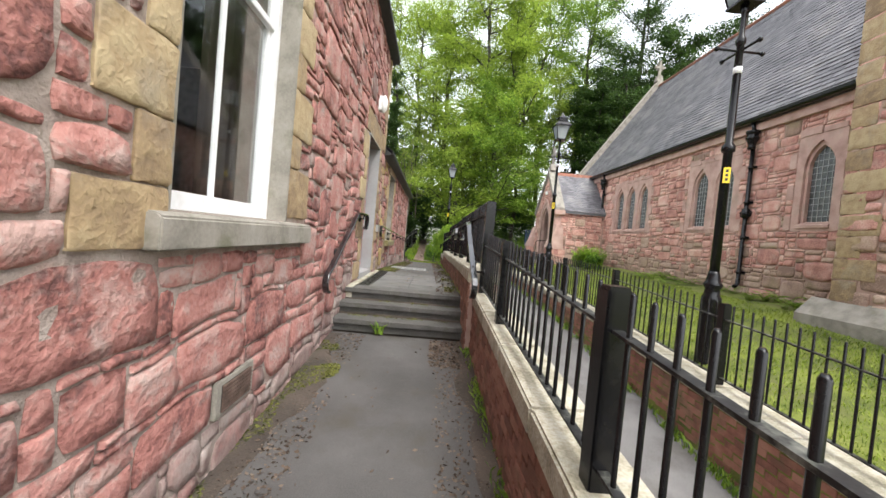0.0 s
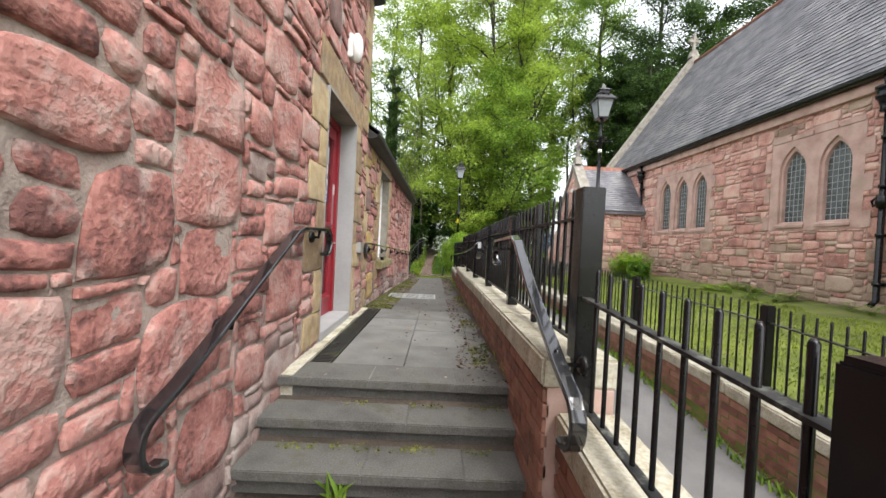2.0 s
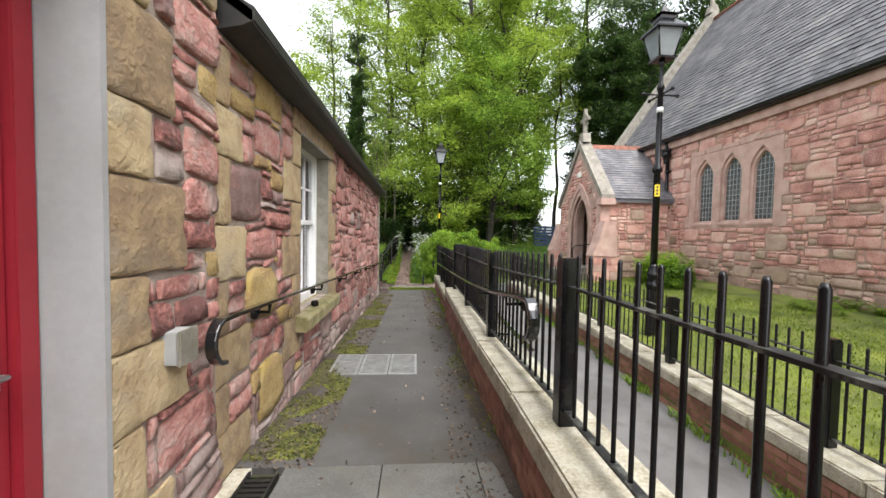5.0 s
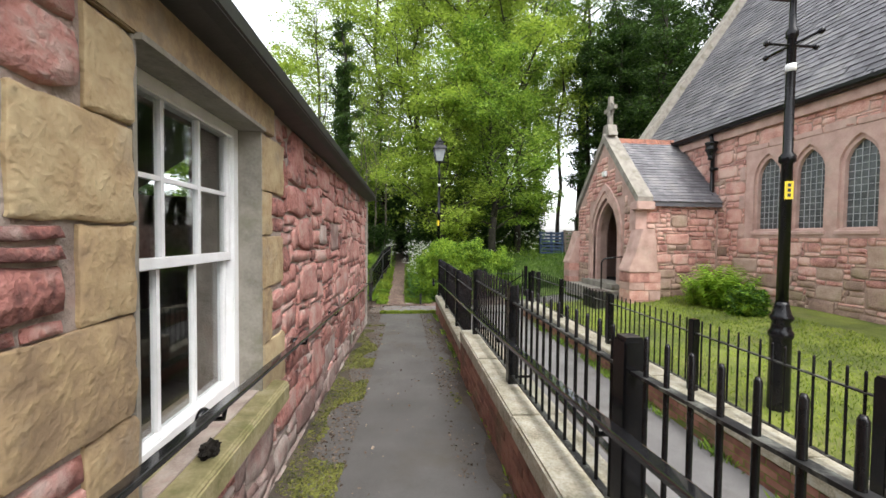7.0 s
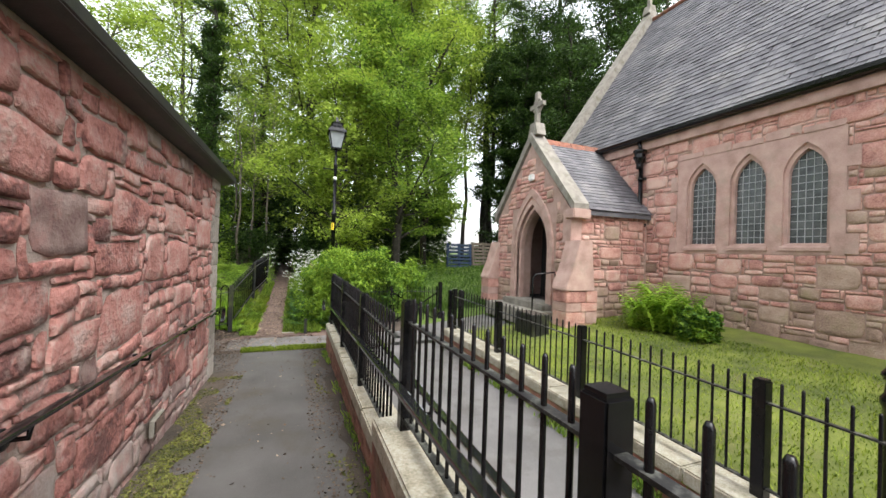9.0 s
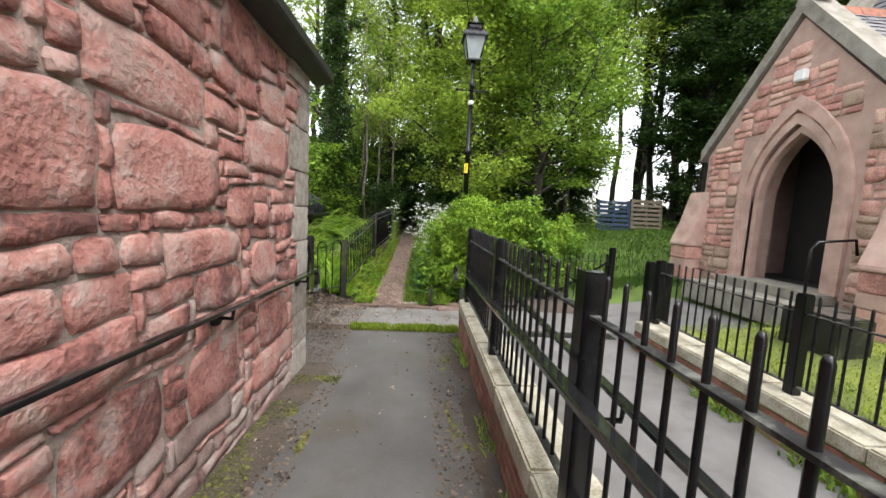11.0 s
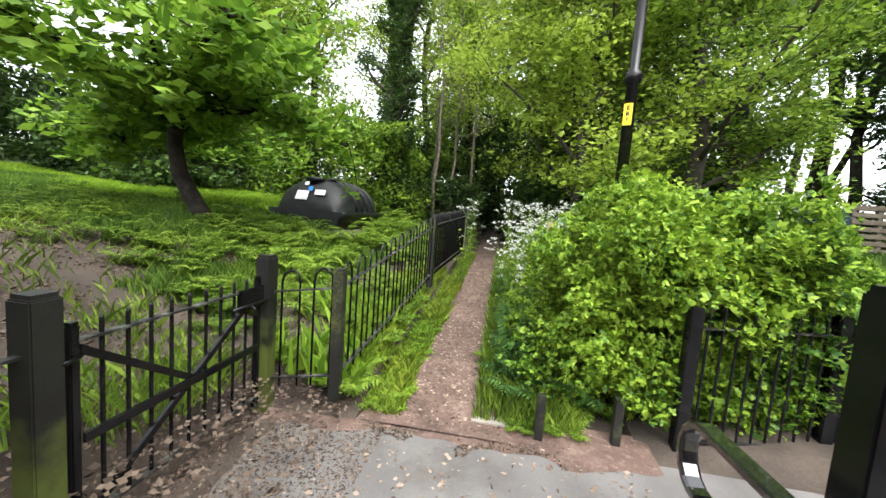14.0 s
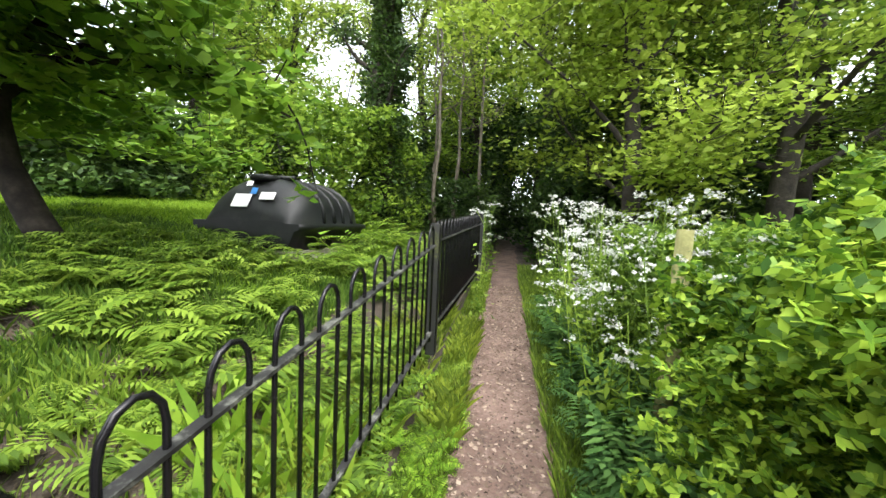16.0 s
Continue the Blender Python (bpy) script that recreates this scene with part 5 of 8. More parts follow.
rail_tube("handrail", [(0.85, y, zo(y)) for y in (9.0, 11, 13, 15, 17, 18.3)] + curl(0.85, 18.32, zo(18.3) - 0.11, 0.11, 1.4, -1.8), "long black iron handrail on the outer side of the railing", [(y, zo(y)) for y in (9.71, 11.39, 13.08, 14.8, 16.5, 18.2)], FX, r=0.02)


# ---- street lamps ----
def street_lamp(x, y, z, mark=""):
    t = placed(thing("street_lamp", "black cast-iron lamp post with glazed lantern and yellow number tag", "street lamp", group="lamp posts by the path"), (x, y, z))
    bm = bmesh.new()
    lathe(bm, [(0.15, -0.1), (0.15, 0.04), (0.11, 0.08), (0.1, 0.12), (0.095, 0.9), (0.11, 0.93), (0.11, 0.97), (0.09, 1.0), (0.08, 1.08), (0.105, 1.12), (0.105, 1.14), (0.085, 1.17), (0.065, 1.26), (0.058, 1.3)], 16)
    part("base", bm, M_BLACK, t)
    bm = bmesh.new()
    lathe(bm, [(0.055, 1.28), (0.05, 2.78), (0.075, 2.8), (0.075, 2.86), (0.045, 2.9), (0.04, 4.1), (0.055, 4.12), (0.055, 4.17), (0.032, 4.22), (0.028, 4.5), (0.05, 4.54), (0.03, 4.58)], 12)
    part("column", bm, M_BLACK, t)
    bm = bmesh.new()
    tube(bm, [(-0.28, 0, 4.03), (0.28, 0, 4.03)], 0.015, 8)
    tube(bm, [(0, -0.28, 4.03), (0, 0.28, 4.03)], 0.015, 8)
    for a in (-0.29, 0.29):
        for p in ((a, 0, 4.03), (0, a, 4.03)):
            lathe(bm, [(0.012, -0.03), (0.028, -0.01), (0.028, 0.01), (0.012, 0.03)], 8, p)
    part("ladder_bar", bm, M_BLACK, t)
    tag = part("number_tag", boxed(-0.036, 0.036, -0.064, -0.05, 2.4, 2.59), M_YTAG, t, "yellow number tag")
    tag.rotation_euler = (0, 0, -0.45)
    for k in range(3):
        zc = 2.548 - k * 0.053
        if mark:
            text(mark[k], 0.052, Matrix(((1, 0, 0, 0), (0, 0, -1, -0.0648), (0, 1, 0, zc), (0, 0, 0, 1))), M_INK, tag, name="tag_letter", bold=0.002)
        else:
            part("tag_mark", boxed(-0.014, 0.014, -0.066, -0.064, zc - 0.017, zc + 0.017), M_INK, tag)
    bm = bmesh.new()
    lathe(bm, [(0.048, 3.75), (0.048, 3.83)], 12)
    part("white_band", bm, M_PLAST, t, "white label band")
    lan = part("lantern", bmesh.new(), M_BLACK, t)
    bm = bmesh.new()
    zb, zt, rb_, rt = 4.60, 5.0, 0.12, 0.2
    for k in range(4):
        a = math.pi / 4 + k * math.pi / 2
        p0 = (rb_ * 1.41 * math.cos(a), rb_ * 1.41 * math.sin(a), zb)
        p1 = (rt * 1.41 * math.cos(a), rt * 1.41 * math.sin(a), zt)
        tube(bm, [p0, p1], 0.014, 6)
    box(bm, -rb_ - 0.02, rb_ + 0.02, -rb_ - 0.02, rb_ + 0.02, zb - 0.03, zb)
    for a, b in ((rt + 0.03, 0.03),):
        prof = [(rt + 0.04, zt), (rt + 0.04, zt + 0.03), (0.12, zt + 0.18), (0.12, zt + 0.24), (0.16, zt + 0.25), (0.05, zt + 0.33), (0.02, zt + 0.44)]
        rings = [[bm.verts.new((r_ * sx, r_ * sy_, h)) for sx, sy_ in ((-1, -1), (1, -1), (1, 1), (-1, 1))] for r_, h in prof]
        for r0, r1 in zip(rings, rings[1:]):
            for k in range(4):
                bm.faces.new((r0[k], r0[(k + 1) % 4], r1[(k + 1) % 4], r1[k]))
        bm.faces.new(rings[0][::-1])
        bm.faces.new(rings[-1])
    bm.to_mesh(lan.data)
    bm.free()
    for k in range(4):
        bm = bmesh.new()
        v = [bm.verts.new(p) for p in ((-rb_, -rb_, zb), (rb_, -rb_, zb), (rt, -rt, zt), (-rt, -rt, zt))]
        bm.faces.new(v)
        bmesh.ops.solidify(bm, geom=bm.faces[:], thickness=0.004)
        bmesh.ops.transform(bm, matrix=Matrix.Rotation(k * math.pi / 2, 4, "Z"), verts=bm.verts[:])
        part("lantern_pane", bm, M_LANTERN, lan).visible_shadow = False
    return t


M_LANTERN = mat("frosted_lantern_glass", [(0.30, 0.33, 0.33), (0.40, 0.43, 0.43)], rough=0.15, bump=0.0)
lamp = street_lamp(3.58, 4.6, -0.12)
copy_thing(lamp, pose(3.8, 11.92, 0.12))
street_lamp(0.87, 21.2, 0.08, mark="ER6")


# ---- church ----
def arch(yc, w, z0, spring, n=7):
    """Outline of a pointed light, from its foot round over the point."""
    r = 2 * w
    pts = [(yc - w, z0), (yc - w, spring)]
    pts += [(yc + w - r * math.cos(a), spring + r * math.sin(a)) for a in [math.pi / 3 * k / n for k in range(1, n + 1)]]
    pts += [(yc - w + r * math.cos(a), spring + r * math.sin(a)) for a in [math.pi / 3 * k / n for k in range(n - 1, -1, -1)]]
    pts += [(yc + w, z0)]
    return pts


def pierced(outer, inner, x0, x1):
    """A flat panel with holes in the (y, z) plane, pushed from x0 to x1."""
    bm = bmesh.new()
    edges = []
    for loop in [outer] + inner:
        vs = [bm.verts.new((x0, y, z)) for y, z in loop]
        edges += [bm.edges.new((vs[i], vs[(i + 1) % len(vs)])) for i in range(len(vs))]
    bmesh.ops.triangle_fill(bm, use_beauty=True, edges=edges)
    ex = bmesh.ops.extrude_face_region(bm, geom=bm.faces[:])
    for v in ex["geom"]:
        if isinstance(v, bmesh.types.BMVert):
            v.co.x = x1
    bmesh.ops.recalc_face_normals(bm, faces=bm.faces[:])
    return bm


CX = 8.1
CY0, CY1, CEZ = 6.2, 21.1, 4.95
church = thing("church", "pink sandstone church with slate roof, lancet windows and gabled porch", "church")
groups = [([16.26, 15.36, 14.47], 0.27, (13.95, 16.8)), ([11.35, 10.4], 0.27, (9.85, 11.9)), ([7.8], 0.27, (7.3, 8.3))]
SILL, TIP = 2.34, 4.0
holes = [(g[0], g[1], 2.15, 4.25) for _, _, g in groups]
y = CY0
for a, b, c, d in sorted(holes):
    for p_, q_, s_, t_ in ((y, a, -0.6, CEZ), (a, b, -0.6, c), (a, b, d, CEZ)):
        part("wall", boxed(CX, CX + 0.5, p_, q_, s_, t_), M_CHMORTAR, church)
    y = b
nave = part("wall", boxed(CX, CX + 0.5, y, CY1, -0.6, CEZ), M_CHMORTAR, church, "coursed pink sandstone wall")
for centres, w, (a, b) in groups:
    sp = TIP - 1.732 * w
    win = part("window_surround", pierced([(a, 2.15), (b, 2.15), (b, 4.25), (a, 4.25)], [arch(c, w + 0.06, SILL - 0.02, sp) for c in centres], CX - 0.012, CX + 0.07), M_DRESS, church, "dressed pink stone lancet surround")
    for side, edge in ((-1, a), (1, b)):
        for k in range(6):
            if k % 2 == 0:
                blk = boxed(CX - 0.03, CX + 0.02, min(edge, edge + side * 0.17), max(edge, edge + side * 0.17), 2.17 + k * 0.35, 2.5 + k * 0.35, bevel=0.008)
                part("jamb_stone", blk, M_DRESS, win)
    for k in range(int((b - a) / 0.5)):
        blk = boxed(CX - 0.03, CX + 0.02, a + k * (b - a) / int((b - a) / 0.5) + 0.01, a + (k + 1) * (b - a) / int((b - a) / 0.5) - 0.01, 4.25, 4.42 if k % 2 else 4.36, bevel=0.008)
        part("head_stone", blk, M_DRESS, win)
    for c in centres:
        part("window_splay", pierced(arch(c, w + 0.075, SILL - 0.03, sp), [arch(c, w, SILL, sp)], CX + 0.045, CX + 0.3), M_DRESS, win)
        bm = bmesh.new()
        prism(bm, arch(c, w - 0.002, SILL + 0.002, sp), CX + 0.13, CX + 0.15)
        part("window_pane", bm, M_LEAD, win, "leaded glass")
        bm = bmesh.new()
        for k in range(1, 5):
            yy = c - w + 2 * w * k / 5
            top = sp + math.sqrt(max(0.0, 4 * w * w - (abs(yy - c) + w) ** 2))
            box(bm, CX + 0.118, CX + 0.126, yy - 0.006, yy + 0.006, SILL, top)
        for k in range(1, 12):
            zz = SILL + k * 0.135
            half = w if zz < sp else max(0.0, math.sqrt(max(0.0, 4 * w * w - (zz - sp) ** 2)) - w)
            if half > 0.02:
                box(bm, CX + 0.116, CX + 0.124, c - half, c + half, zz - 0.006, zz + 0.006)
        part("lead_lattice", bm, M_LEADBAR, win)
        bm = bmesh.new()
        prism(bm, [(CX - 0.05, SILL - 0.12), (CX - 0.05, SILL - 0.06), (CX + 0.09, SILL + 0.02), (CX + 0.09, SILL - 0.12)], c - w - 0.08, c + w + 0.08, axis="y")
        part("window_sill", bm, M_DRESS, win)
FACE_C = Matrix.Translation((CX, 0, 0)) @ Matrix.Diagonal((-1, 1, 1, 1))
CH_ALL, CH_ALL_J = (M_CH, M_CHLOW), (M_CH_J, M_CHLOW_J)


def church_pick(y, z, r):
    """Damp-stained buff and grey stones in the lowest courses."""
    return 1 if r.random() < (0.85 if z < 1.25 else 0.3 if z < 1.9 else 0.07) else 0


CHS = dict(pull=0.14, warp=0.014, relief=0.005, pick=church_pick)
stones_c = rubble_plan(CY0, 20.9, 0.2, CEZ - 0.22, holes, 21, big=0.5)
lay(stones_c, FACE_C, CH_ALL, CH_ALL_J, nave, 0.013, 0.016, lambda y, z: z < 3.2 and y > 11.5, 22, holes=holes, **CHS)
part("eaves_course", boxed(CX - 0.1, CX + 0.02, CY0, CY1, CEZ - 0.24, CEZ - 0.03, bevel=0.01), M_DRESS, church, "moulded stone eaves course")
bm = bmesh.new()
prism(bm, [(CX - 0.25, CEZ - 0.03), (CX - 0.12, CEZ - 0.03), (CX - 0.1, CEZ + 0.08), (CX - 0.3, CEZ + 0.08), (CX - 0.29, CEZ + 0.01)], CY0, CY1, axis="y")
part("gutter", bm, M_BLACK, church, "black cast-iron gutter")
RX, RZ = 11.9, 10.75
bm = bmesh.new()
prism(bm, [(CX - 0.2, CEZ + 0.03), (RX, RZ - 0.05), (RX * 2 - CX + 0.2, CEZ + 0.03), (RX * 2 - CX - 0.1, CEZ - 0.1), (RX, RZ - 0.3), (CX + 0.1, CEZ - 0.1)], -6.0, CY1 - 0.25, axis="y")
part("roof_deck", bm, M_SLATE, church)
sl = math.hypot(RX - CX + 0.2, RZ - CEZ)
slates("slate_covering", (CX - 0.22, CY1 - 0.25, CEZ + 0.05), (0, -1, 0), (RX - CX + 0.2, 0, RZ - CEZ - 0.05), 16.0, sl, 0.17, 0.26, church, 31, thick=0.018)
bm = bmesh.new()
tube(bm, [(RX, CY1 - 0.3, RZ + 0.02), (RX, 2.0, RZ + 0.02)], 0.1, 8)
part("ridge_tiles", bm, M_TERRA, church, "red clay ridge tiles")
bm = bmesh.new()
prism(bm, [(CX - 0.3, CEZ + 0.0), (CX - 0.3, CEZ + 0.35), (RX, RZ + 0.45), (RX * 2 - CX + 0.3, CEZ + 0.35), (RX * 2 - CX + 0.3, CEZ), (RX, RZ - 0.1)], CY1 - 0.3, CY1 + 0.1, axis="y")
part("gable_coping", bm, M_GREYSTONE, church, "grey stone gable coping")
bm = bmesh.new()
prism(bm, [(CX, -0.6), (CX, CEZ + 0.3), (RX, RZ + 0.2), (RX * 2 - CX, CEZ + 0.3), (RX * 2 - CX, -0.6)], CY1 - 0.25, CY1, axis="y")
part("gable_wall", bm, M_CH_J, church)


def cross(name, x, y, z, s, parent):
    bm = bmesh.new()
    prism(bm, [(y - 0.22 * s, z), (y - 0.12 * s, z + 0.35 * s), (y + 0.12 * s, z + 0.35 * s), (y + 0.22 * s, z)], x - 0.15 * s, x + 0.15 * s)
    box(bm, x - 0.06 * s, x + 0.06 * s, y - 0.06 * s, y + 0.06 * s, z + 0.35 * s, z + 1.25 * s)
    box(bm, x - 0.055 * s, x + 0.055 * s, y - 0.3 * s, y - 0.06 * s, z + 0.8 * s, z + 0.92 * s)
    box(bm, x - 0.055 * s, x + 0.055 * s, y + 0.06 * s, y + 0.3 * s, z + 0.8 * s, z + 0.92 * s)
    ring = [(x, y + 0.2 * s * math.cos(a), z + 0.86 * s + 0.2 * s * math.sin(a)) for a in [k * math.pi / 8 for k in range(17)]]
    tube(bm, ring, 0.03 * s, 6)
    return part(name, bm, M_GREYSTONE, parent, "weathered stone cross finial")


def gable_cross(name, x, y, z, s, parent):
    c = cross(name, 0, 0, 0, s, parent)
    c.matrix_local = Matrix.Translation((x, y, z)) @ Matrix.Rotation(math.pi / 2, 4, "Z")


gable_cross("cross_finial", RX, CY1 - 0.1, RZ + 0.3, 0.95, church)


def downpipe(y, ztop, zbot):
    bm = bmesh.new()
    tube(bm, [(CX - 0.1, y, ztop), (CX - 0.1, y, zbot + 0.1), (CX - 0.2, y, zbot)], 0.05, 10)
    for z in np.arange(zbot + 0.4, ztop, 0.9):
        lathe(bm, [(0.07, -0.03), (0.07, 0.03)], 10, (CX - 0.1, y, z))
        box(bm, CX - 0.06, CX - 0.03, y - 0.11, y + 0.11, z - 0.03, z + 0.03)
    p = part("downpipe", bm, M_BLACK, church, "black cast-iron downpipe")
    bm = bmesh.new()
    lathe(bm, [(0.06, -0.2), (0.085, -0.17), (0.07, -0.12), (0.11, 0.02), (0.145, 0.06), (0.15, 0.1), (0.125, 0.12), (0.125, 0.2), (0.155, 0.22), (0.155, 0.27), (0.1, 0.27)], 14, (CX - 0.15, y, ztop))
    part("hopper", bm, M_BLACK, p, "moulded cast-iron rainwater head")
    bm = bmesh.new()
    tube(bm, [(CX - 0.1, y, ztop + 0.2), (CX - 0.18, y, CEZ - 0.02)], 0.045, 10)
    part("outlet", bm, M_BLACK, p)
    bm = bmesh.new()
    for s in (-1, 1):
        tube(bm, [(CX - 0.1, y + s * 0.05, zbot + 1.9), (CX - 0.1, y + s * 0.14, zbot + 1.84), (CX - 0.1, y + s * 0.17, zbot + 1.94), (CX - 0.1, y + s * 0.1, zbot + 1.99)], 0.022, 6)
    lathe(bm, [(0.075, -0.1), (0.1, 0.0), (0.085, 0.14)], 12, (CX - 0.1, y, zbot + 1.9))
    part("scroll_bracket", bm, M_BLACK, p, "scrolled cast-iron pipe bracket")


downpipe(17.75, 4.45, 0.9)
downpipe(9.45, 4.45, 0.7)

# projecting bay with buttress at the church's near end
bm = bmesh.new()
box(bm, 6.9, 12.0, 1.0, 6.2, -1.2, 7.6)
bay = part("bay", bm, M_CHMORTAR, church, "projecting bay with corner buttress")
FACE_BAY = Matrix.Translation((0, 6.2, 0)) @ Matrix.Rotation(math.pi / 2, 4, "Z")
bay_stones = fill(-8.1, -6.9, 0.2, 7.5, 0.2, 0.24, [], [(2, 1), (3, 1), (2, 2), (4, 1)], 41)
lay(bay_stones, FACE_BAY, CH_ALL, CH_ALL_J, bay, 0.02, 0.02, lambda y, z: False, 42, **CHS)
FACE_BAYW = Matrix.Translation((6.9, 0, 0)) @ Matrix.Diagonal((-1, 1, 1, 1))
lay(fill(3.0, 6.2, -0.4, 7.5, 0.2, 0.16, [], [(2, 1), (3, 2), (2, 2), (1, 1)], 43), FACE_BAYW, CH_ALL, CH_ALL_J, bay, 0.02, 0.02, lambda y, z: z < 4, 44, **CHS)
r_ = random.Random(5)
for k in range(20):
    w_ = 0.62 if k % 2 else 0.38
    piece("quoin", r_.choice(QUOINS), bay, FACE_BAYW @ Matrix.Translation((0.0, 6.2 - w_ / 2, 0.3 + k * 0.36)) @ Matrix.Diagonal((0.04, w_, 0.34, 1)))
bm = bmesh.new()
prism(bm, [(6.6, -0.8), (6.6, 0.55), (6.9, 0.85), (6.9, -0.8)], 3.0, 6.5, axis="y")
part("buttress_foot", bm, M_GREYSTONE, church, "sloping whitened stone foot")

# porch
PX, PY0, PY1, PYC, PEZ, PRZ = 5.75, 17.6, 20.9, 19.25, 3.05, 4.95
porch = part("porch", pierced([(PY0, 0.0), (PY1, 0.0), (PY1, PEZ), (PYC, PRZ), (PY0, PEZ)], [arch(19.1, 0.68, 0.8, 2.15)], PX, PX + 0.45), M_CHMORTAR, church, "gabled stone porch")
for k, (w, x) in enumerate(((0.92, PX - 0.06), (0.8, PX - 0.03), (0.72, PX + 0.05))):
    bm = pierced(arch(19.1, w, 0.8, 2.15 - 0.05 * k), [arch(19.1, w - 0.12, 0.805, 2.15)], x, x + 0.12)
    part("arch_moulding", bm, M_DRESS, porch, "moulded pink stone arch")
holes_p = [(19.1 - 0.98, 19.1 + 0.98, 0.0, 3.3)]
st_p = [s for s in fill(PY0, PY1, 0.35, PRZ, 0.13, 0.105, holes_p, [(2, 1), (3, 2), (2, 2), (3, 1)], 51) if s[1] + s[3] / 2 < PEZ + (PRZ - PEZ) * (1 - (abs(s[0] - PYC) + s[2] / 2) / ((PY1 - PY0) / 2)) or s[1] + s[3] / 2 < PEZ]
lay(st_p, Matrix.Translation((PX, 0, 0)) @ Matrix.Diagonal((-1, 1, 1, 1)), CH_ALL, CH_ALL_J, porch, 0.014, 0.016, lambda y, z: True, 52, **CHS)
part("porch_side", boxed(PX + 0.45, CX, PY0, PY0 + 0.4, 0.0, PEZ), M_CHMORTAR, church)
part("porch_side", boxed(PX + 0.45, CX, PY1 - 0.4, PY1, 0.0, PEZ), M_CHMORTAR, church)
FACE_PS = Matrix.Translation((0, PY0, 0)) @ Matrix.Rotation(-math.pi / 2, 4, "Z")
lay(rubble_plan(PX, CX - 0.1, 0.35, PEZ - 0.05, [], 53, big=0.35), FACE_PS, CH_ALL, CH_ALL_J, porch, 0.014, 0.016, lambda y, z: True, 54, **CHS)
bm = bmesh.new()
hw = (PY1 - PY0) / 2 + 0.12
e0 = PEZ - 0.1
prism(bm, [(PYC - hw, e0), (PYC - hw, e0 + 0.1), (PYC, PRZ + 0.1), (PYC + hw, e0 + 0.1), (PYC + hw, e0), (PYC, PRZ - 0.05)], PX + 0.3, 9.6)
part("porch_roof", bm, M_SLATE, church)
slates("slate_covering", (PX + 0.3, PYC - hw - 0.03, e0 + 0.12), (1, 0, 0), (0, hw, PRZ - e0), 3.6, math.hypot(hw, PRZ - e0), 0.12, 0.2, church, 55)
bm = bmesh.new()
prism(bm, [(PYC - hw - 0.04, PEZ - 0.08), (PYC - hw - 0.04, PEZ + 0.14), (PYC, PRZ + 0.32), (PYC + hw + 0.04, PEZ + 0.14), (PYC + hw + 0.04, PEZ - 0.08), (PYC, PRZ + 0.06)], PX - 0.06, PX + 0.36)
part("porch_coping", bm, M_GREYSTONE, church, "lichened grey coping of the porch gable")
for k in range(8):
    x = PX + 0.4 + k * 0.42
    bm = bmesh.new()
    prism(bm, [(PYC - 0.13, PRZ + 0.02), (PYC - 0.03, PRZ + 0.2), (PYC + 0.03, PRZ + 0.2), (PYC + 0.13, PRZ + 0.02)], x, x + 0.41)
    part("ridge_tile", bm, M_TERRA, church, "red clay ridge tile")
cross("porch_cross", PX + 0.15, PYC, PRZ + 0.25, 0.95, church)
for y0, y1 in ((PY0 - 0.35, PY0 + 0.12), (PY1 - 0.12, PY1 + 0.35)):
    bm = bmesh.new()
    box(bm, PX - 0.32, PX + 0.5, y0 + 0.03, y1 - 0.03, 0.0, 1.3)
    bt = part("buttress", bm, M_CHMORTAR, church, "corner buttress of the porch in worn stone blocks")
    zz = 0.0
    for k, hh in enumerate((0.3, 0.22, 0.26, 0.2, 0.26)):
        cut = PX + (0.05 if k % 2 else 0.18)
        for xa, xb in ((PX - 0.35, cut - 0.004), (cut + 0.004, PX + 0.5)):
            blk = boxed(xa, xb, y0, y1, zz + 0.004, zz + hh - 0.004, bevel=0.014)
            part("block", blk, M_CH if (k + (xa > PX)) % 3 else M_DRESS, bt)
        zz += hh
    bm = bmesh.new()
    prism(bm, [(PX - 0.38, 1.24), (PX - 0.38, 1.3), (PX - 0.2, 1.75), (PX - 0.03, 2.35), (PX + 0.3, 2.35), (PX + 0.4, 1.24)], y0 - 0.02, y1 + 0.02, axis="y")
    bmesh.ops.bevel(bm, geom=bm.edges[:], offset=0.015, segments=2, affect="EDGES")
    part("weathering", bm, M_DRESS, bt, "worn sloping weathering stone")
part("porch_corner", boxed(PX - 0.03, PX + 0.28, PY0 - 0.04, PY0 + 0.25, 2.3, PEZ + 0.02, bevel=0.01), M_DRESS, church)
part("kneeler", boxed(PX - 0.1, PX + 0.4, PY0 - 0.2, PY0 + 0.1, PEZ - 0.2, PEZ + 0.02, bevel=0.02), M_DRESS, church)
part("porch_step", boxed(PX - 0.7, PX + 0.4, 17.9, 20.3, 0.3, 0.66, bevel=0.02), M_GREYSTONE, church, "pale stone porch step")
part("porch_step", boxed(PX - 0.3, PX + 0.4, 18.2, 20.0, 0.66, 0.81, bevel=0.02), M_GREYSTONE, church)
# Door and floor carry the porch's shade in their colour.
part("porch_door", boxed(PX + 0.9, PX + 0.98, 18.3, 19.9, 0.8, 3.4), M_VOID, church, "wooden porch door, doorway shade in its colour")
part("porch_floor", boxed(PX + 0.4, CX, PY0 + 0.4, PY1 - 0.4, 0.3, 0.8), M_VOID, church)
part("porch_lamp", boxed(PX - 0.12, PX - 0.02, 19.02, 19.2, 3.95, 4.12, bevel=0.02), M_PLAST, church, "white box lamp over the arch")
bm = bmesh.new()
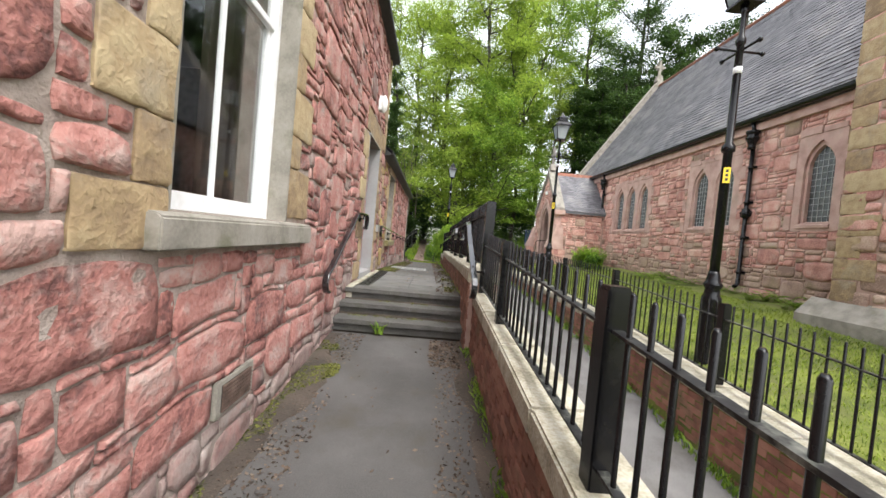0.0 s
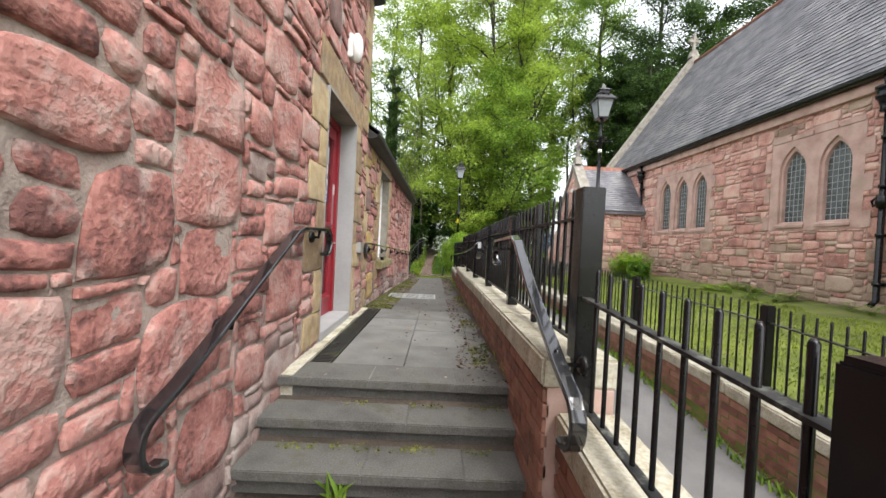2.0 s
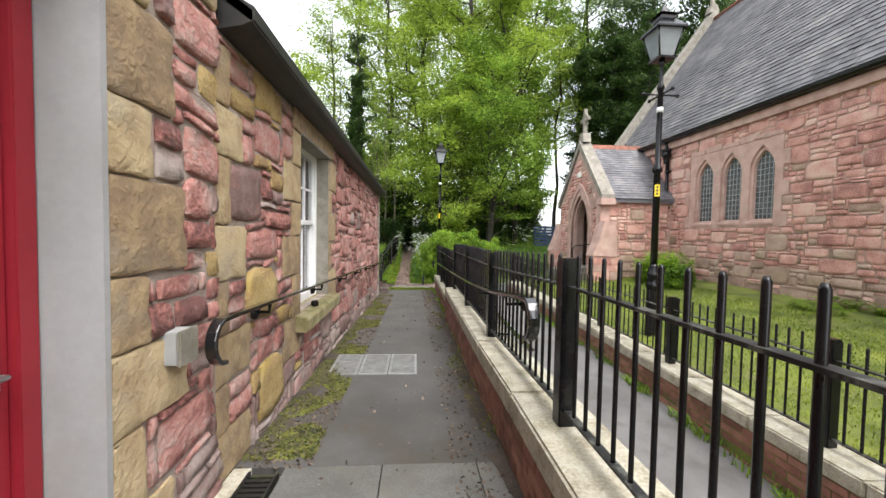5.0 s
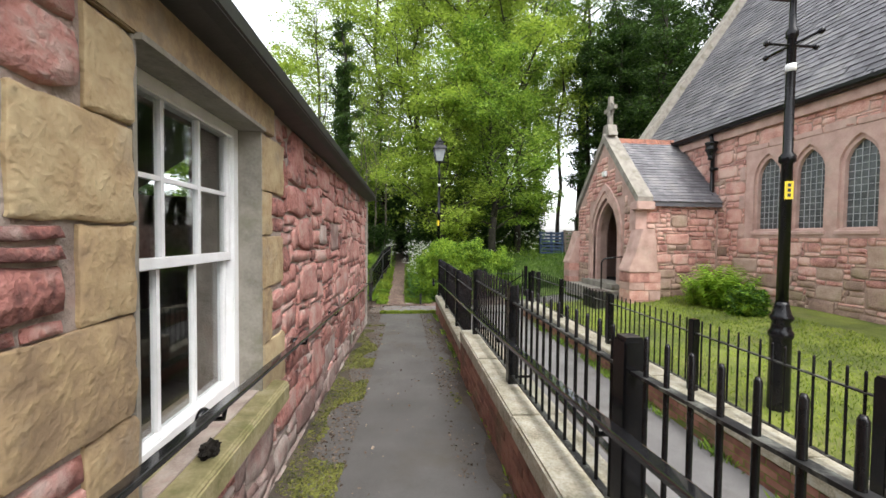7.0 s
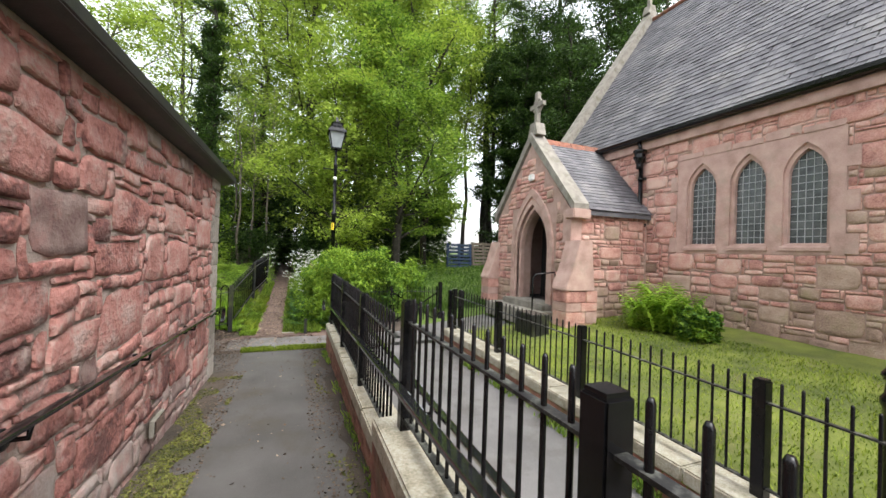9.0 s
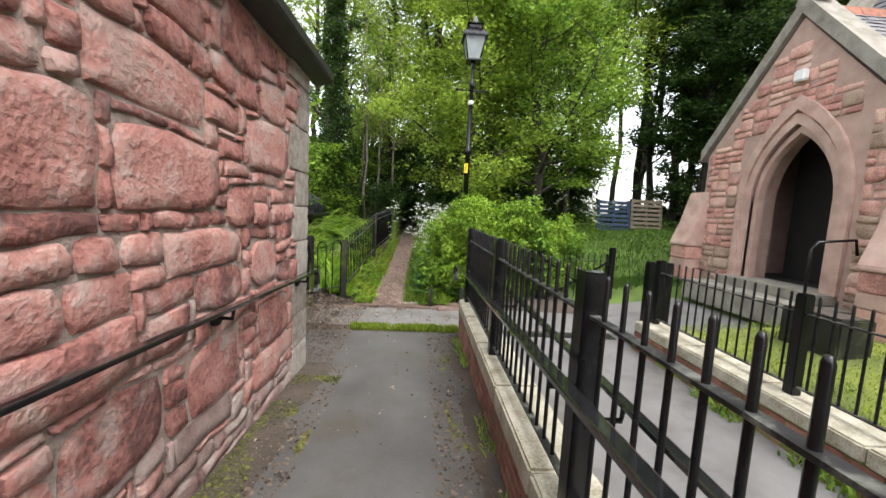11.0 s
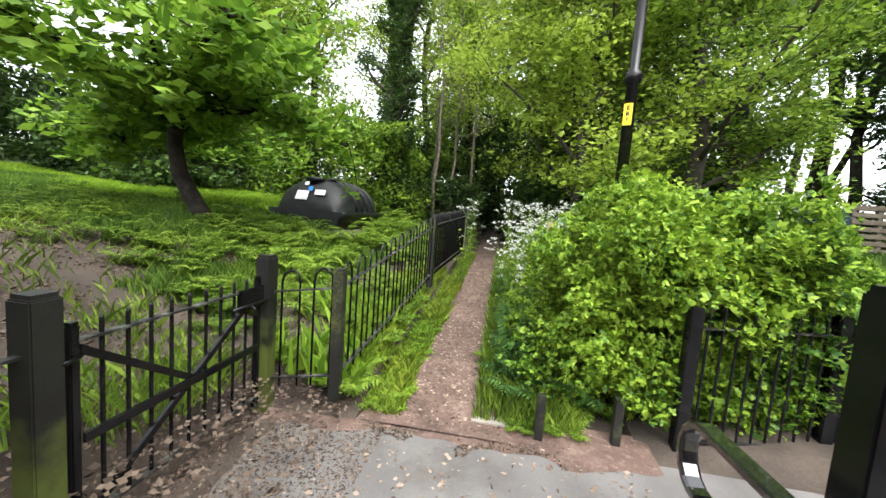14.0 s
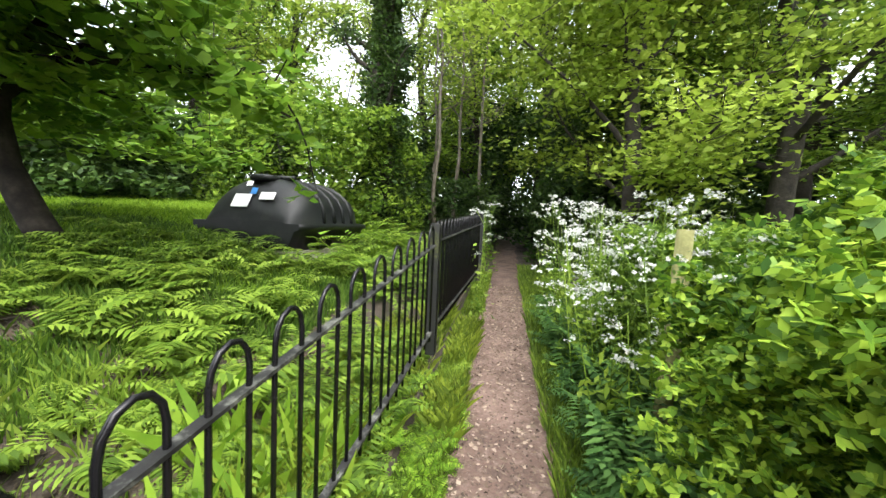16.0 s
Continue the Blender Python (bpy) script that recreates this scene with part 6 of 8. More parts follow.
tube(bm, [(PX - 0.7, 18.0, 0.5), (PX - 0.7, 18.0, 1.45), (PX - 0.62, 18.0, 1.55), (PX - 0.1, 18.0, 1.6), (PX - 0.05, 18.0, 1.4)], 0.018, 8)
tagged(part("porch_handrail", bm, M_BLACK), "black iron grab rail at the porch step", "handrail")


# ---- plants ----
def leaf_quads(pts, size, rng, flat=0.5, aspect=0.55, jitter=0.35):
    """A pointed leaf of two triangles at every point, turned at random, drooping more or less."""
    n = len(pts)
    a = rng.normal(size=(n, 3))
    a[:, 2] *= flat
    a /= np.linalg.norm(a, axis=1, keepdims=True) + 1e-9
    up = rng.normal(size=(n, 3)) * 0.7 + np.array([0, 0, 1.0])
    b = np.cross(a, up)
    b /= np.linalg.norm(b, axis=1, keepdims=True) + 1e-9
    s = (size * (1 + jitter * rng.normal(size=(n, 1)))).clip(size * 0.4, size * 1.9)
    p0 = pts - a * s * 0.5
    p2 = pts + a * s * 0.5
    nrm = np.cross(a, b)
    p1 = pts + b * s * aspect * 0.5 + nrm * s * 0.08
    p3 = pts - b * s * aspect * 0.5 + nrm * s * 0.08
    return np.stack([p0, p1, p2, p3], axis=1)


def lobed_quads(pts, size, rng):
    """A three-lobed leaf of pointed pieces fanned from one stalk, facing outwards at random."""
    n = len(pts)
    a = rng.normal(size=(n, 3))
    a[:, 2] = a[:, 2] * 0.5 + 0.15
    a /= np.linalg.norm(a, axis=1, keepdims=True) + 1e-9
    b = np.cross(a, rng.normal(size=(n, 3)) * 0.8 + np.array([0, 0, 1.0]))
    b /= np.linalg.norm(b, axis=1, keepdims=True) + 1e-9
    nrm = np.cross(a, b)
    s = (size * (1 + 0.3 * rng.normal(size=(n, 1)))).clip(size * 0.5, size * 1.7)
    out = []
    for ang, ln in ((0.0, 1.0), (0.85, 0.8), (-0.85, 0.8)):
        d = a * math.cos(ang) + b * math.sin(ang)
        e = b * math.cos(ang) - a * math.sin(ang)
        lift = nrm * s * (0.02 + 0.1 * abs(ang))
        out.append(np.stack([pts, pts + d * s * ln * 0.6 + e * s * 0.24 + lift, pts + d * s * ln + lift * 1.4, pts + d * s * ln * 0.6 - e * s * 0.24 + lift], axis=1))
    return np.stack(out, axis=1).reshape(-1, 4, 3)


def leaves(name, pts, size, material, parent, seed, flat=0.5, aspect=0.55, label=""):
    rng = np.random.default_rng(seed)
    ob = new(name, quads_mesh(name, leaf_quads(np.asarray(pts), size, rng, flat, aspect), material))
    if parent:
        ob.parent = parent
    if label:
        ob["label"] = label
    return ob


def limb_points(p, d, length, n, bend, r):
    pts = [Vector(p)]
    d = Vector(d).normalized()
    for _ in range(n):
        d = (d + Vector((r.uniform(-1, 1), r.uniform(-1, 1), r.uniform(-0.4, 0.8))) * bend).normalized()
        pts.append(pts[-1] + d * length / n)
    return pts


def leafy(name, twigs, n, size, sag, material, parent, seed, spray=0.3, aspect=0.55):
    """Leaves along the outer part of every twig, in flat sprays with gaps between."""
    rng = np.random.default_rng(seed)
    tw = np.array([[tuple(p) for p in t] for t in twigs])
    m, k = tw.shape[0], tw.shape[1]
    weight = rng.uniform(0.15, 1.0, m) ** 2
    idx = rng.choice(m, n, p=weight / weight.sum())
    f = rng.uniform(0.15, 1.0, n) * (k - 1)
    a = np.minimum(f.astype(int), k - 2)
    q = (f - a)[:, None]
    pts = tw[idx, a] * (1 - q) + tw[idx, a + 1] * q
    out = rng.normal(size=(n, 3)) * spray * np.array([1, 1, 0.32])
    out[:, 2] -= sag * np.hypot(out[:, 0], out[:, 1])
    return leaves(name, pts + out, size, material, parent, seed + 1, flat=0.35, aspect=aspect)


def tree(x, y, z, h, spread, trunk_r, material, n_leaf, leaf, seed, label, crown0=0.3, lean=(0, 0), limbs=14, clump=0.55, name="tree", bark=None, top=0.45):
    """Tapered trunk, limbs, boughs and twigs; leaves in sprays along the twigs."""
    r = random.Random(seed)
    t = thing(name, label, "tree", group="trees of the wood")
    bm = bmesh.new()
    tp = [Vector((x, y, z - 0.2))]
    for k in range(1, 8):
        f = k / 7
        tp.append(Vector((x + lean[0] * f * h * 0.8 + r.uniform(-0.15, 0.15) * h * 0.1, y + lean[1] * f * h * 0.8 + r.uniform(-0.15, 0.15) * h * 0.1, z + h * 0.88 * f)))
    tube(bm, tp, trunk_r, 9, trunk_r * 0.22)
    twigs = []
    for k in range(limbs):
        f = crown0 + (1 - crown0) * (k + r.random()) / limbs
        i = min(6, int(f * 7))
        p = tp[i].lerp(tp[i + 1], min(1, f * 7 - i))
        a = k * 2.4 + r.uniform(-0.5, 0.5)
        ln = spread * (1.0 - top * max(0, f - 0.35) / 0.65) * r.uniform(0.65, 1.2)
        d = Vector((math.cos(a), math.sin(a), r.uniform(0.2, 0.9)))
        lp = limb_points(p, d, ln, 6, 0.25, r)
        tube(bm, lp, trunk_r * 0.34 * (1.1 - f * 0.6), 6, trunk_r * 0.05)
        for q in (2, 3, 4, 5, 6):
            for s in range(3):
                d2 = Vector((r.uniform(-1, 1), r.uniform(-1, 1), r.uniform(-0.35, 0.75)))
                l2 = limb_points(lp[q], d2, ln * 0.38 * r.uniform(0.5, 1.3), 3, 0.35, r)
                tube(bm, l2, max(0.008, trunk_r * 0.06), 4, 0.004)
                twigs.append(l2)
    part("trunk", bm, bark or M_BARK, t)
    leafy("crown", twigs, int(n_leaf * 1.8), leaf * 0.72, 0.25, material, t, seed + 1, spray=clump * 0.55)
    return t


def garden_tree(x, y, z):
    """Low spreading tree: a bent leaning trunk that forks at head height into long level limbs."""
    r = random.Random(79)
    t = thing("tree", "small leaning garden tree with broad drooping green leaves", "tree", group="trees of the wood")
    bm = bmesh.new()
    tp = [Vector((x + a, y + b, z + c)) for a, b, c in ((0.16, 0, -0.25), (0.0, 0.0, 0.05), (-0.30, 0.02, 0.4), (-0.56, 0.0, 0.85), (-0.64, -0.02, 1.3), (-0.62, 0.0, 1.7))]
    tube(bm, tp, 0.145, 10, 0.095)
    twigs = []
    for k in range(11):
        a = k * 2.39996 + 0.4
        up = (0.22, 0.5, 0.95)[k % 3]
        ln = (3.0, 2.7, 2.6)[k % 3] * r.uniform(0.85, 1.15)
        d = Vector((math.cos(a), math.sin(a), up))
        lp = [tp[-1] - Vector((0, 0, 0.12 * (k % 3)))]
        for s in range(7):
            d = (d + Vector((r.uniform(-0.22, 0.22), r.uniform(-0.22, 0.22), r.uniform(-0.2, 0.06) + (0.1 if s < 2 else -0.06)))).normalized()
            lp.append(lp[-1] + d * ln / 7)
        tube(bm, lp, 0.06, 7, 0.012)
        for q in (2, 3, 4, 5, 6, 7):
            for s in range(4):
                d2 = Vector((r.uniform(-1, 1), r.uniform(-1, 1), r.uniform(-0.3, 0.55)))
                l2 = limb_points(lp[q], d2, r.uniform(0.45, 1.0), 3, 0.35, r)
                tube(bm, l2, 0.012, 5, 0.004)
                twigs.append(l2)
    part("trunk", bm, M_BARKD, t)
    leafy("crown", twigs, 12000, 0.17, 0.7, M_BROAD, t, 80, spray=0.15, aspect=0.5)
    return t


# the wood beyond the path; tall pale trees first
TALL = "tall leafy tree in fresh spring leaf"
tree(6.0, 33.0, 0.9, 24, 6.5, 0.34, M_LEAFY, 21000, 0.2, 61, TALL, crown0=0.28, limbs=20, clump=0.8)
tree(0.5, 36.0, 0.8, 24, 6.5, 0.34, M_LEAFY, 21000, 0.2, 62, TALL, crown0=0.28, limbs=20, clump=0.8)
tree(4.2, 27.5, 0.8, 12, 4.0, 0.22, M_LEAF, 21000, 0.17, 63, "broad green tree with dense leaf beside the path", crown0=0.12, limbs=22, clump=0.6)
tree(1.6, 27.0, 0.6, 9.5, 3.2, 0.18, M_LEAFY, 19000, 0.16, 64, "broad green tree with dense leaf beside the path", crown0=0.08, limbs=22, clump=0.6)
tree(3.2, 32.0, 0.9, 25, 5.5, 0.3, M_LEAFY, 19000, 0.22, 501, TALL, crown0=0.25, limbs=22, clump=0.75, top=0.2)
tree(-2.4, 37.5, 1.5, 23, 5.0, 0.28, M_LEAFY, 9000, 0.22, 502, TALL, crown0=0.3, limbs=20, clump=0.75, top=0.2)
for k, (x, y) in enumerate(((-0.8, 43.0), (5.2, 41.0), (8.6, 45.0), (-5.5, 41.0))):
    tree(x, y, 1.6, 27, 5.5, 0.24, M_LEAFY, 11000, 0.24, 520 + k, "tall airy tree at the back of the wood", crown0=0.2, limbs=24, clump=0.7, top=0.15)
tree(9.6, 37.0, 1.35, 27, 5.0, 0.26, M_LEAF, 15000, 0.2, 530, "tall tree with a high open crown behind the porch", crown0=0.42, limbs=22, clump=0.65, top=0.2)
tree(14.6, 39.0, 1.35, 29, 5.5, 0.3, M_LEAF, 15000, 0.22, 531, "tall tree with a high open crown behind the church", crown0=0.35, limbs=22, clump=0.7, top=0.2)
tree(6.4, 30.2, 1.0, 15, 3.4, 0.2, M_LEAF, 17000, 0.17, 507, "broad green tree with dense leaf beside the path", crown0=0.12, limbs=22, clump=0.55)
tree(10.2, 33.5, 1.35, 17, 2.6, 0.15, M_LEAFY, 6000, 0.18, 65, "tall thin-stemmed tree with open crown", crown0=0.45, limbs=14, clump=0.6)
tree(9.2, 36.0, 1.35, 14, 2.6, 0.13, M_LEAF, 9000, 0.18, 166, "tall thin-stemmed tree with open crown", crown0=0.2, limbs=16, clump=0.6)
tree(12.0, 34.0, 1.35, 16, 2.4, 0.14, M_LEAFY, 2500, 0.18, 165, "tall thin-stemmed tree with open crown", crown0=0.5, limbs=12, clump=0.6, lean=(0.05, 0))
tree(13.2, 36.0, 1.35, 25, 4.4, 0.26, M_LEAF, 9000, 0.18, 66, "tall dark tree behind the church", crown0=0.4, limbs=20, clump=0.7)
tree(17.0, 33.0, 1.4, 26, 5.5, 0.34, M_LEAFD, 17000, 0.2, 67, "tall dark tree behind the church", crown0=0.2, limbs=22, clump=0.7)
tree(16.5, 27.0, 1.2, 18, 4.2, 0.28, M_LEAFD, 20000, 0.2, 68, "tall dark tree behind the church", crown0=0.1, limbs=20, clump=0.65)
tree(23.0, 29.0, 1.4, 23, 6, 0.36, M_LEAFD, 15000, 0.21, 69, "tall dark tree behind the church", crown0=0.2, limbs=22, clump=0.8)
tree(-7.0, 38.0, 1.8, 19, 5, 0.2, M_LEAFY, 5000, 0.2, 70, "thinly leaved tall tree over the garden", crown0=0.3, limbs=18, clump=0.7)
tree(-1.8, 33.0, 1.0, 9, 2.8, 0.15, M_LEAF, 9000, 0.18, 71, "slender tree at the path's bend", crown0=0.15, limbs=18, clump=0.5)
tree(-11.0, 31.0, 2.0, 11, 4.2, 0.24, M_LEAF, 15000, 0.2, 72, "leafy tree at the back of the garden", crown0=0.15, limbs=18, clump=0.7)
tree(-14.0, 24.0, 2.0, 11, 4.5, 0.26, M_LEAF, 14000, 0.2, 73, "leafy tree at the back of the garden", crown0=0.15, limbs=18, clump=0.7)
tree(-3.6, 28.6, 1.5, 13, 1.2, 0.22, M_LEAFD, 9000, 0.12, 74, "tall trunk wrapped in dark ivy", crown0=0.05, limbs=30, clump=0.22)
tree(2.6, 46.0, 1.5, 11, 5.0, 0.3, M_LEAF, 14000, 0.26, 75, TALL, crown0=0.15, limbs=20, clump=0.9)
tree(-5.0, 50.0, 2.5, 9, 5.5, 0.3, M_LEAFY, 14000, 0.28, 76, TALL, crown0=0.15, limbs=20, clump=0.9)
tree(7.5, 48.0, 1.3, 16, 6.5, 0.3, M_LEAF, 14000, 0.28, 77, TALL, crown0=0.12, limbs=20, clump=0.9)
tree(-17.0, 40.0, 2.5, 14, 6.5, 0.3, M_LEAF, 14000, 0.28, 78, TALL, crown0=0.1, limbs=20, clump=0.9)
garden_tree(-4.6, 22.62, 1.0)


tree(-8.5, 33.0, 1.9, 12, 4.0, 0.2, M_LEAFY, 8000, 0.19, 181, "leafy tree at the back of the garden", crown0=0.12, limbs=20, clump=0.7)
ivy = thing("ivy", "dark green ivy climbing a tall tree trunk", "ivy")
rng_ = np.random.default_rng(7)
k_ = 14000
h_ = rng_.uniform(0.0, 9.5, k_)
a_ = rng_.uniform(0, 6.283, k_)
q_ = (0.5 - 0.025 * h_) * np.sqrt(rng_.uniform(0.3, 1.2, k_)) * (1 + 0.3 * np.sin(h_ * 2.1 + a_ * 2))
leaves("ivy_leaf_mass", np.stack([-3.6 + q_ * np.cos(a_), 28.6 + q_ * np.sin(a_), 1.4 + h_], 1), 0.11, M_LEAFD, ivy, 8)
for k, (x, y, h) in enumerate(((-2.5, 30.0, 9.5), (-2.1, 30.6, 8.5), (-1.6, 31.5, 10.0), (-2.9, 31.5, 9.0), (-4.6, 31.0, 8.5), (-0.9, 34.0, 11.0))):
    tree(x, y, 1.2, h, 1.6, 0.06, M_LEAFY, 900, 0.12, 400 + k, "thin bare sapling with a few young leaves", crown0=0.35, limbs=12, clump=0.3, bark=M_TWIG, lean=(0.03 * (k % 3 - 1), 0.0))


def shrub(name, centre, size, material, n, leaf, seed, label, category="shrub", core=True, flat=0.5, rosette=0):
    """Leaves thick on the outside of an uneven body, twigs inside."""
    rng = np.random.default_rng(seed)
    t = thing(name, label, category)
    d = rng.normal(size=(n, 3))
    d /= np.linalg.norm(d, axis=1, keepdims=True)
    d[:, 2] = np.abs(d[:, 2]) * np.where(rng.random(n) < 0.6, 1, -0.95)
    wob = np.array([noise.noise((p[0] * 2.0 + seed, p[1] * 2.0, p[2] * 2.0)) + 0.6 * noise.noise((p[0] * 5 + seed, p[1] * 5, p[2] * 5)) for p in d])
    rad = (0.86 + 0.36 * wob) * (1 - 0.35 * rng.random(n) ** 2.2)
    sup = np.sign(d) * np.abs(d) ** 0.75
    pts = np.array(centre) + sup * rad[:, None] * np.array(size)
    if rosette:
        # young leaves in bunches at shoot ends, hollows between them
        hol = np.array([noise.noise((p[0] * 2.6, p[1] * 2.6, p[2] * 2.6 + seed)) + 0.5 * noise.noise((p[0] * 7, p[1] * 7, p[2] * 7)) for p in pts[::rosette]])
        mid = np.array(centre) + (pts[::rosette] - np.array(centre)) * (1 + 0.22 * np.clip(hol, -0.9, 0.7))[:, None]
        mid = mid[(hol > -0.35) | (rng.random(len(hol)) < 0.3)]
        pts = (mid[:, None, :] + rng.normal(size=(len(mid), rosette, 3)) * leaf * 0.75).reshape(-1, 3)
        pts[:, 2] = np.maximum(pts[:, 2], centre[2] - size[2] * 0.9)
    if rosette:
        ob = new("leaves", quads_mesh("leaves", lobed_quads(pts, leaf, np.random.default_rng(seed + 1)), material))
        ob.parent = t
    else:
        leaves("leaves", pts, leaf, material, t, seed + 1, flat=flat)
    if core:
        r = random.Random(seed)
        bm = bmesh.new()
        for k in range(26):
            a = r.uniform(0, 6.28)
            e = (centre[0] + size[0] * 0.75 * math.cos(a) * r.random(), centre[1] + size[1] * 0.75 * math.sin(a) * r.random(), centre[2] + size[2] * r.uniform(-0.2, 0.7))
            b = (centre[0] + (e[0] - centre[0]) * 0.4, centre[1] + (e[1] - centre[1]) * 0.4, centre[2] - size[2])
            tube(bm, [b, ((b[0] + e[0]) / 2 + r.uniform(-0.1, 0.1), (b[1] + e[1]) / 2, (b[2] + e[2]) / 2), e], 0.012, 5, 0.004)
        part("twig_frame", bm, M_BARK, t)
    return t


HL = "dense bright green clipped hawthorn hedge"
shrub("hedge", (1.42, 21.2, 0.82), (1.4, 0.88, 1.14), M_HEDGE, 66000, 0.046, 81, HL, "hedge", rosette=6)
shrub("hedge", (2.6, 22.3, 0.75), (1.3, 1.0, 0.85), M_HEDGE, 34000, 0.046, 82, HL, "hedge", rosette=6)
shrub("hedge", (1.2, 23.2, 0.85), (0.9, 1.2, 0.85), M_LEAF, 20000, 0.06, 83, "loose green undergrowth behind the hedge", "hedge")
shrub("shrub", (6.75, 15.35, 0.8), (0.34, 0.34, 0.36), M_HEDGE, 5000, 0.08, 85, "low green shrub by the church wall")
shrub("shrub", (-5.6, 28.6, 2.5), (3.0, 1.6, 2.3), M_LEAF, 30000, 0.12, 86, "large glossy evergreen shrub behind the oil tank")
shrub("shrub", (-10.5, 27.0, 2.6), (3.0, 2.0, 1.6), M_LEAFD, 34000, 0.14, 87, "dark evergreen shrub at the garden edge")
shrub("shrub", (-8.6, 29.6, 2.4), (2.4, 1.4, 2.0), M_LEAFD, 26000, 0.13, 187, "dark evergreen shrub at the garden edge")
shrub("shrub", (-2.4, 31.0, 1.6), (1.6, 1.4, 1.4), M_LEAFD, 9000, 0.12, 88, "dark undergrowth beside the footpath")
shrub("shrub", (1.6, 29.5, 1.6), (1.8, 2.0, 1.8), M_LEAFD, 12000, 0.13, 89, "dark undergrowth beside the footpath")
shrub("shrub", (4.5, 31.5, 1.7), (2.6, 1.6, 1.3), M_LEAFD, 12000, 0.14, 90, "undergrowth under the trees, canopy shade in its colour")
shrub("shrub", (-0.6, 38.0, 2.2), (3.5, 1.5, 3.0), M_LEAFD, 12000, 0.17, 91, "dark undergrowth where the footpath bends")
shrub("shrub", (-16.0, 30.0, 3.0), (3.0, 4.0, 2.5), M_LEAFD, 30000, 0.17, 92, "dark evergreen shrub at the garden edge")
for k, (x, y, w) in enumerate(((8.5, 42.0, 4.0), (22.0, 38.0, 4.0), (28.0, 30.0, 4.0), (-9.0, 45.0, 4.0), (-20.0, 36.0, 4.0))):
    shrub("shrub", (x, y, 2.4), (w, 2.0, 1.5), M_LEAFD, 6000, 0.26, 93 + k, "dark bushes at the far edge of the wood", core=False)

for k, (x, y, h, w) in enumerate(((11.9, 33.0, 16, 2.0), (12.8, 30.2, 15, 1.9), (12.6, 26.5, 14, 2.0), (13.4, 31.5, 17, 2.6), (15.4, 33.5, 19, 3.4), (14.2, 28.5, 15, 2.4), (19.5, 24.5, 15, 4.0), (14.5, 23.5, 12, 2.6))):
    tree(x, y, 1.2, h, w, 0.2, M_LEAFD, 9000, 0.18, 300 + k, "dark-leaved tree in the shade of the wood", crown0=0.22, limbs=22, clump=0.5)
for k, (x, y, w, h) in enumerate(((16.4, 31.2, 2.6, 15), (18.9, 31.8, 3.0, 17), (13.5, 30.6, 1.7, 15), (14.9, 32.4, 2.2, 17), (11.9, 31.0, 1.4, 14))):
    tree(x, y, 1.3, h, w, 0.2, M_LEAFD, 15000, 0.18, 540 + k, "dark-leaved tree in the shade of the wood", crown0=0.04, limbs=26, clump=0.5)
# The first two are dark backing, added to darken gaps between the leaves.
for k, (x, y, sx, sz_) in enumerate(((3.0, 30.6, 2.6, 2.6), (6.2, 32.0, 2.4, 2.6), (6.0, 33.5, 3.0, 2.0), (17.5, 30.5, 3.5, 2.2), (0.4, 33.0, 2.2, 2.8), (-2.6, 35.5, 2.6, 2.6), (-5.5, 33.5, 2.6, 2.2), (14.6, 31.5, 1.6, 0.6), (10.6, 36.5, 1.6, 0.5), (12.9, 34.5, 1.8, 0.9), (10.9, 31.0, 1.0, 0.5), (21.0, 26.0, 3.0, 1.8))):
    shrub("shrub", (x, y, 1.0 + sz_ * 0.8), (sx, 1.6, sz_), M_LEAFD, 14000, 0.16, 320 + k, "undergrowth under the trees, canopy shade in its colour", core=False)


# ---- gate and garden railings ----
gate_l = lambda x, y: max(interp(y, UPPER), 0.0)
GXL = -1.92
for y in (18.6, 20.05):
    gp = thing("gate_post", "mossy black square iron gate post", "post", group="garden gate posts")
    piece("shaft", POST_GATE, gp, Matrix.Translation((GXL, y, -0.1)) @ Matrix.Diagonal((1.15, 1.15, 1.25, 1)))
gt = railing("black iron garden gate with crossed braces, closed", ((GXL, 18.72), (GXL, 19.94)), lambda x, y: 0.0, 1.0, 0.92, posts=(True, True), me_post=SLIM, category="gate")
gt.name = "garden_gate"
for p, q in (((GXL + 0.015, 18.74, 0.9), (GXL + 0.015, 19.35, 0.5)), ((GXL + 0.015, 19.9, 0.9), (GXL + 0.015, 18.75, 0.1)), ((GXL + 0.03, 18.74, 0.5), (GXL + 0.03, 19.9, 0.5))):
    bm = bmesh.new()
    flat_rail(bm, p, q, 0.02, 0.045)
    part("brace", bm, M_BLACK, gt)
lt = part("latch_plate", boxed(GXL + 0.0, GXL + 0.03, 19.72, 19.98, 0.78, 0.93, bevel=0.006), M_BLACK, gt, "black steel latch box")
bm = bmesh.new()
tube(bm, [(GXL + 0.045, 19.62, 0.82), (GXL + 0.05, 19.8, 0.82), (GXL + 0.05, 20.03, 0.82)], 0.011, 8)
tube(bm, [(GXL + 0.05, 19.8, 0.82), (GXL + 0.085, 19.8, 0.80), (GXL + 0.09, 19.8, 0.74)], 0.008, 8)
part("bolt", bm, M_BLACK, lt)
for z in (0.2, 0.85):
    bm = bmesh.new()
    tube(bm, [(GXL, 18.6, z), (GXL + 0.06, 18.66, z), (GXL + 0.02, 18.74, z)], 0.012, 8)
    part("hinge", bm, M_BLACK, gt)
railing("black iron garden railing beside the building's corner", ((GXL, 17.4), (GXL, 18.55)), lambda x, y: 0.0, 1.0, 0.92, posts=(False, False))


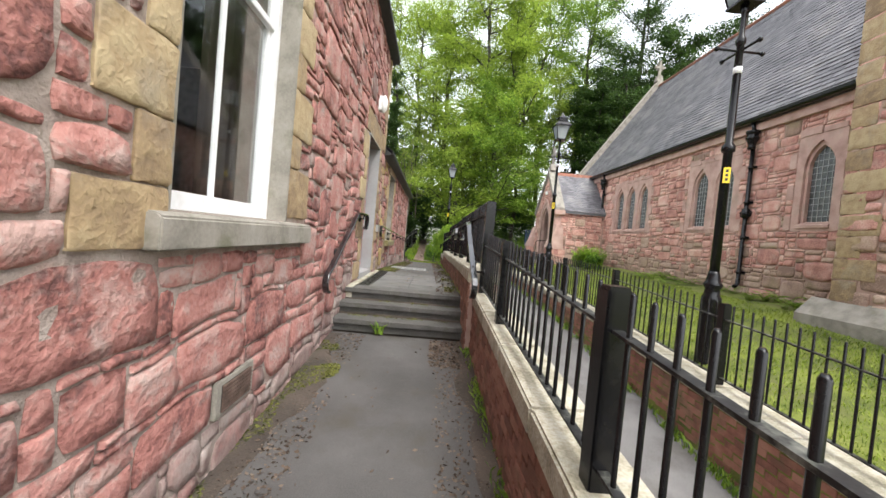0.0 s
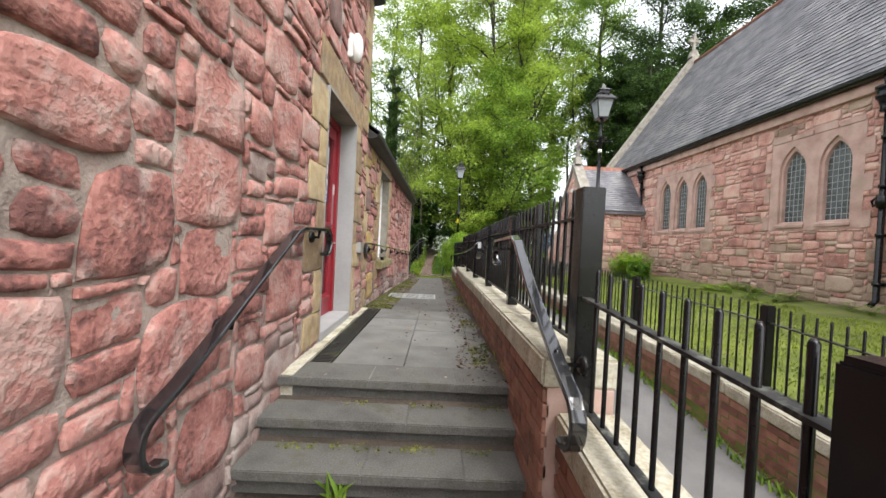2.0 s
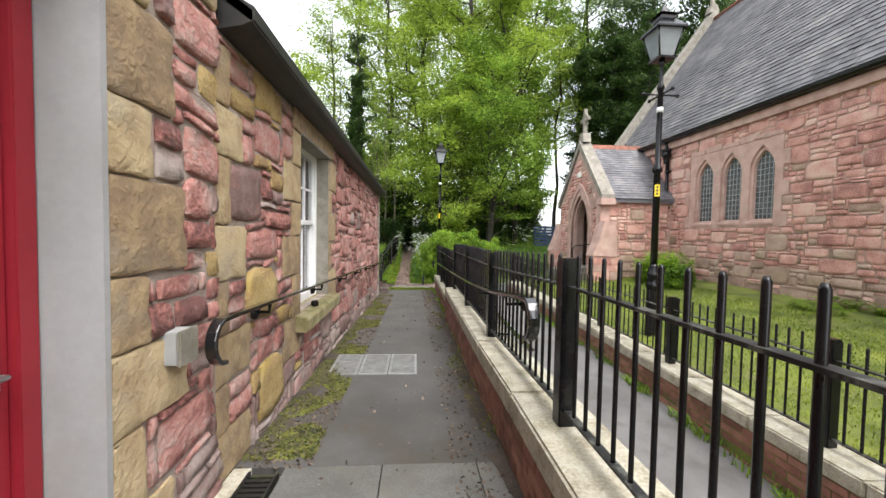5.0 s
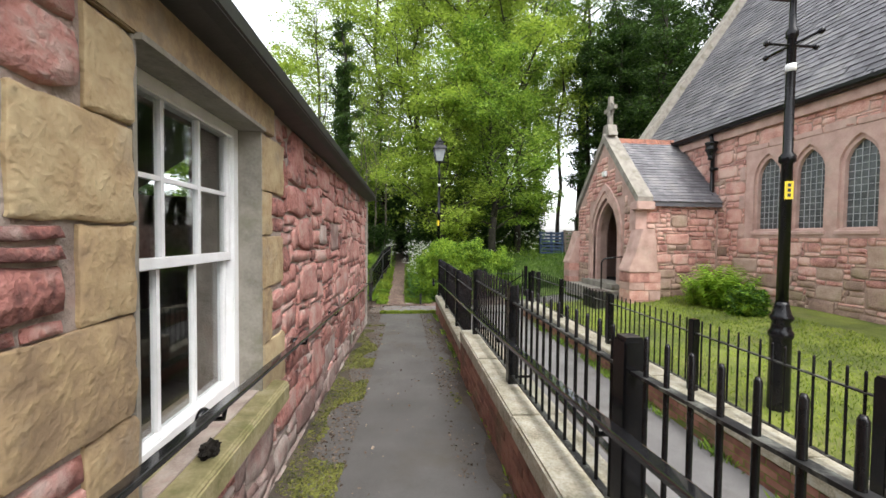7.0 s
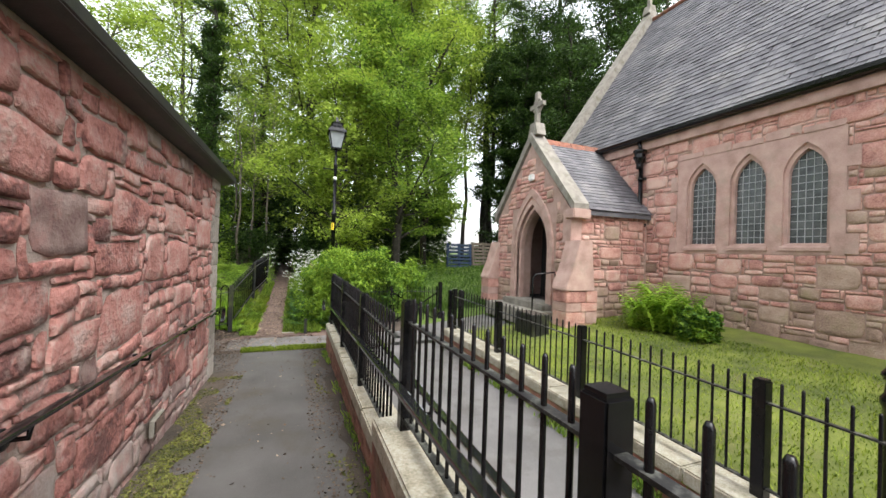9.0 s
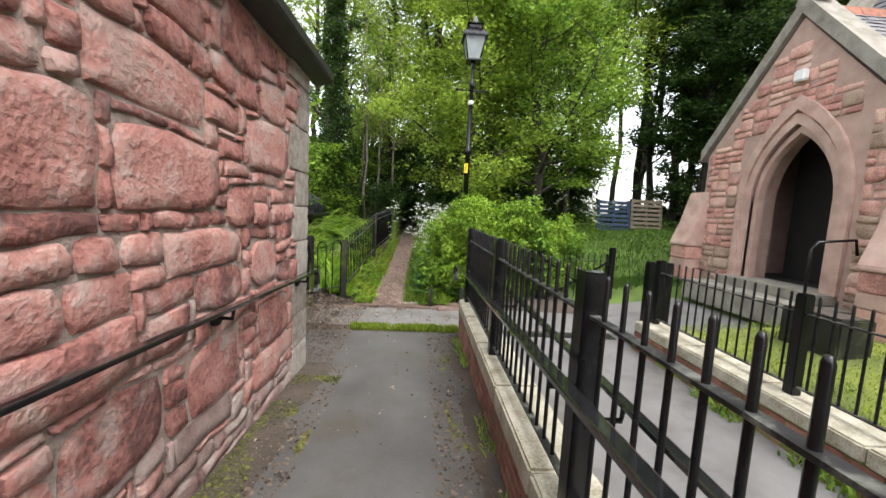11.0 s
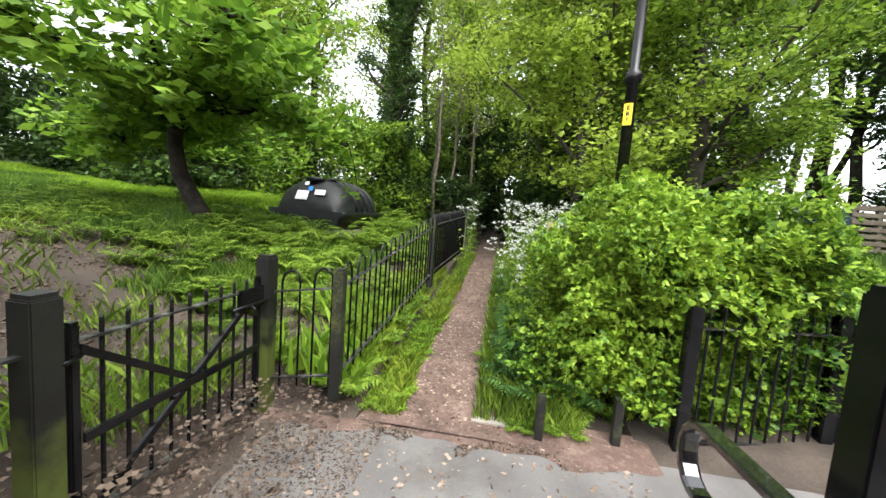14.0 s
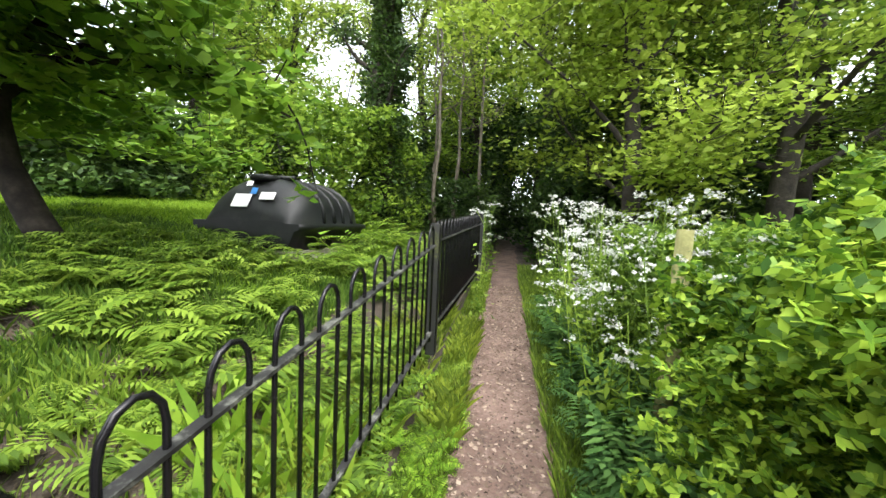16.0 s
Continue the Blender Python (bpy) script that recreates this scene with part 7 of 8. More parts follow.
def bow_railing(p0, p1, z0, z1, label, n, posts=(True, True)):
    """Railing whose bars join in hoops above the top rail."""
    t = thing("bow_top_railing", label, "railing", group="bow-topped garden railings")
    for on, (x, y), z in ((posts[0], p0, z0), (posts[1], p1, z1)):
        if on:
            piece("post", POST_OLD, t, Matrix.Translation((x, y, z - 0.1)) @ Matrix.Diagonal((0.8, 0.8, 1.02, 1)))
    for h in (0.78, 0.1):
        bm = bmesh.new()
        flat_rail(bm, (*p0, z0 + h), (*p1, z1 + h), 0.035, 0.012)
        part("rail", bm, M_RAILTOP, t, "lichened flat rail")
    for k in range(n):
        fa, fb = (k + 0.22) / n, (k + 0.78) / n
        a = Vector((p0[0] + (p1[0] - p0[0]) * fa, p0[1] + (p1[1] - p0[1]) * fa, z0 + (z1 - z0) * fa))
        b = Vector((p0[0] + (p1[0] - p0[0]) * fb, p0[1] + (p1[1] - p0[1]) * fb, z0 + (z1 - z0) * fb))
        c, s = (a + b) / 2, (b - a) / 2
        pts = [a + Vector((0, 0, 0.02)), a + Vector((0, 0, 0.84))]
        pts += [c + s * -math.cos(q) + Vector((0, 0, 0.84 + 0.09 * math.sin(q))) for q in [math.pi * i / 6 for i in range(1, 6)]]
        pts += [b + Vector((0, 0, 0.84)), b + Vector((0, 0, 0.02))]
        bm = bmesh.new()
        tube(bm, pts, 0.009, 6)
        part("hoop", bm, M_BLACK, t)
    return t


BL = "black bow-topped iron railing with lichened rail beside the footpath"
bow_railing((GXL + 0.08, 20.04), (-1.33, 20.06), 0.1, 0.18, BL, 2, posts=(False, False))
bow_railing((-1.33, 20.06), (-1.14, 22.7), 0.18, 0.58, BL, 11)
bow_railing((-1.14, 22.7), (-0.98, 25.6), 0.60, 0.75, BL, 20)

# ---- oil tank ----
tank = thing("oil_tank", "black ribbed plastic heating-oil tank with white labels on the grass", "oil tank")


def tank_shell(y0, y1, cx, z0, half, high):
    bm = bmesh.new()
    prof = []
    for k in range(13):
        a = math.pi * k / 12
        prof.append((cx - half * math.cos(a), z0 + 0.28 + high * math.sin(a) ** 0.8))
    prof = [(cx - half * 0.86, z0 - 0.1), (cx - half * 1.0, z0 + 0.16), (cx - half * 1.1, z0 + 0.19), (cx - half * 1.1, z0 + 0.26)] + prof + [(cx + half * 1.1, z0 + 0.26), (cx + half * 1.1, z0 + 0.19), (cx + half * 1.0, z0 + 0.16), (cx + half * 0.86, z0 - 0.1)]
    n = 25
    rings = []
    for i in range(n):
        f = i / (n - 1)
        end = min(f, 1 - f)
        q = math.sin(min(1.0, end / 0.25) * math.pi / 2)
        rib = 0.965 if (i % 6 in (2, 3) and 0.25 < f < 0.75) else 1.0
        skirt = 0.9 + 0.1 * min(1.0, end / 0.06)
        ring = []
        for x, z in prof:
            if z > z0 + 0.275:
                ring.append(bm.verts.new((cx + (x - cx) * (0.74 + 0.26 * q), y0 + (y1 - y0) * f, z0 + 0.26 + (z - z0 - 0.26) * (0.06 + 0.94 * q) * rib)))
            else:
                ring.append(bm.verts.new((cx + (x - cx) * skirt, y0 + (y1 - y0) * f, z)))
        rings.append(ring)
    m = len(prof)
    for a, b in zip(rings, rings[1:]):
        for k in range(m - 1):
            bm.faces.new((a[k], a[k + 1], b[k + 1], b[k])).smooth = True
        bm.faces.new((a[m - 1], a[0], b[0], b[m - 1]))
    bm.faces.new(rings[0][::-1])
    bm.faces.new(rings[-1])
    bmesh.ops.recalc_face_normals(bm, faces=bm.faces[:])
    return bm


TX, TY0, TY1, TZ = -4.0, 24.3, 26.6, 1.15
part("shell", tank_shell(TY0, TY1, TX, TZ, 0.78, 0.62), M_TANK, tank)
for k in range(4):
    f = 0.29 + 0.14 * k
    yy = TY0 + (TY1 - TY0) * f
    pts = [(TX - 0.79 * math.cos(math.pi * q / 12), yy, TZ + 0.27 + 0.625 * math.sin(math.pi * q / 12) ** 0.8) for q in range(13)]
    bm = bmesh.new()
    tube(bm, pts, 0.035, 8)
    part("rib", bm, M_TANK, tank)
bm = bmesh.new()
lathe(bm, [(0.2, 0), (0.2, 0.06), (0.17, 0.08)], 16, (TX - 0.05, TY0 + 0.5, TZ + 0.85))
part("filler_cap", bm, M_TANK, tank)
TILT_BACK = Matrix.Translation((TX, TY0 + 0.16, TZ + 0.58)) @ Matrix.Rotation(radians(-32), 4, "X")
for xa, xb, za, zb, material, words in ((-0.27, -0.02, -0.15, 0.06, M_PLAST, "torn white paper label"), (0.1, 0.32, -0.02, 0.1, M_PLAST, "white paper label"), (-0.06, 0.03, 0.065, 0.17, M_SIGNBLUE, "blue label"), (-0.17, -0.08, 0.2, 0.28, M_PLAST, "scrap of white paper label")):
    bm = boxed(xa, xb, -0.014, -0.004, za, zb, bevel=0.003)
    bmesh.ops.transform(bm, matrix=TILT_BACK, verts=bm.verts[:])
    part("label_plate", bm, material, tank, words)
bm = bmesh.new()
tube(bm, [(TX - 0.35, TY0 + 0.62, TZ + 0.91), (TX + 0.35, TY0 + 0.62, TZ + 0.91)], 0.03, 8)
part("top_rib", bm, M_TANK, tank)
plinth = tagged(part("tank_plinth", boxed(TX - 0.8, TX + 0.8, TY0 - 0.02, TY1 + 0.02, TZ - 0.5, TZ - 0.1), M_GREYSTONE), "low concrete plinth under the oil tank", "plinth")


def pallet(x, y, z, ang, material, label, tilt=0.1):
    t = thing("pallet", label, "pallet", group="stacked pallets")
    t.matrix_world = Matrix.Translation((x, y, z)) @ Matrix.Rotation(ang, 4, "Z") @ Matrix.Rotation(-tilt, 4, "X") @ Matrix.Diagonal((1.15, 1.0, 1.1, 1.0))
    for k in range(7):
        part("slat", boxed(-0.6, 0.6, -0.012, 0.012, 0.02 + k * 0.165, 0.12 + k * 0.165), material, t)
        part("slat", boxed(-0.6, 0.6, 0.11, 0.134, 0.02 + k * 0.165, 0.12 + k * 0.165), material, t)
    for xx in (-0.55, 0.0, 0.55):
        part("block", boxed(xx - 0.05, xx + 0.05, 0.012, 0.11, 0.0, 1.14), material, t)
    return t


pallet(9.3, 28.6, lawn_z(9.3, 28.6), 0.05, M_PALLET, "weathered wooden pallet leaning upright on the grass")
pallet(7.85, 28.5, lawn_z(7.85, 28.5), 0.0, M_BLUE, "blue wooden pallet leaning upright on the grass")
for x, y, h in ((0.23, 20.22, 0.28), (0.8, 20.3, 0.3)):
    s_ = thing("post_stub", "short weathered wooden stake by the hedge", "stake")
    part("shaft", boxed(x - 0.03, x + 0.03, y - 0.03, y + 0.03, -0.15, h), M_OLD, s_)
st_ = thing("post_stub", "mossy leaning wooden stake among the flowers", "stake")
bm = bmesh.new()
tube(bm, [(0.34, 22.15, 0.0), (0.38, 22.15, 0.8), (0.40, 22.15, 1.55)], 0.05, 9, 0.045)
part("shaft", bm, M_STAKE, st_)
tagged(part("stone_slab", boxed(-0.3, 0.02, 20.25, 20.42, -0.15, -0.035, bevel=0.02), M_GREYSTONE), "flat pale stone set in the path's edge", "stone")
mc = thing("moss_clump", "dark clump of dead moss on the window sill", "moss")
bm = bmesh.new()
bmesh.ops.create_icosphere(bm, subdivisions=3, radius=1.0)
for v in bm.verts:
    v.co = Vector((v.co.x * 0.035, v.co.y * 0.06, v.co.z * 0.03)) * (1 + 0.7 * noise.noise(v.co * 3.0))
    v.co += Vector((XW + 0.02, 10.02, 1.105))
part("clump", bm, M_BARKD, mc)


# ---- garden gate at the hedge, gate posts of the lawn railing ----
flat0 = lambda x, y: -0.06
railing("black iron railing in front of the hedge", ((1.25, 20.35), (2.37, 20.6)), flat0, 1.1, 0.95, posts=(True, True))
gt2 = railing("black iron gate with crossed braces beside the hedge", ((2.45, 20.6), (3.68, 20.6)), flat0, 1.08, 0.95, posts=(True, True), me_post=SLIM, category="gate")
gt2.name = "hedge_gate"
for p, q in (((2.47, 20.585, 0.85), (3.66, 20.585, 0.1)), ((2.47, 20.585, 0.1), (3.66, 20.585, 0.85))):
    bm = bmesh.new()
    flat_rail(bm, p, q, 0.02, 0.04)
    part("brace", bm, M_BLACK, gt2)
for x, y in ((3.78, 20.6), (3.2, 18.42), (3.42, 18.36)):
    gp = thing("gate_post", "square black iron gate post", "post", group="lawn gate posts")
    piece("shaft", POST, gp, Matrix.Translation((x, y, -0.1)) @ Matrix.Diagonal((1.1, 1.1, 1.25, 1)))
pl = thing("planter", "dark square plant trough by the porch", "planter")
part("trough", boxed(4.35, 4.75, 16.95, 17.6, 0.33, 0.8, bevel=0.015), M_OLD, pl)
part("soil", boxed(4.39, 4.71, 16.99, 17.56, 0.78, 0.805), M_SOIL, pl)
md = thing("path_drain", "dark mesh drain across the lower path", "drain", kind="structure")
for k in range(9):
    part("drain_bar", boxed(1.02, 2.95, 18.66 + k * 0.022, 18.672 + k * 0.022, -0.09, -0.048), M_OLD, md)


# ---- grasses, ferns, flowers ----
def blades(name, pts, height, width, material, seed, label, lean=0.45):
    """Upright bent blades at every point: two triangles each, as one sheet of grass."""
    rng = np.random.default_rng(seed)
    p = np.asarray(pts)
    n = len(p)
    a = rng.uniform(0, 2 * math.pi, n)
    side = np.stack([np.cos(a), np.sin(a), np.zeros(n)], 1)
    out = np.stack([-np.sin(a), np.cos(a), np.zeros(n)], 1)
    h = height * rng.uniform(0.45, 1.25, (n, 1))
    ln = lean * rng.uniform(0.1, 1.2, (n, 1))
    up = np.array([0, 0, 1.0])
    w = width * rng.uniform(0.6, 1.3, (n, 1))
    mid = p + up * h * 0.6 + out * h * ln * 0.35
    tip = p + up * h + out * h * ln
    v = np.stack([p - side * w * 0.5, p + side * w * 0.5, mid + side * w * 0.4, tip], axis=1)
    ob = new(name, quads_mesh(name, v, material))
    return tagged(ob, label, "grass", kind="stuff")


def scatter(n, x0, x1, y0, y1, level, seed, keep=None, patch=0.0, scale=1.0):
    rng = np.random.default_rng(seed)
    out = []
    while len(out) < n:
        x, y = rng.uniform(x0, x1), rng.uniform(y0, y1)
        if keep and not keep(x, y):
            continue
        if patch and noise.noise((x * scale + seed, y * scale, 3.0)) < patch * 2 - 1 + rng.normal() * 0.15:
            continue
        out.append((x, y, level(x, y)))
    return out


up_z = lambda x, y: interp(y, UPPER)
blades("lawn_grass", scatter(70000, 3.4, 8.0, -1.0, 18.2, lawn_z, 1, keep=lambda x, y: x < 7.2 + 0.5 * noise.noise((y, 1, 0)) or y > 19), 0.04, 0.010, M_GRASSB, 1, "short mossy church lawn grass", lean=0.9)
# Rough and garden grass get the green with tree shade painted in.
blades("rough_grass", scatter(50000, 3.0, 14.0, 20.45, 31.0, lawn_z, 2), 0.11, 0.014, M_SHADEGRASS, 2, "rough grass below the trees")
blades("rough_grass", scatter(6000, 3.05, 5.6, 20.5, 21.2, ground_z, 109), 0.1, 0.012, M_SHADEGRASS, 109, "rough grass beside the forecourt")
blades("garden_grass", scatter(60000, -12.0, -2.2, 20.3, 25.0, bank_z, 3, keep=lambda x, y: 21.3 < y + 1.6 * noise.noise((x * 0.7, y * 0.7, 2.0)) + 0.9 * noise.noise((x * 3, y * 3, 7.0)) < 24.0 and not (-5.0 < x < -3.1 and 24.2 < y < 26.7)), 0.13, 0.012, M_SHADEGRASS, 3, "long garden grass on the bank")
blades("garden_lawn", scatter(90000, -14.0, -2.6, 22.8, 28.5, bank_z, 103, keep=lambda x, y: not (-5.0 < x < -3.1 and 24.2 < y < 26.7)), 0.10, 0.014, M_LAWNB, 103, "bright short grass of the garden lawn", lean=0.7)
blades("crossing_grass", scatter(5000, -0.95, 0.6, 18.66, 18.88, up_z, 4, patch=0.3, scale=4.0), 0.07, 0.008, M_GRASSB, 4, "strip of grass across the path's end")
tagged(part("crossing_soil", boxed(-1.19, 0.95, 18.62, 18.9, -0.2, -0.05), M_SOIL), "strip of soil across the path's end", "soil", kind="structure")
blades("verge_grass", scatter(11000, -1.2, -0.85, 20.2, 29.0, up_z, 5, patch=0.5, scale=1.5), 0.11, 0.008, M_GRASS, 5, "grassy verge beside the dirt path")
blades("verge_grass", scatter(24000, -0.26, 0.55, 20.3, 29.0, up_z, 6, patch=0.3, scale=1.3), 0.16, 0.008, M_GRASS, 6, "grassy verge beside the dirt path")
blades("kerb_weed", scatter(1500, 0.5, 0.6, 0.0, 18.4, up_z, 7, keep=lambda x, y: not 4.7 < y < 5.4, patch=0.55, scale=2.2), 0.07, 0.014, M_FERN, 7, "weeds along the foot of the dwarf wall", lean=0.9)
blades("kerb_weed", scatter(1800, 0.97, 1.1, 0.0, 17.0, lambda x, y: interp(y, LOWER), 8, patch=0.5, scale=2.0), 0.1, 0.02, M_FERN, 8, "weeds along the lower path", lean=0.9)
blades("kerb_weed", scatter(1800, 2.85, 2.99, 1.0, 17.0, lambda x, y: interp(y, LOWER), 9, patch=0.5, scale=2.0), 0.09, 0.02, M_FERN, 9, "weeds along the lower path", lean=0.9)
blades("step_weed", scatter(22, -0.6, -0.5, 4.70, 4.78, lambda x, y: 0.0, 10), 0.15, 0.02, M_FERN, 10, "small bright weed growing by the bottom step", lean=0.9)


def flakes(name, pts, size, material, seed, label, category="litter", lift=0.006, flat=0.12):
    rng = np.random.default_rng(seed)
    p = np.asarray(pts) + np.array([0, 0, lift])
    ob = new(name, quads_mesh(name, leaf_quads(p, size, rng, flat=flat, aspect=0.7, jitter=0.5), material))
    return tagged(ob, label, category, kind="stuff")


off_steps = lambda x, y: not 4.72 < y < 5.37
flakes("leaf_litter", scatter(6500, -1.13, -0.70, 0.2, 17.3, up_z, 20, keep=lambda x, y: not 4.7 < y < 8.3, patch=0.35), 0.023, M_DEAD, 20, "dead leaf litter along the wall foot")
flakes("leaf_litter", scatter(6500, 0.15, 0.58, 0.2, 18.6, up_z, 21, keep=off_steps, patch=0.42), 0.022, M_DEAD, 21, "dead leaf litter along the dwarf wall")
flakes("leaf_litter", scatter(1200, 0.1, 0.58, 3.9, 4.74, up_z, 22), 0.03, M_DEAD, 22, "drift of dead leaves at the foot of the steps")
flakes("leaf_litter", scatter(500, -1.1, 0.55, 0.2, 18.6, up_z, 23, keep=off_steps), 0.022, M_DEAD, 23, "scattered dead leaves on the path")
flakes("leaf_litter", scatter(3000, -1.3, 0.4, 19.85, 20.3, lambda x, y: up_z(x, y) + 0.003, 108, keep=lambda x, y: y + 0.25 * noise.noise((x * 3, y * 3, 1.0)) > 20.0), 0.02, M_DEAD, 108, "earth and leaf crumbs where the dirt path begins")
flakes("leaf_litter", scatter(15000, -1.95, -0.9, 17.4, 20.3, lambda x, y: up_z(x, y) - 0.005, 24, patch=0.2), 0.018, M_DEAD, 24, "dead leaf litter round the gate")
flakes("leaf_litter", scatter(11000, -1.05, -0.05, 20.15, 27.0, lambda x, y: up_z(x, y) + 0.02, 25), 0.017, M_DEAD, 25, "dead leaves on the dirt path")
flakes("leaf_litter", scatter(30000, -6.5, -1.2, 18.0, 23.0, bank_z, 26), 0.03, M_DEAD, 26, "dead leaf litter under the ferns")
M_CHIP = mat("pale_leaf_chip", [(0.12, 0.085, 0.06), (0.21, 0.155, 0.115), (0.30, 0.235, 0.18)], rough=0.9, scale=3.0, bump=0.0, rand="island", spread=0.9)
flakes("leaf_litter", scatter(2600, -1.0, -0.12, 20.2, 27.0, lambda x, y: up_z(x, y) + 0.022, 125), 0.026, M_CHIP, 125, "pale dead leaf chips on the dirt path")
flakes("leaf_litter", scatter(260, -1.1, 0.55, 5.4, 18.6, up_z, 126), 0.03, M_CHIP, 126, "pale dead leaves strewn over landing and ramp", lift=0.01)
flakes("leaf_litter", scatter(900, -1.9, 0.9, 18.95, 20.2, up_z, 127), 0.026, M_CHIP, 127, "pale dead leaves on the crossing", lift=0.008)
flakes("moss", scatter(22000, -1.14, -0.72, 0.3, 17.0, up_z, 27, keep=lambda x, y: not 4.7 < y < 8.4 and noise.noise((x * 3, y * 1.6, 8.0)) > (0.1 if y < 8 else -0.08) + (x + 1.0) * 0.5), 0.026, M_MOSS, 27, "yellow-green moss along the wall foot", "moss", flat=0.5)
flakes("moss", scatter(1500, 0.28, 0.58, 5.4, 18.0, up_z, 28, keep=lambda x, y: noise.noise((x * 3, y * 1.4, 4.0)) > 0.18), 0.03, M_MOSS, 28, "yellow-green moss beside the dwarf wall", "moss", flat=0.5)


def ferns(name, places, size, seed, label, material, upright=1.0, droop=0.65):
    """Arching fronds with paired leaflets, thick on the ground."""
    rng = np.random.default_rng(seed)
    qs = []
    for (x, y, z) in places:
        nf = rng.integers(5, 9)
        for k in range(nf):
            a = 2 * math.pi * k / nf + rng.uniform(-0.4, 0.4)
            ln = size * rng.uniform(0.6, 1.2)
            d = np.array([math.cos(a), math.sin(a), 0])
            s = np.array([-d[1], d[0], 0])
            rise = rng.uniform(0.9, 1.6)
            prev = None
            for i in range(12):
                f = (i + 1) / 12
                c = np.array([x, y, z]) + d * ln * upright * (0.25 * f + 0.5 * f * f) + np.array([0, 0, ln * (rise * f - droop * rise * f * f)])
                w = ln * 0.26 * math.sin(math.pi * (0.12 + 0.88 * f)) + 0.01
                for sg in (-1, 1):
                    tip = c + s * sg * w + d * w * 0.35 - np.array([0, 0, w * 0.25])
                    qs.append([c, c + s * sg * w * 0.45 + d * ln * 0.05, tip, c + s * sg * w * 0.5 - d * ln * 0.02])
    ob = new(name, quads_mesh(name, np.array(qs), material))
    return tagged(ob, label, "fern", kind="stuff")


ferns("ferns", scatter(75, -4.5, -1.35, 21.6, 27.0, bank_z, 30, keep=lambda x, y: x < -1.5 and not (-4.9 < x < -3.1 and y > 24.1), patch=0.5, scale=0.8), 0.45, 30, "bright green ferns on the garden bank", M_FERN)
ferns("ferns", scatter(50, -3.4, -1.4, 24.0, 28.5, bank_z, 31), 0.6, 31, "bright green ferns beside the oil tank", M_FERN)
ferns("ferns", scatter(36, -1.75, -1.2, 20.2, 23.0, bank_z, 32), 0.32, 32, "ferns growing through the bow-topped railing", M_FERN)
ferns("ferns", scatter(22, 6.5, 7.35, 15.8, 16.7, lawn_z, 33), 0.9, 33, "tall bright green fern clump by the church wall", M_FERNB, upright=0.5, droop=0.35)
ferns("weeds", scatter(36, 7.1, 7.9, 5.0, 13.0, lawn_z, 34, patch=0.4), 0.32, 34, "green weeds along the church wall", M_LEAF)
blades("fence_weed", scatter(4500, -1.7, -0.85, 20.2, 24.5, lambda x, y: max(up_z(x, y), bank_z(x, y) if x < -1.15 else -9), 104, patch=0.55, scale=1.6), 0.17, 0.012, M_GRASSB, 104, "thick green weeds at the railing's foot", lean=0.8)
ferns("ferns", scatter(170, -8.0, -1.9, 20.5, 23.4, bank_z, 105, patch=0.4, scale=0.9), 0.3, 105, "low ferns at the lower edge of the garden", M_FERN)
ferns("weeds", scatter(160, -1.55, -0.85, 20.2, 22.6, lambda x, y: max(up_z(x, y), bank_z(x, y) if x < -1.15 else -9), 106), 0.15, 106, "leafy green weeds at the railing's foot", M_FERNB)
flakes("moss", scatter(500, -1.1, 0.55, 4.78, 5.36, lambda x, y: 0.155 * (1 + int((y - 4.77) / 0.29)) if y < 5.35 else 0.465, 107, keep=lambda x, y: ((y - 4.77) % 0.29) > 0.2 and noise.noise((x * 3, y * 2, 1.0)) > 0.0), 0.018, M_MOSS, 107, "moss at the back of the treads", "moss", flat=0.4)
blades("broad_weed", scatter(260, -2.1, -1.25, 20.15, 21.6, lambda x, y: max(up_z(x, y), bank_z(x, y) if x < -1.15 else -9), 144, patch=0.45, scale=1.7), 0.3, 0.05, M_FERNB, 144, "broad strap-leaved weeds behind the railing", lean=0.7)
blades("bank_weed", scatter(2200, -8.0, -2.0, 19.6, 22.0, bank_z, 145, patch=0.35, scale=1.3), 0.14, 0.012, M_GRASS, 145, "thin grass and weeds on the bare bank", lean=0.9)
blades("gate_weed", scatter(2500, -3.2, -1.95, 17.6, 21.5, bank_z, 44, patch=0.6), 0.12, 0.014, M_FERN, 44, "thin weeds on the soil behind the gate", lean=0.8)
ferns("weeds", scatter(60, -3.0, -1.4, 20.2, 22.4, bank_z, 45), 0.22, 45, "small leafy weeds behind the railing", M_FERN)
ferns("weeds", scatter(70, -1.3, -0.9, 20.2, 24.0, up_z, 46), 0.16, 46, "small leafy weeds on the verge", M_FERN)
ferns("weeds", scatter(70, 0.0, 0.6, 20.25, 21.0, up_z, 47), 0.13, 47, "small leafy weeds at the hedge foot", M_LEAF)
ferns("weeds", scatter(170, -0.05, 0.75, 20.7, 26.0, up_z, 35), 0.36, 35, "feathery dark green weeds between the path and the hedge", M_HERB)
ferns("weeds", scatter(90, 0.0, 0.6, 20.9, 24.0, up_z, 135), 0.5, 135, "tall feathery weeds beside the hedge", M_HERB, upright=0.5, droop=0.4)


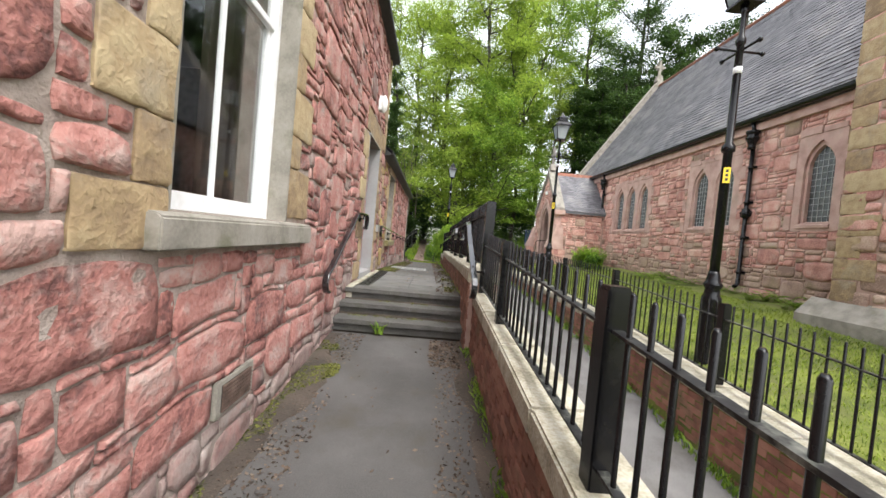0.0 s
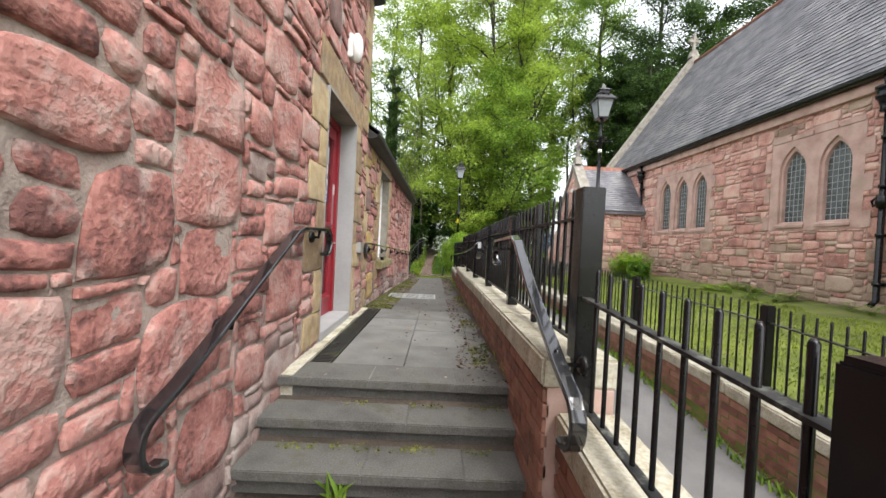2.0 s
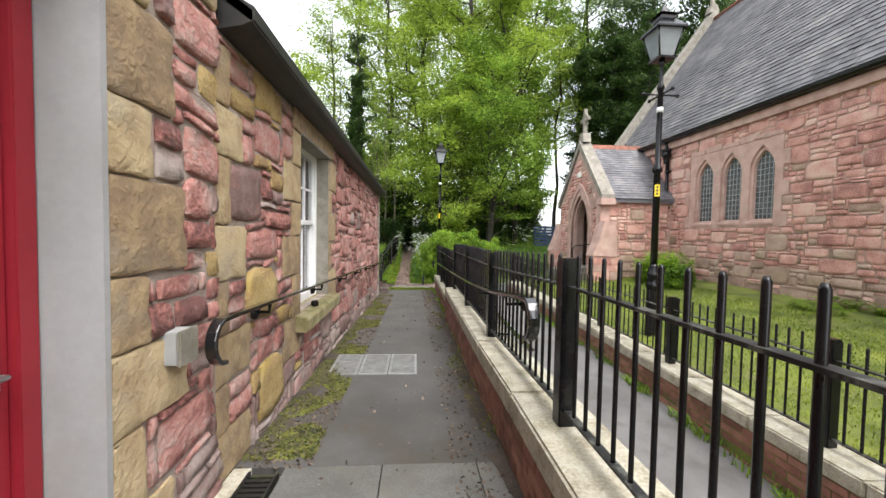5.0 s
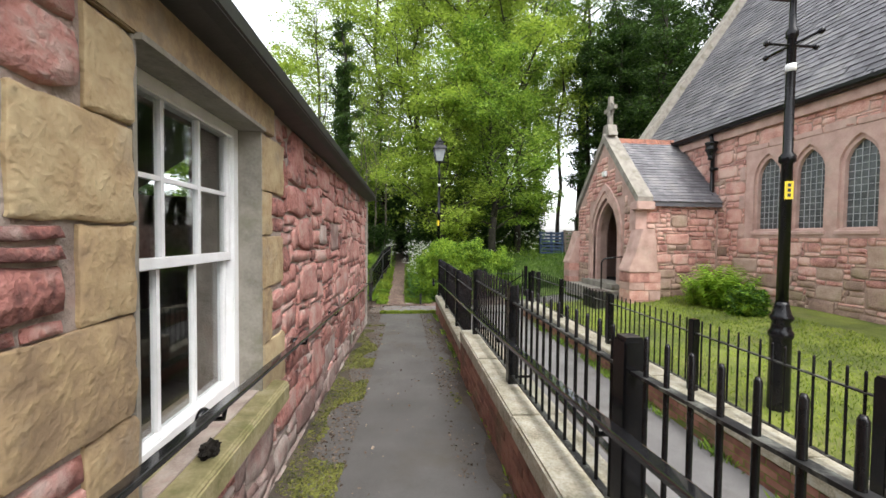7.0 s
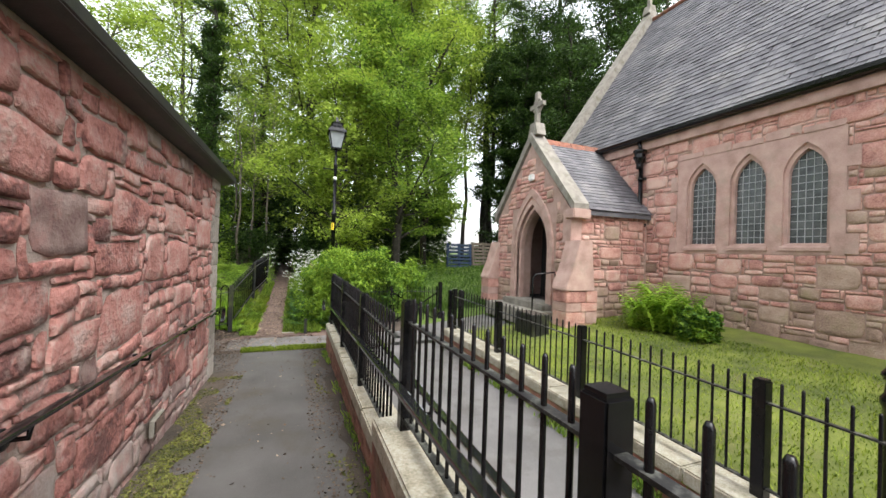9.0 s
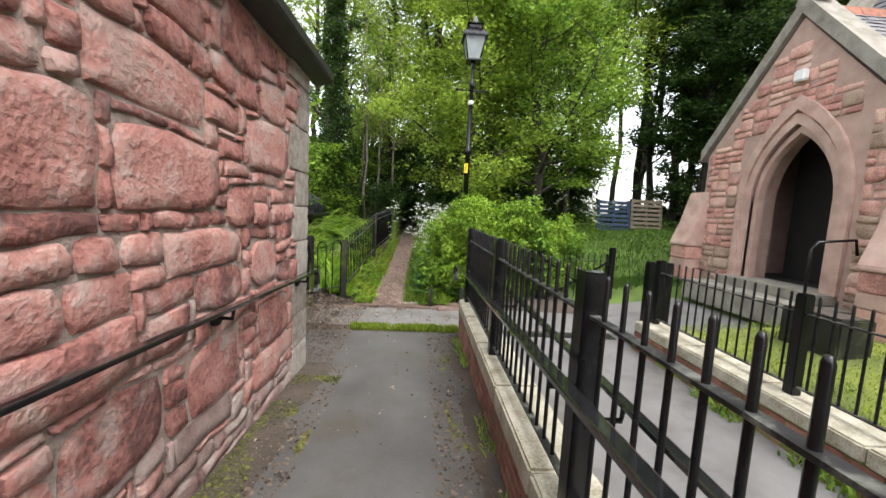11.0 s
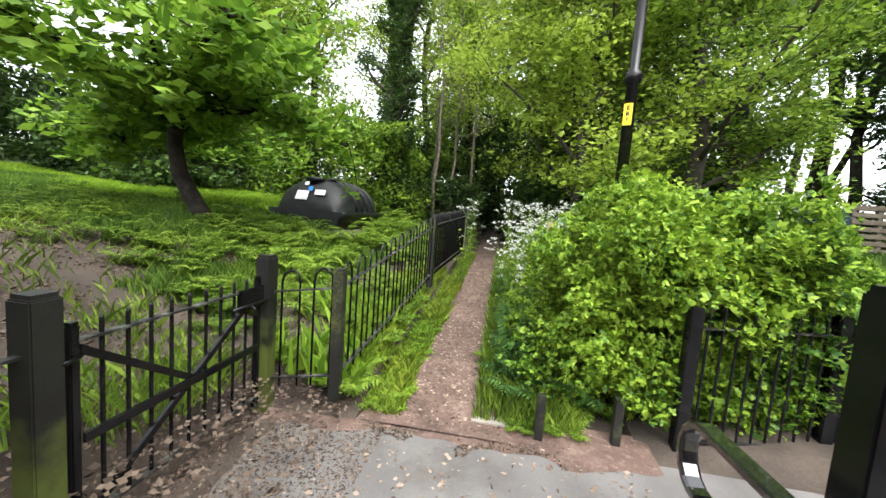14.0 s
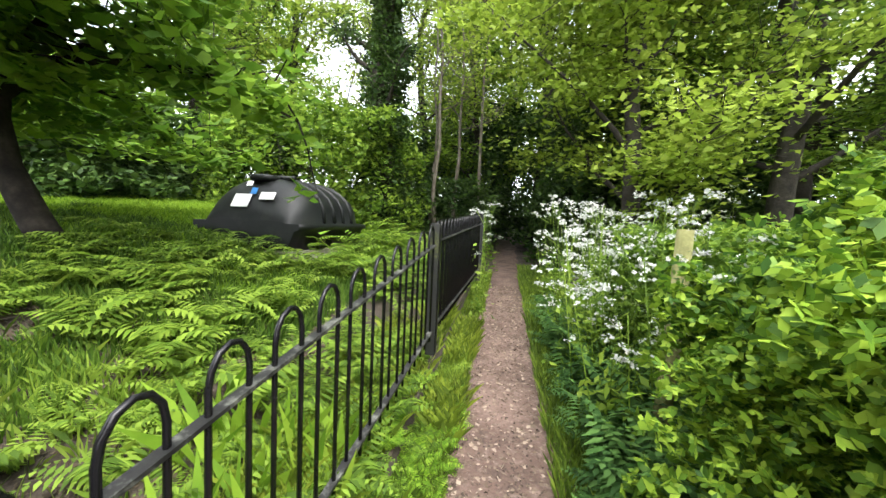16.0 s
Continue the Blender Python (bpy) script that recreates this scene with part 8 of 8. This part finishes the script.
def cow_parsley(name, places, seed, label):
    rng = np.random.default_rng(seed)
    t = tagged(new(name), label, "flower", kind="stuff")
    bm = bmesh.new()
    fl, lf = [], []
    for (x, y, z) in places:
        h = rng.uniform(0.65, 1.65)
        top = np.array([x + rng.normal() * 0.12, y + rng.normal() * 0.12, z + h])
        tube(bm, [(x, y, z), ((x + top[0]) / 2, (y + top[1]) / 2, z + h * 0.5), tuple(top)], 0.006, 4, 0.003)
        for b in range(rng.integers(3, 6)):
            o = top + np.array([rng.normal() * 0.12, rng.normal() * 0.12, rng.uniform(-0.12, 0.08)])
            tube(bm, [tuple(top - np.array([0, 0, 0.22])), tuple(o)], 0.003, 3, 0.002)
            for u in range(rng.integers(3, 7)):
                ctr = o + np.array([rng.normal() * 0.034, rng.normal() * 0.034, rng.normal() * 0.012])
                fl.append(ctr[None, :] + rng.normal(size=(6, 3)) * np.array([0.011, 0.011, 0.007]))
        for b in range(14):
            lf.append(np.array([x, y, z + h * rng.uniform(0.05, 0.6)]) + rng.normal(size=(4, 3)) * 0.09)
    st = new("stems", mesh_of("stems", bm, M_FERN))
    st.parent = t
    rng2 = np.random.default_rng(seed + 1)
    ob = new("umbels", quads_mesh("umbels", leaf_quads(np.concatenate(fl), 0.02, rng2, flat=0.6, aspect=0.9), M_FLOWER))
    ob.parent = t
    ob = new("leaflets", quads_mesh("leaflets", leaf_quads(np.concatenate(lf), 0.07, rng2, flat=0.5, aspect=0.4), M_LEAF))
    ob.parent = t
    return t


cow_parsley("cow_parsley", scatter(95, -0.02, 0.95, 21.9, 26.0, up_z, 40), 40, "tall cow parsley with white umbels beside the dirt path")
cow_parsley("cow_parsley", scatter(10, -1.1, -0.9, 24.5, 28.0, up_z, 41), 41, "cow parsley with white umbels by the railing")
cow_parsley("cow_parsley", scatter(25, 2.5, 7.5, 25.5, 29.0, lawn_z, 42), 42, "white flowering weeds below the trees")
bd = thing("burdock", "broad-leaved weed at the foot of the hedge", "weed")
r_ = random.Random(3)
for k in range(8):
    a = k * 0.8
    bm = bmesh.new()
    c = Vector((-0.08, 21.22, 0.06))
    d = Vector((math.cos(a), math.sin(a), 0))
    s = Vector((-d.y, d.x, 0))
    L = r_.uniform(0.2, 0.32)
    rows_ = [[bm.verts.new(c + d * L * f + s * sg * w * L + Vector((0, 0, L * (0.8 * f - 0.5 * f * f) + abs(sg) * 0.02))) for sg in (-1, 0, 1)] for f, w in ((0.15, 0.06), (0.45, 0.3), (0.75, 0.28), (1.0, 0.03))]
    for p, q in zip(rows_, rows_[1:]):
        for i in range(2):
            bm.faces.new((p[i], p[i + 1], q[i + 1], q[i]))
    part("leaf", bm, M_FERN, bd, smooth=True)
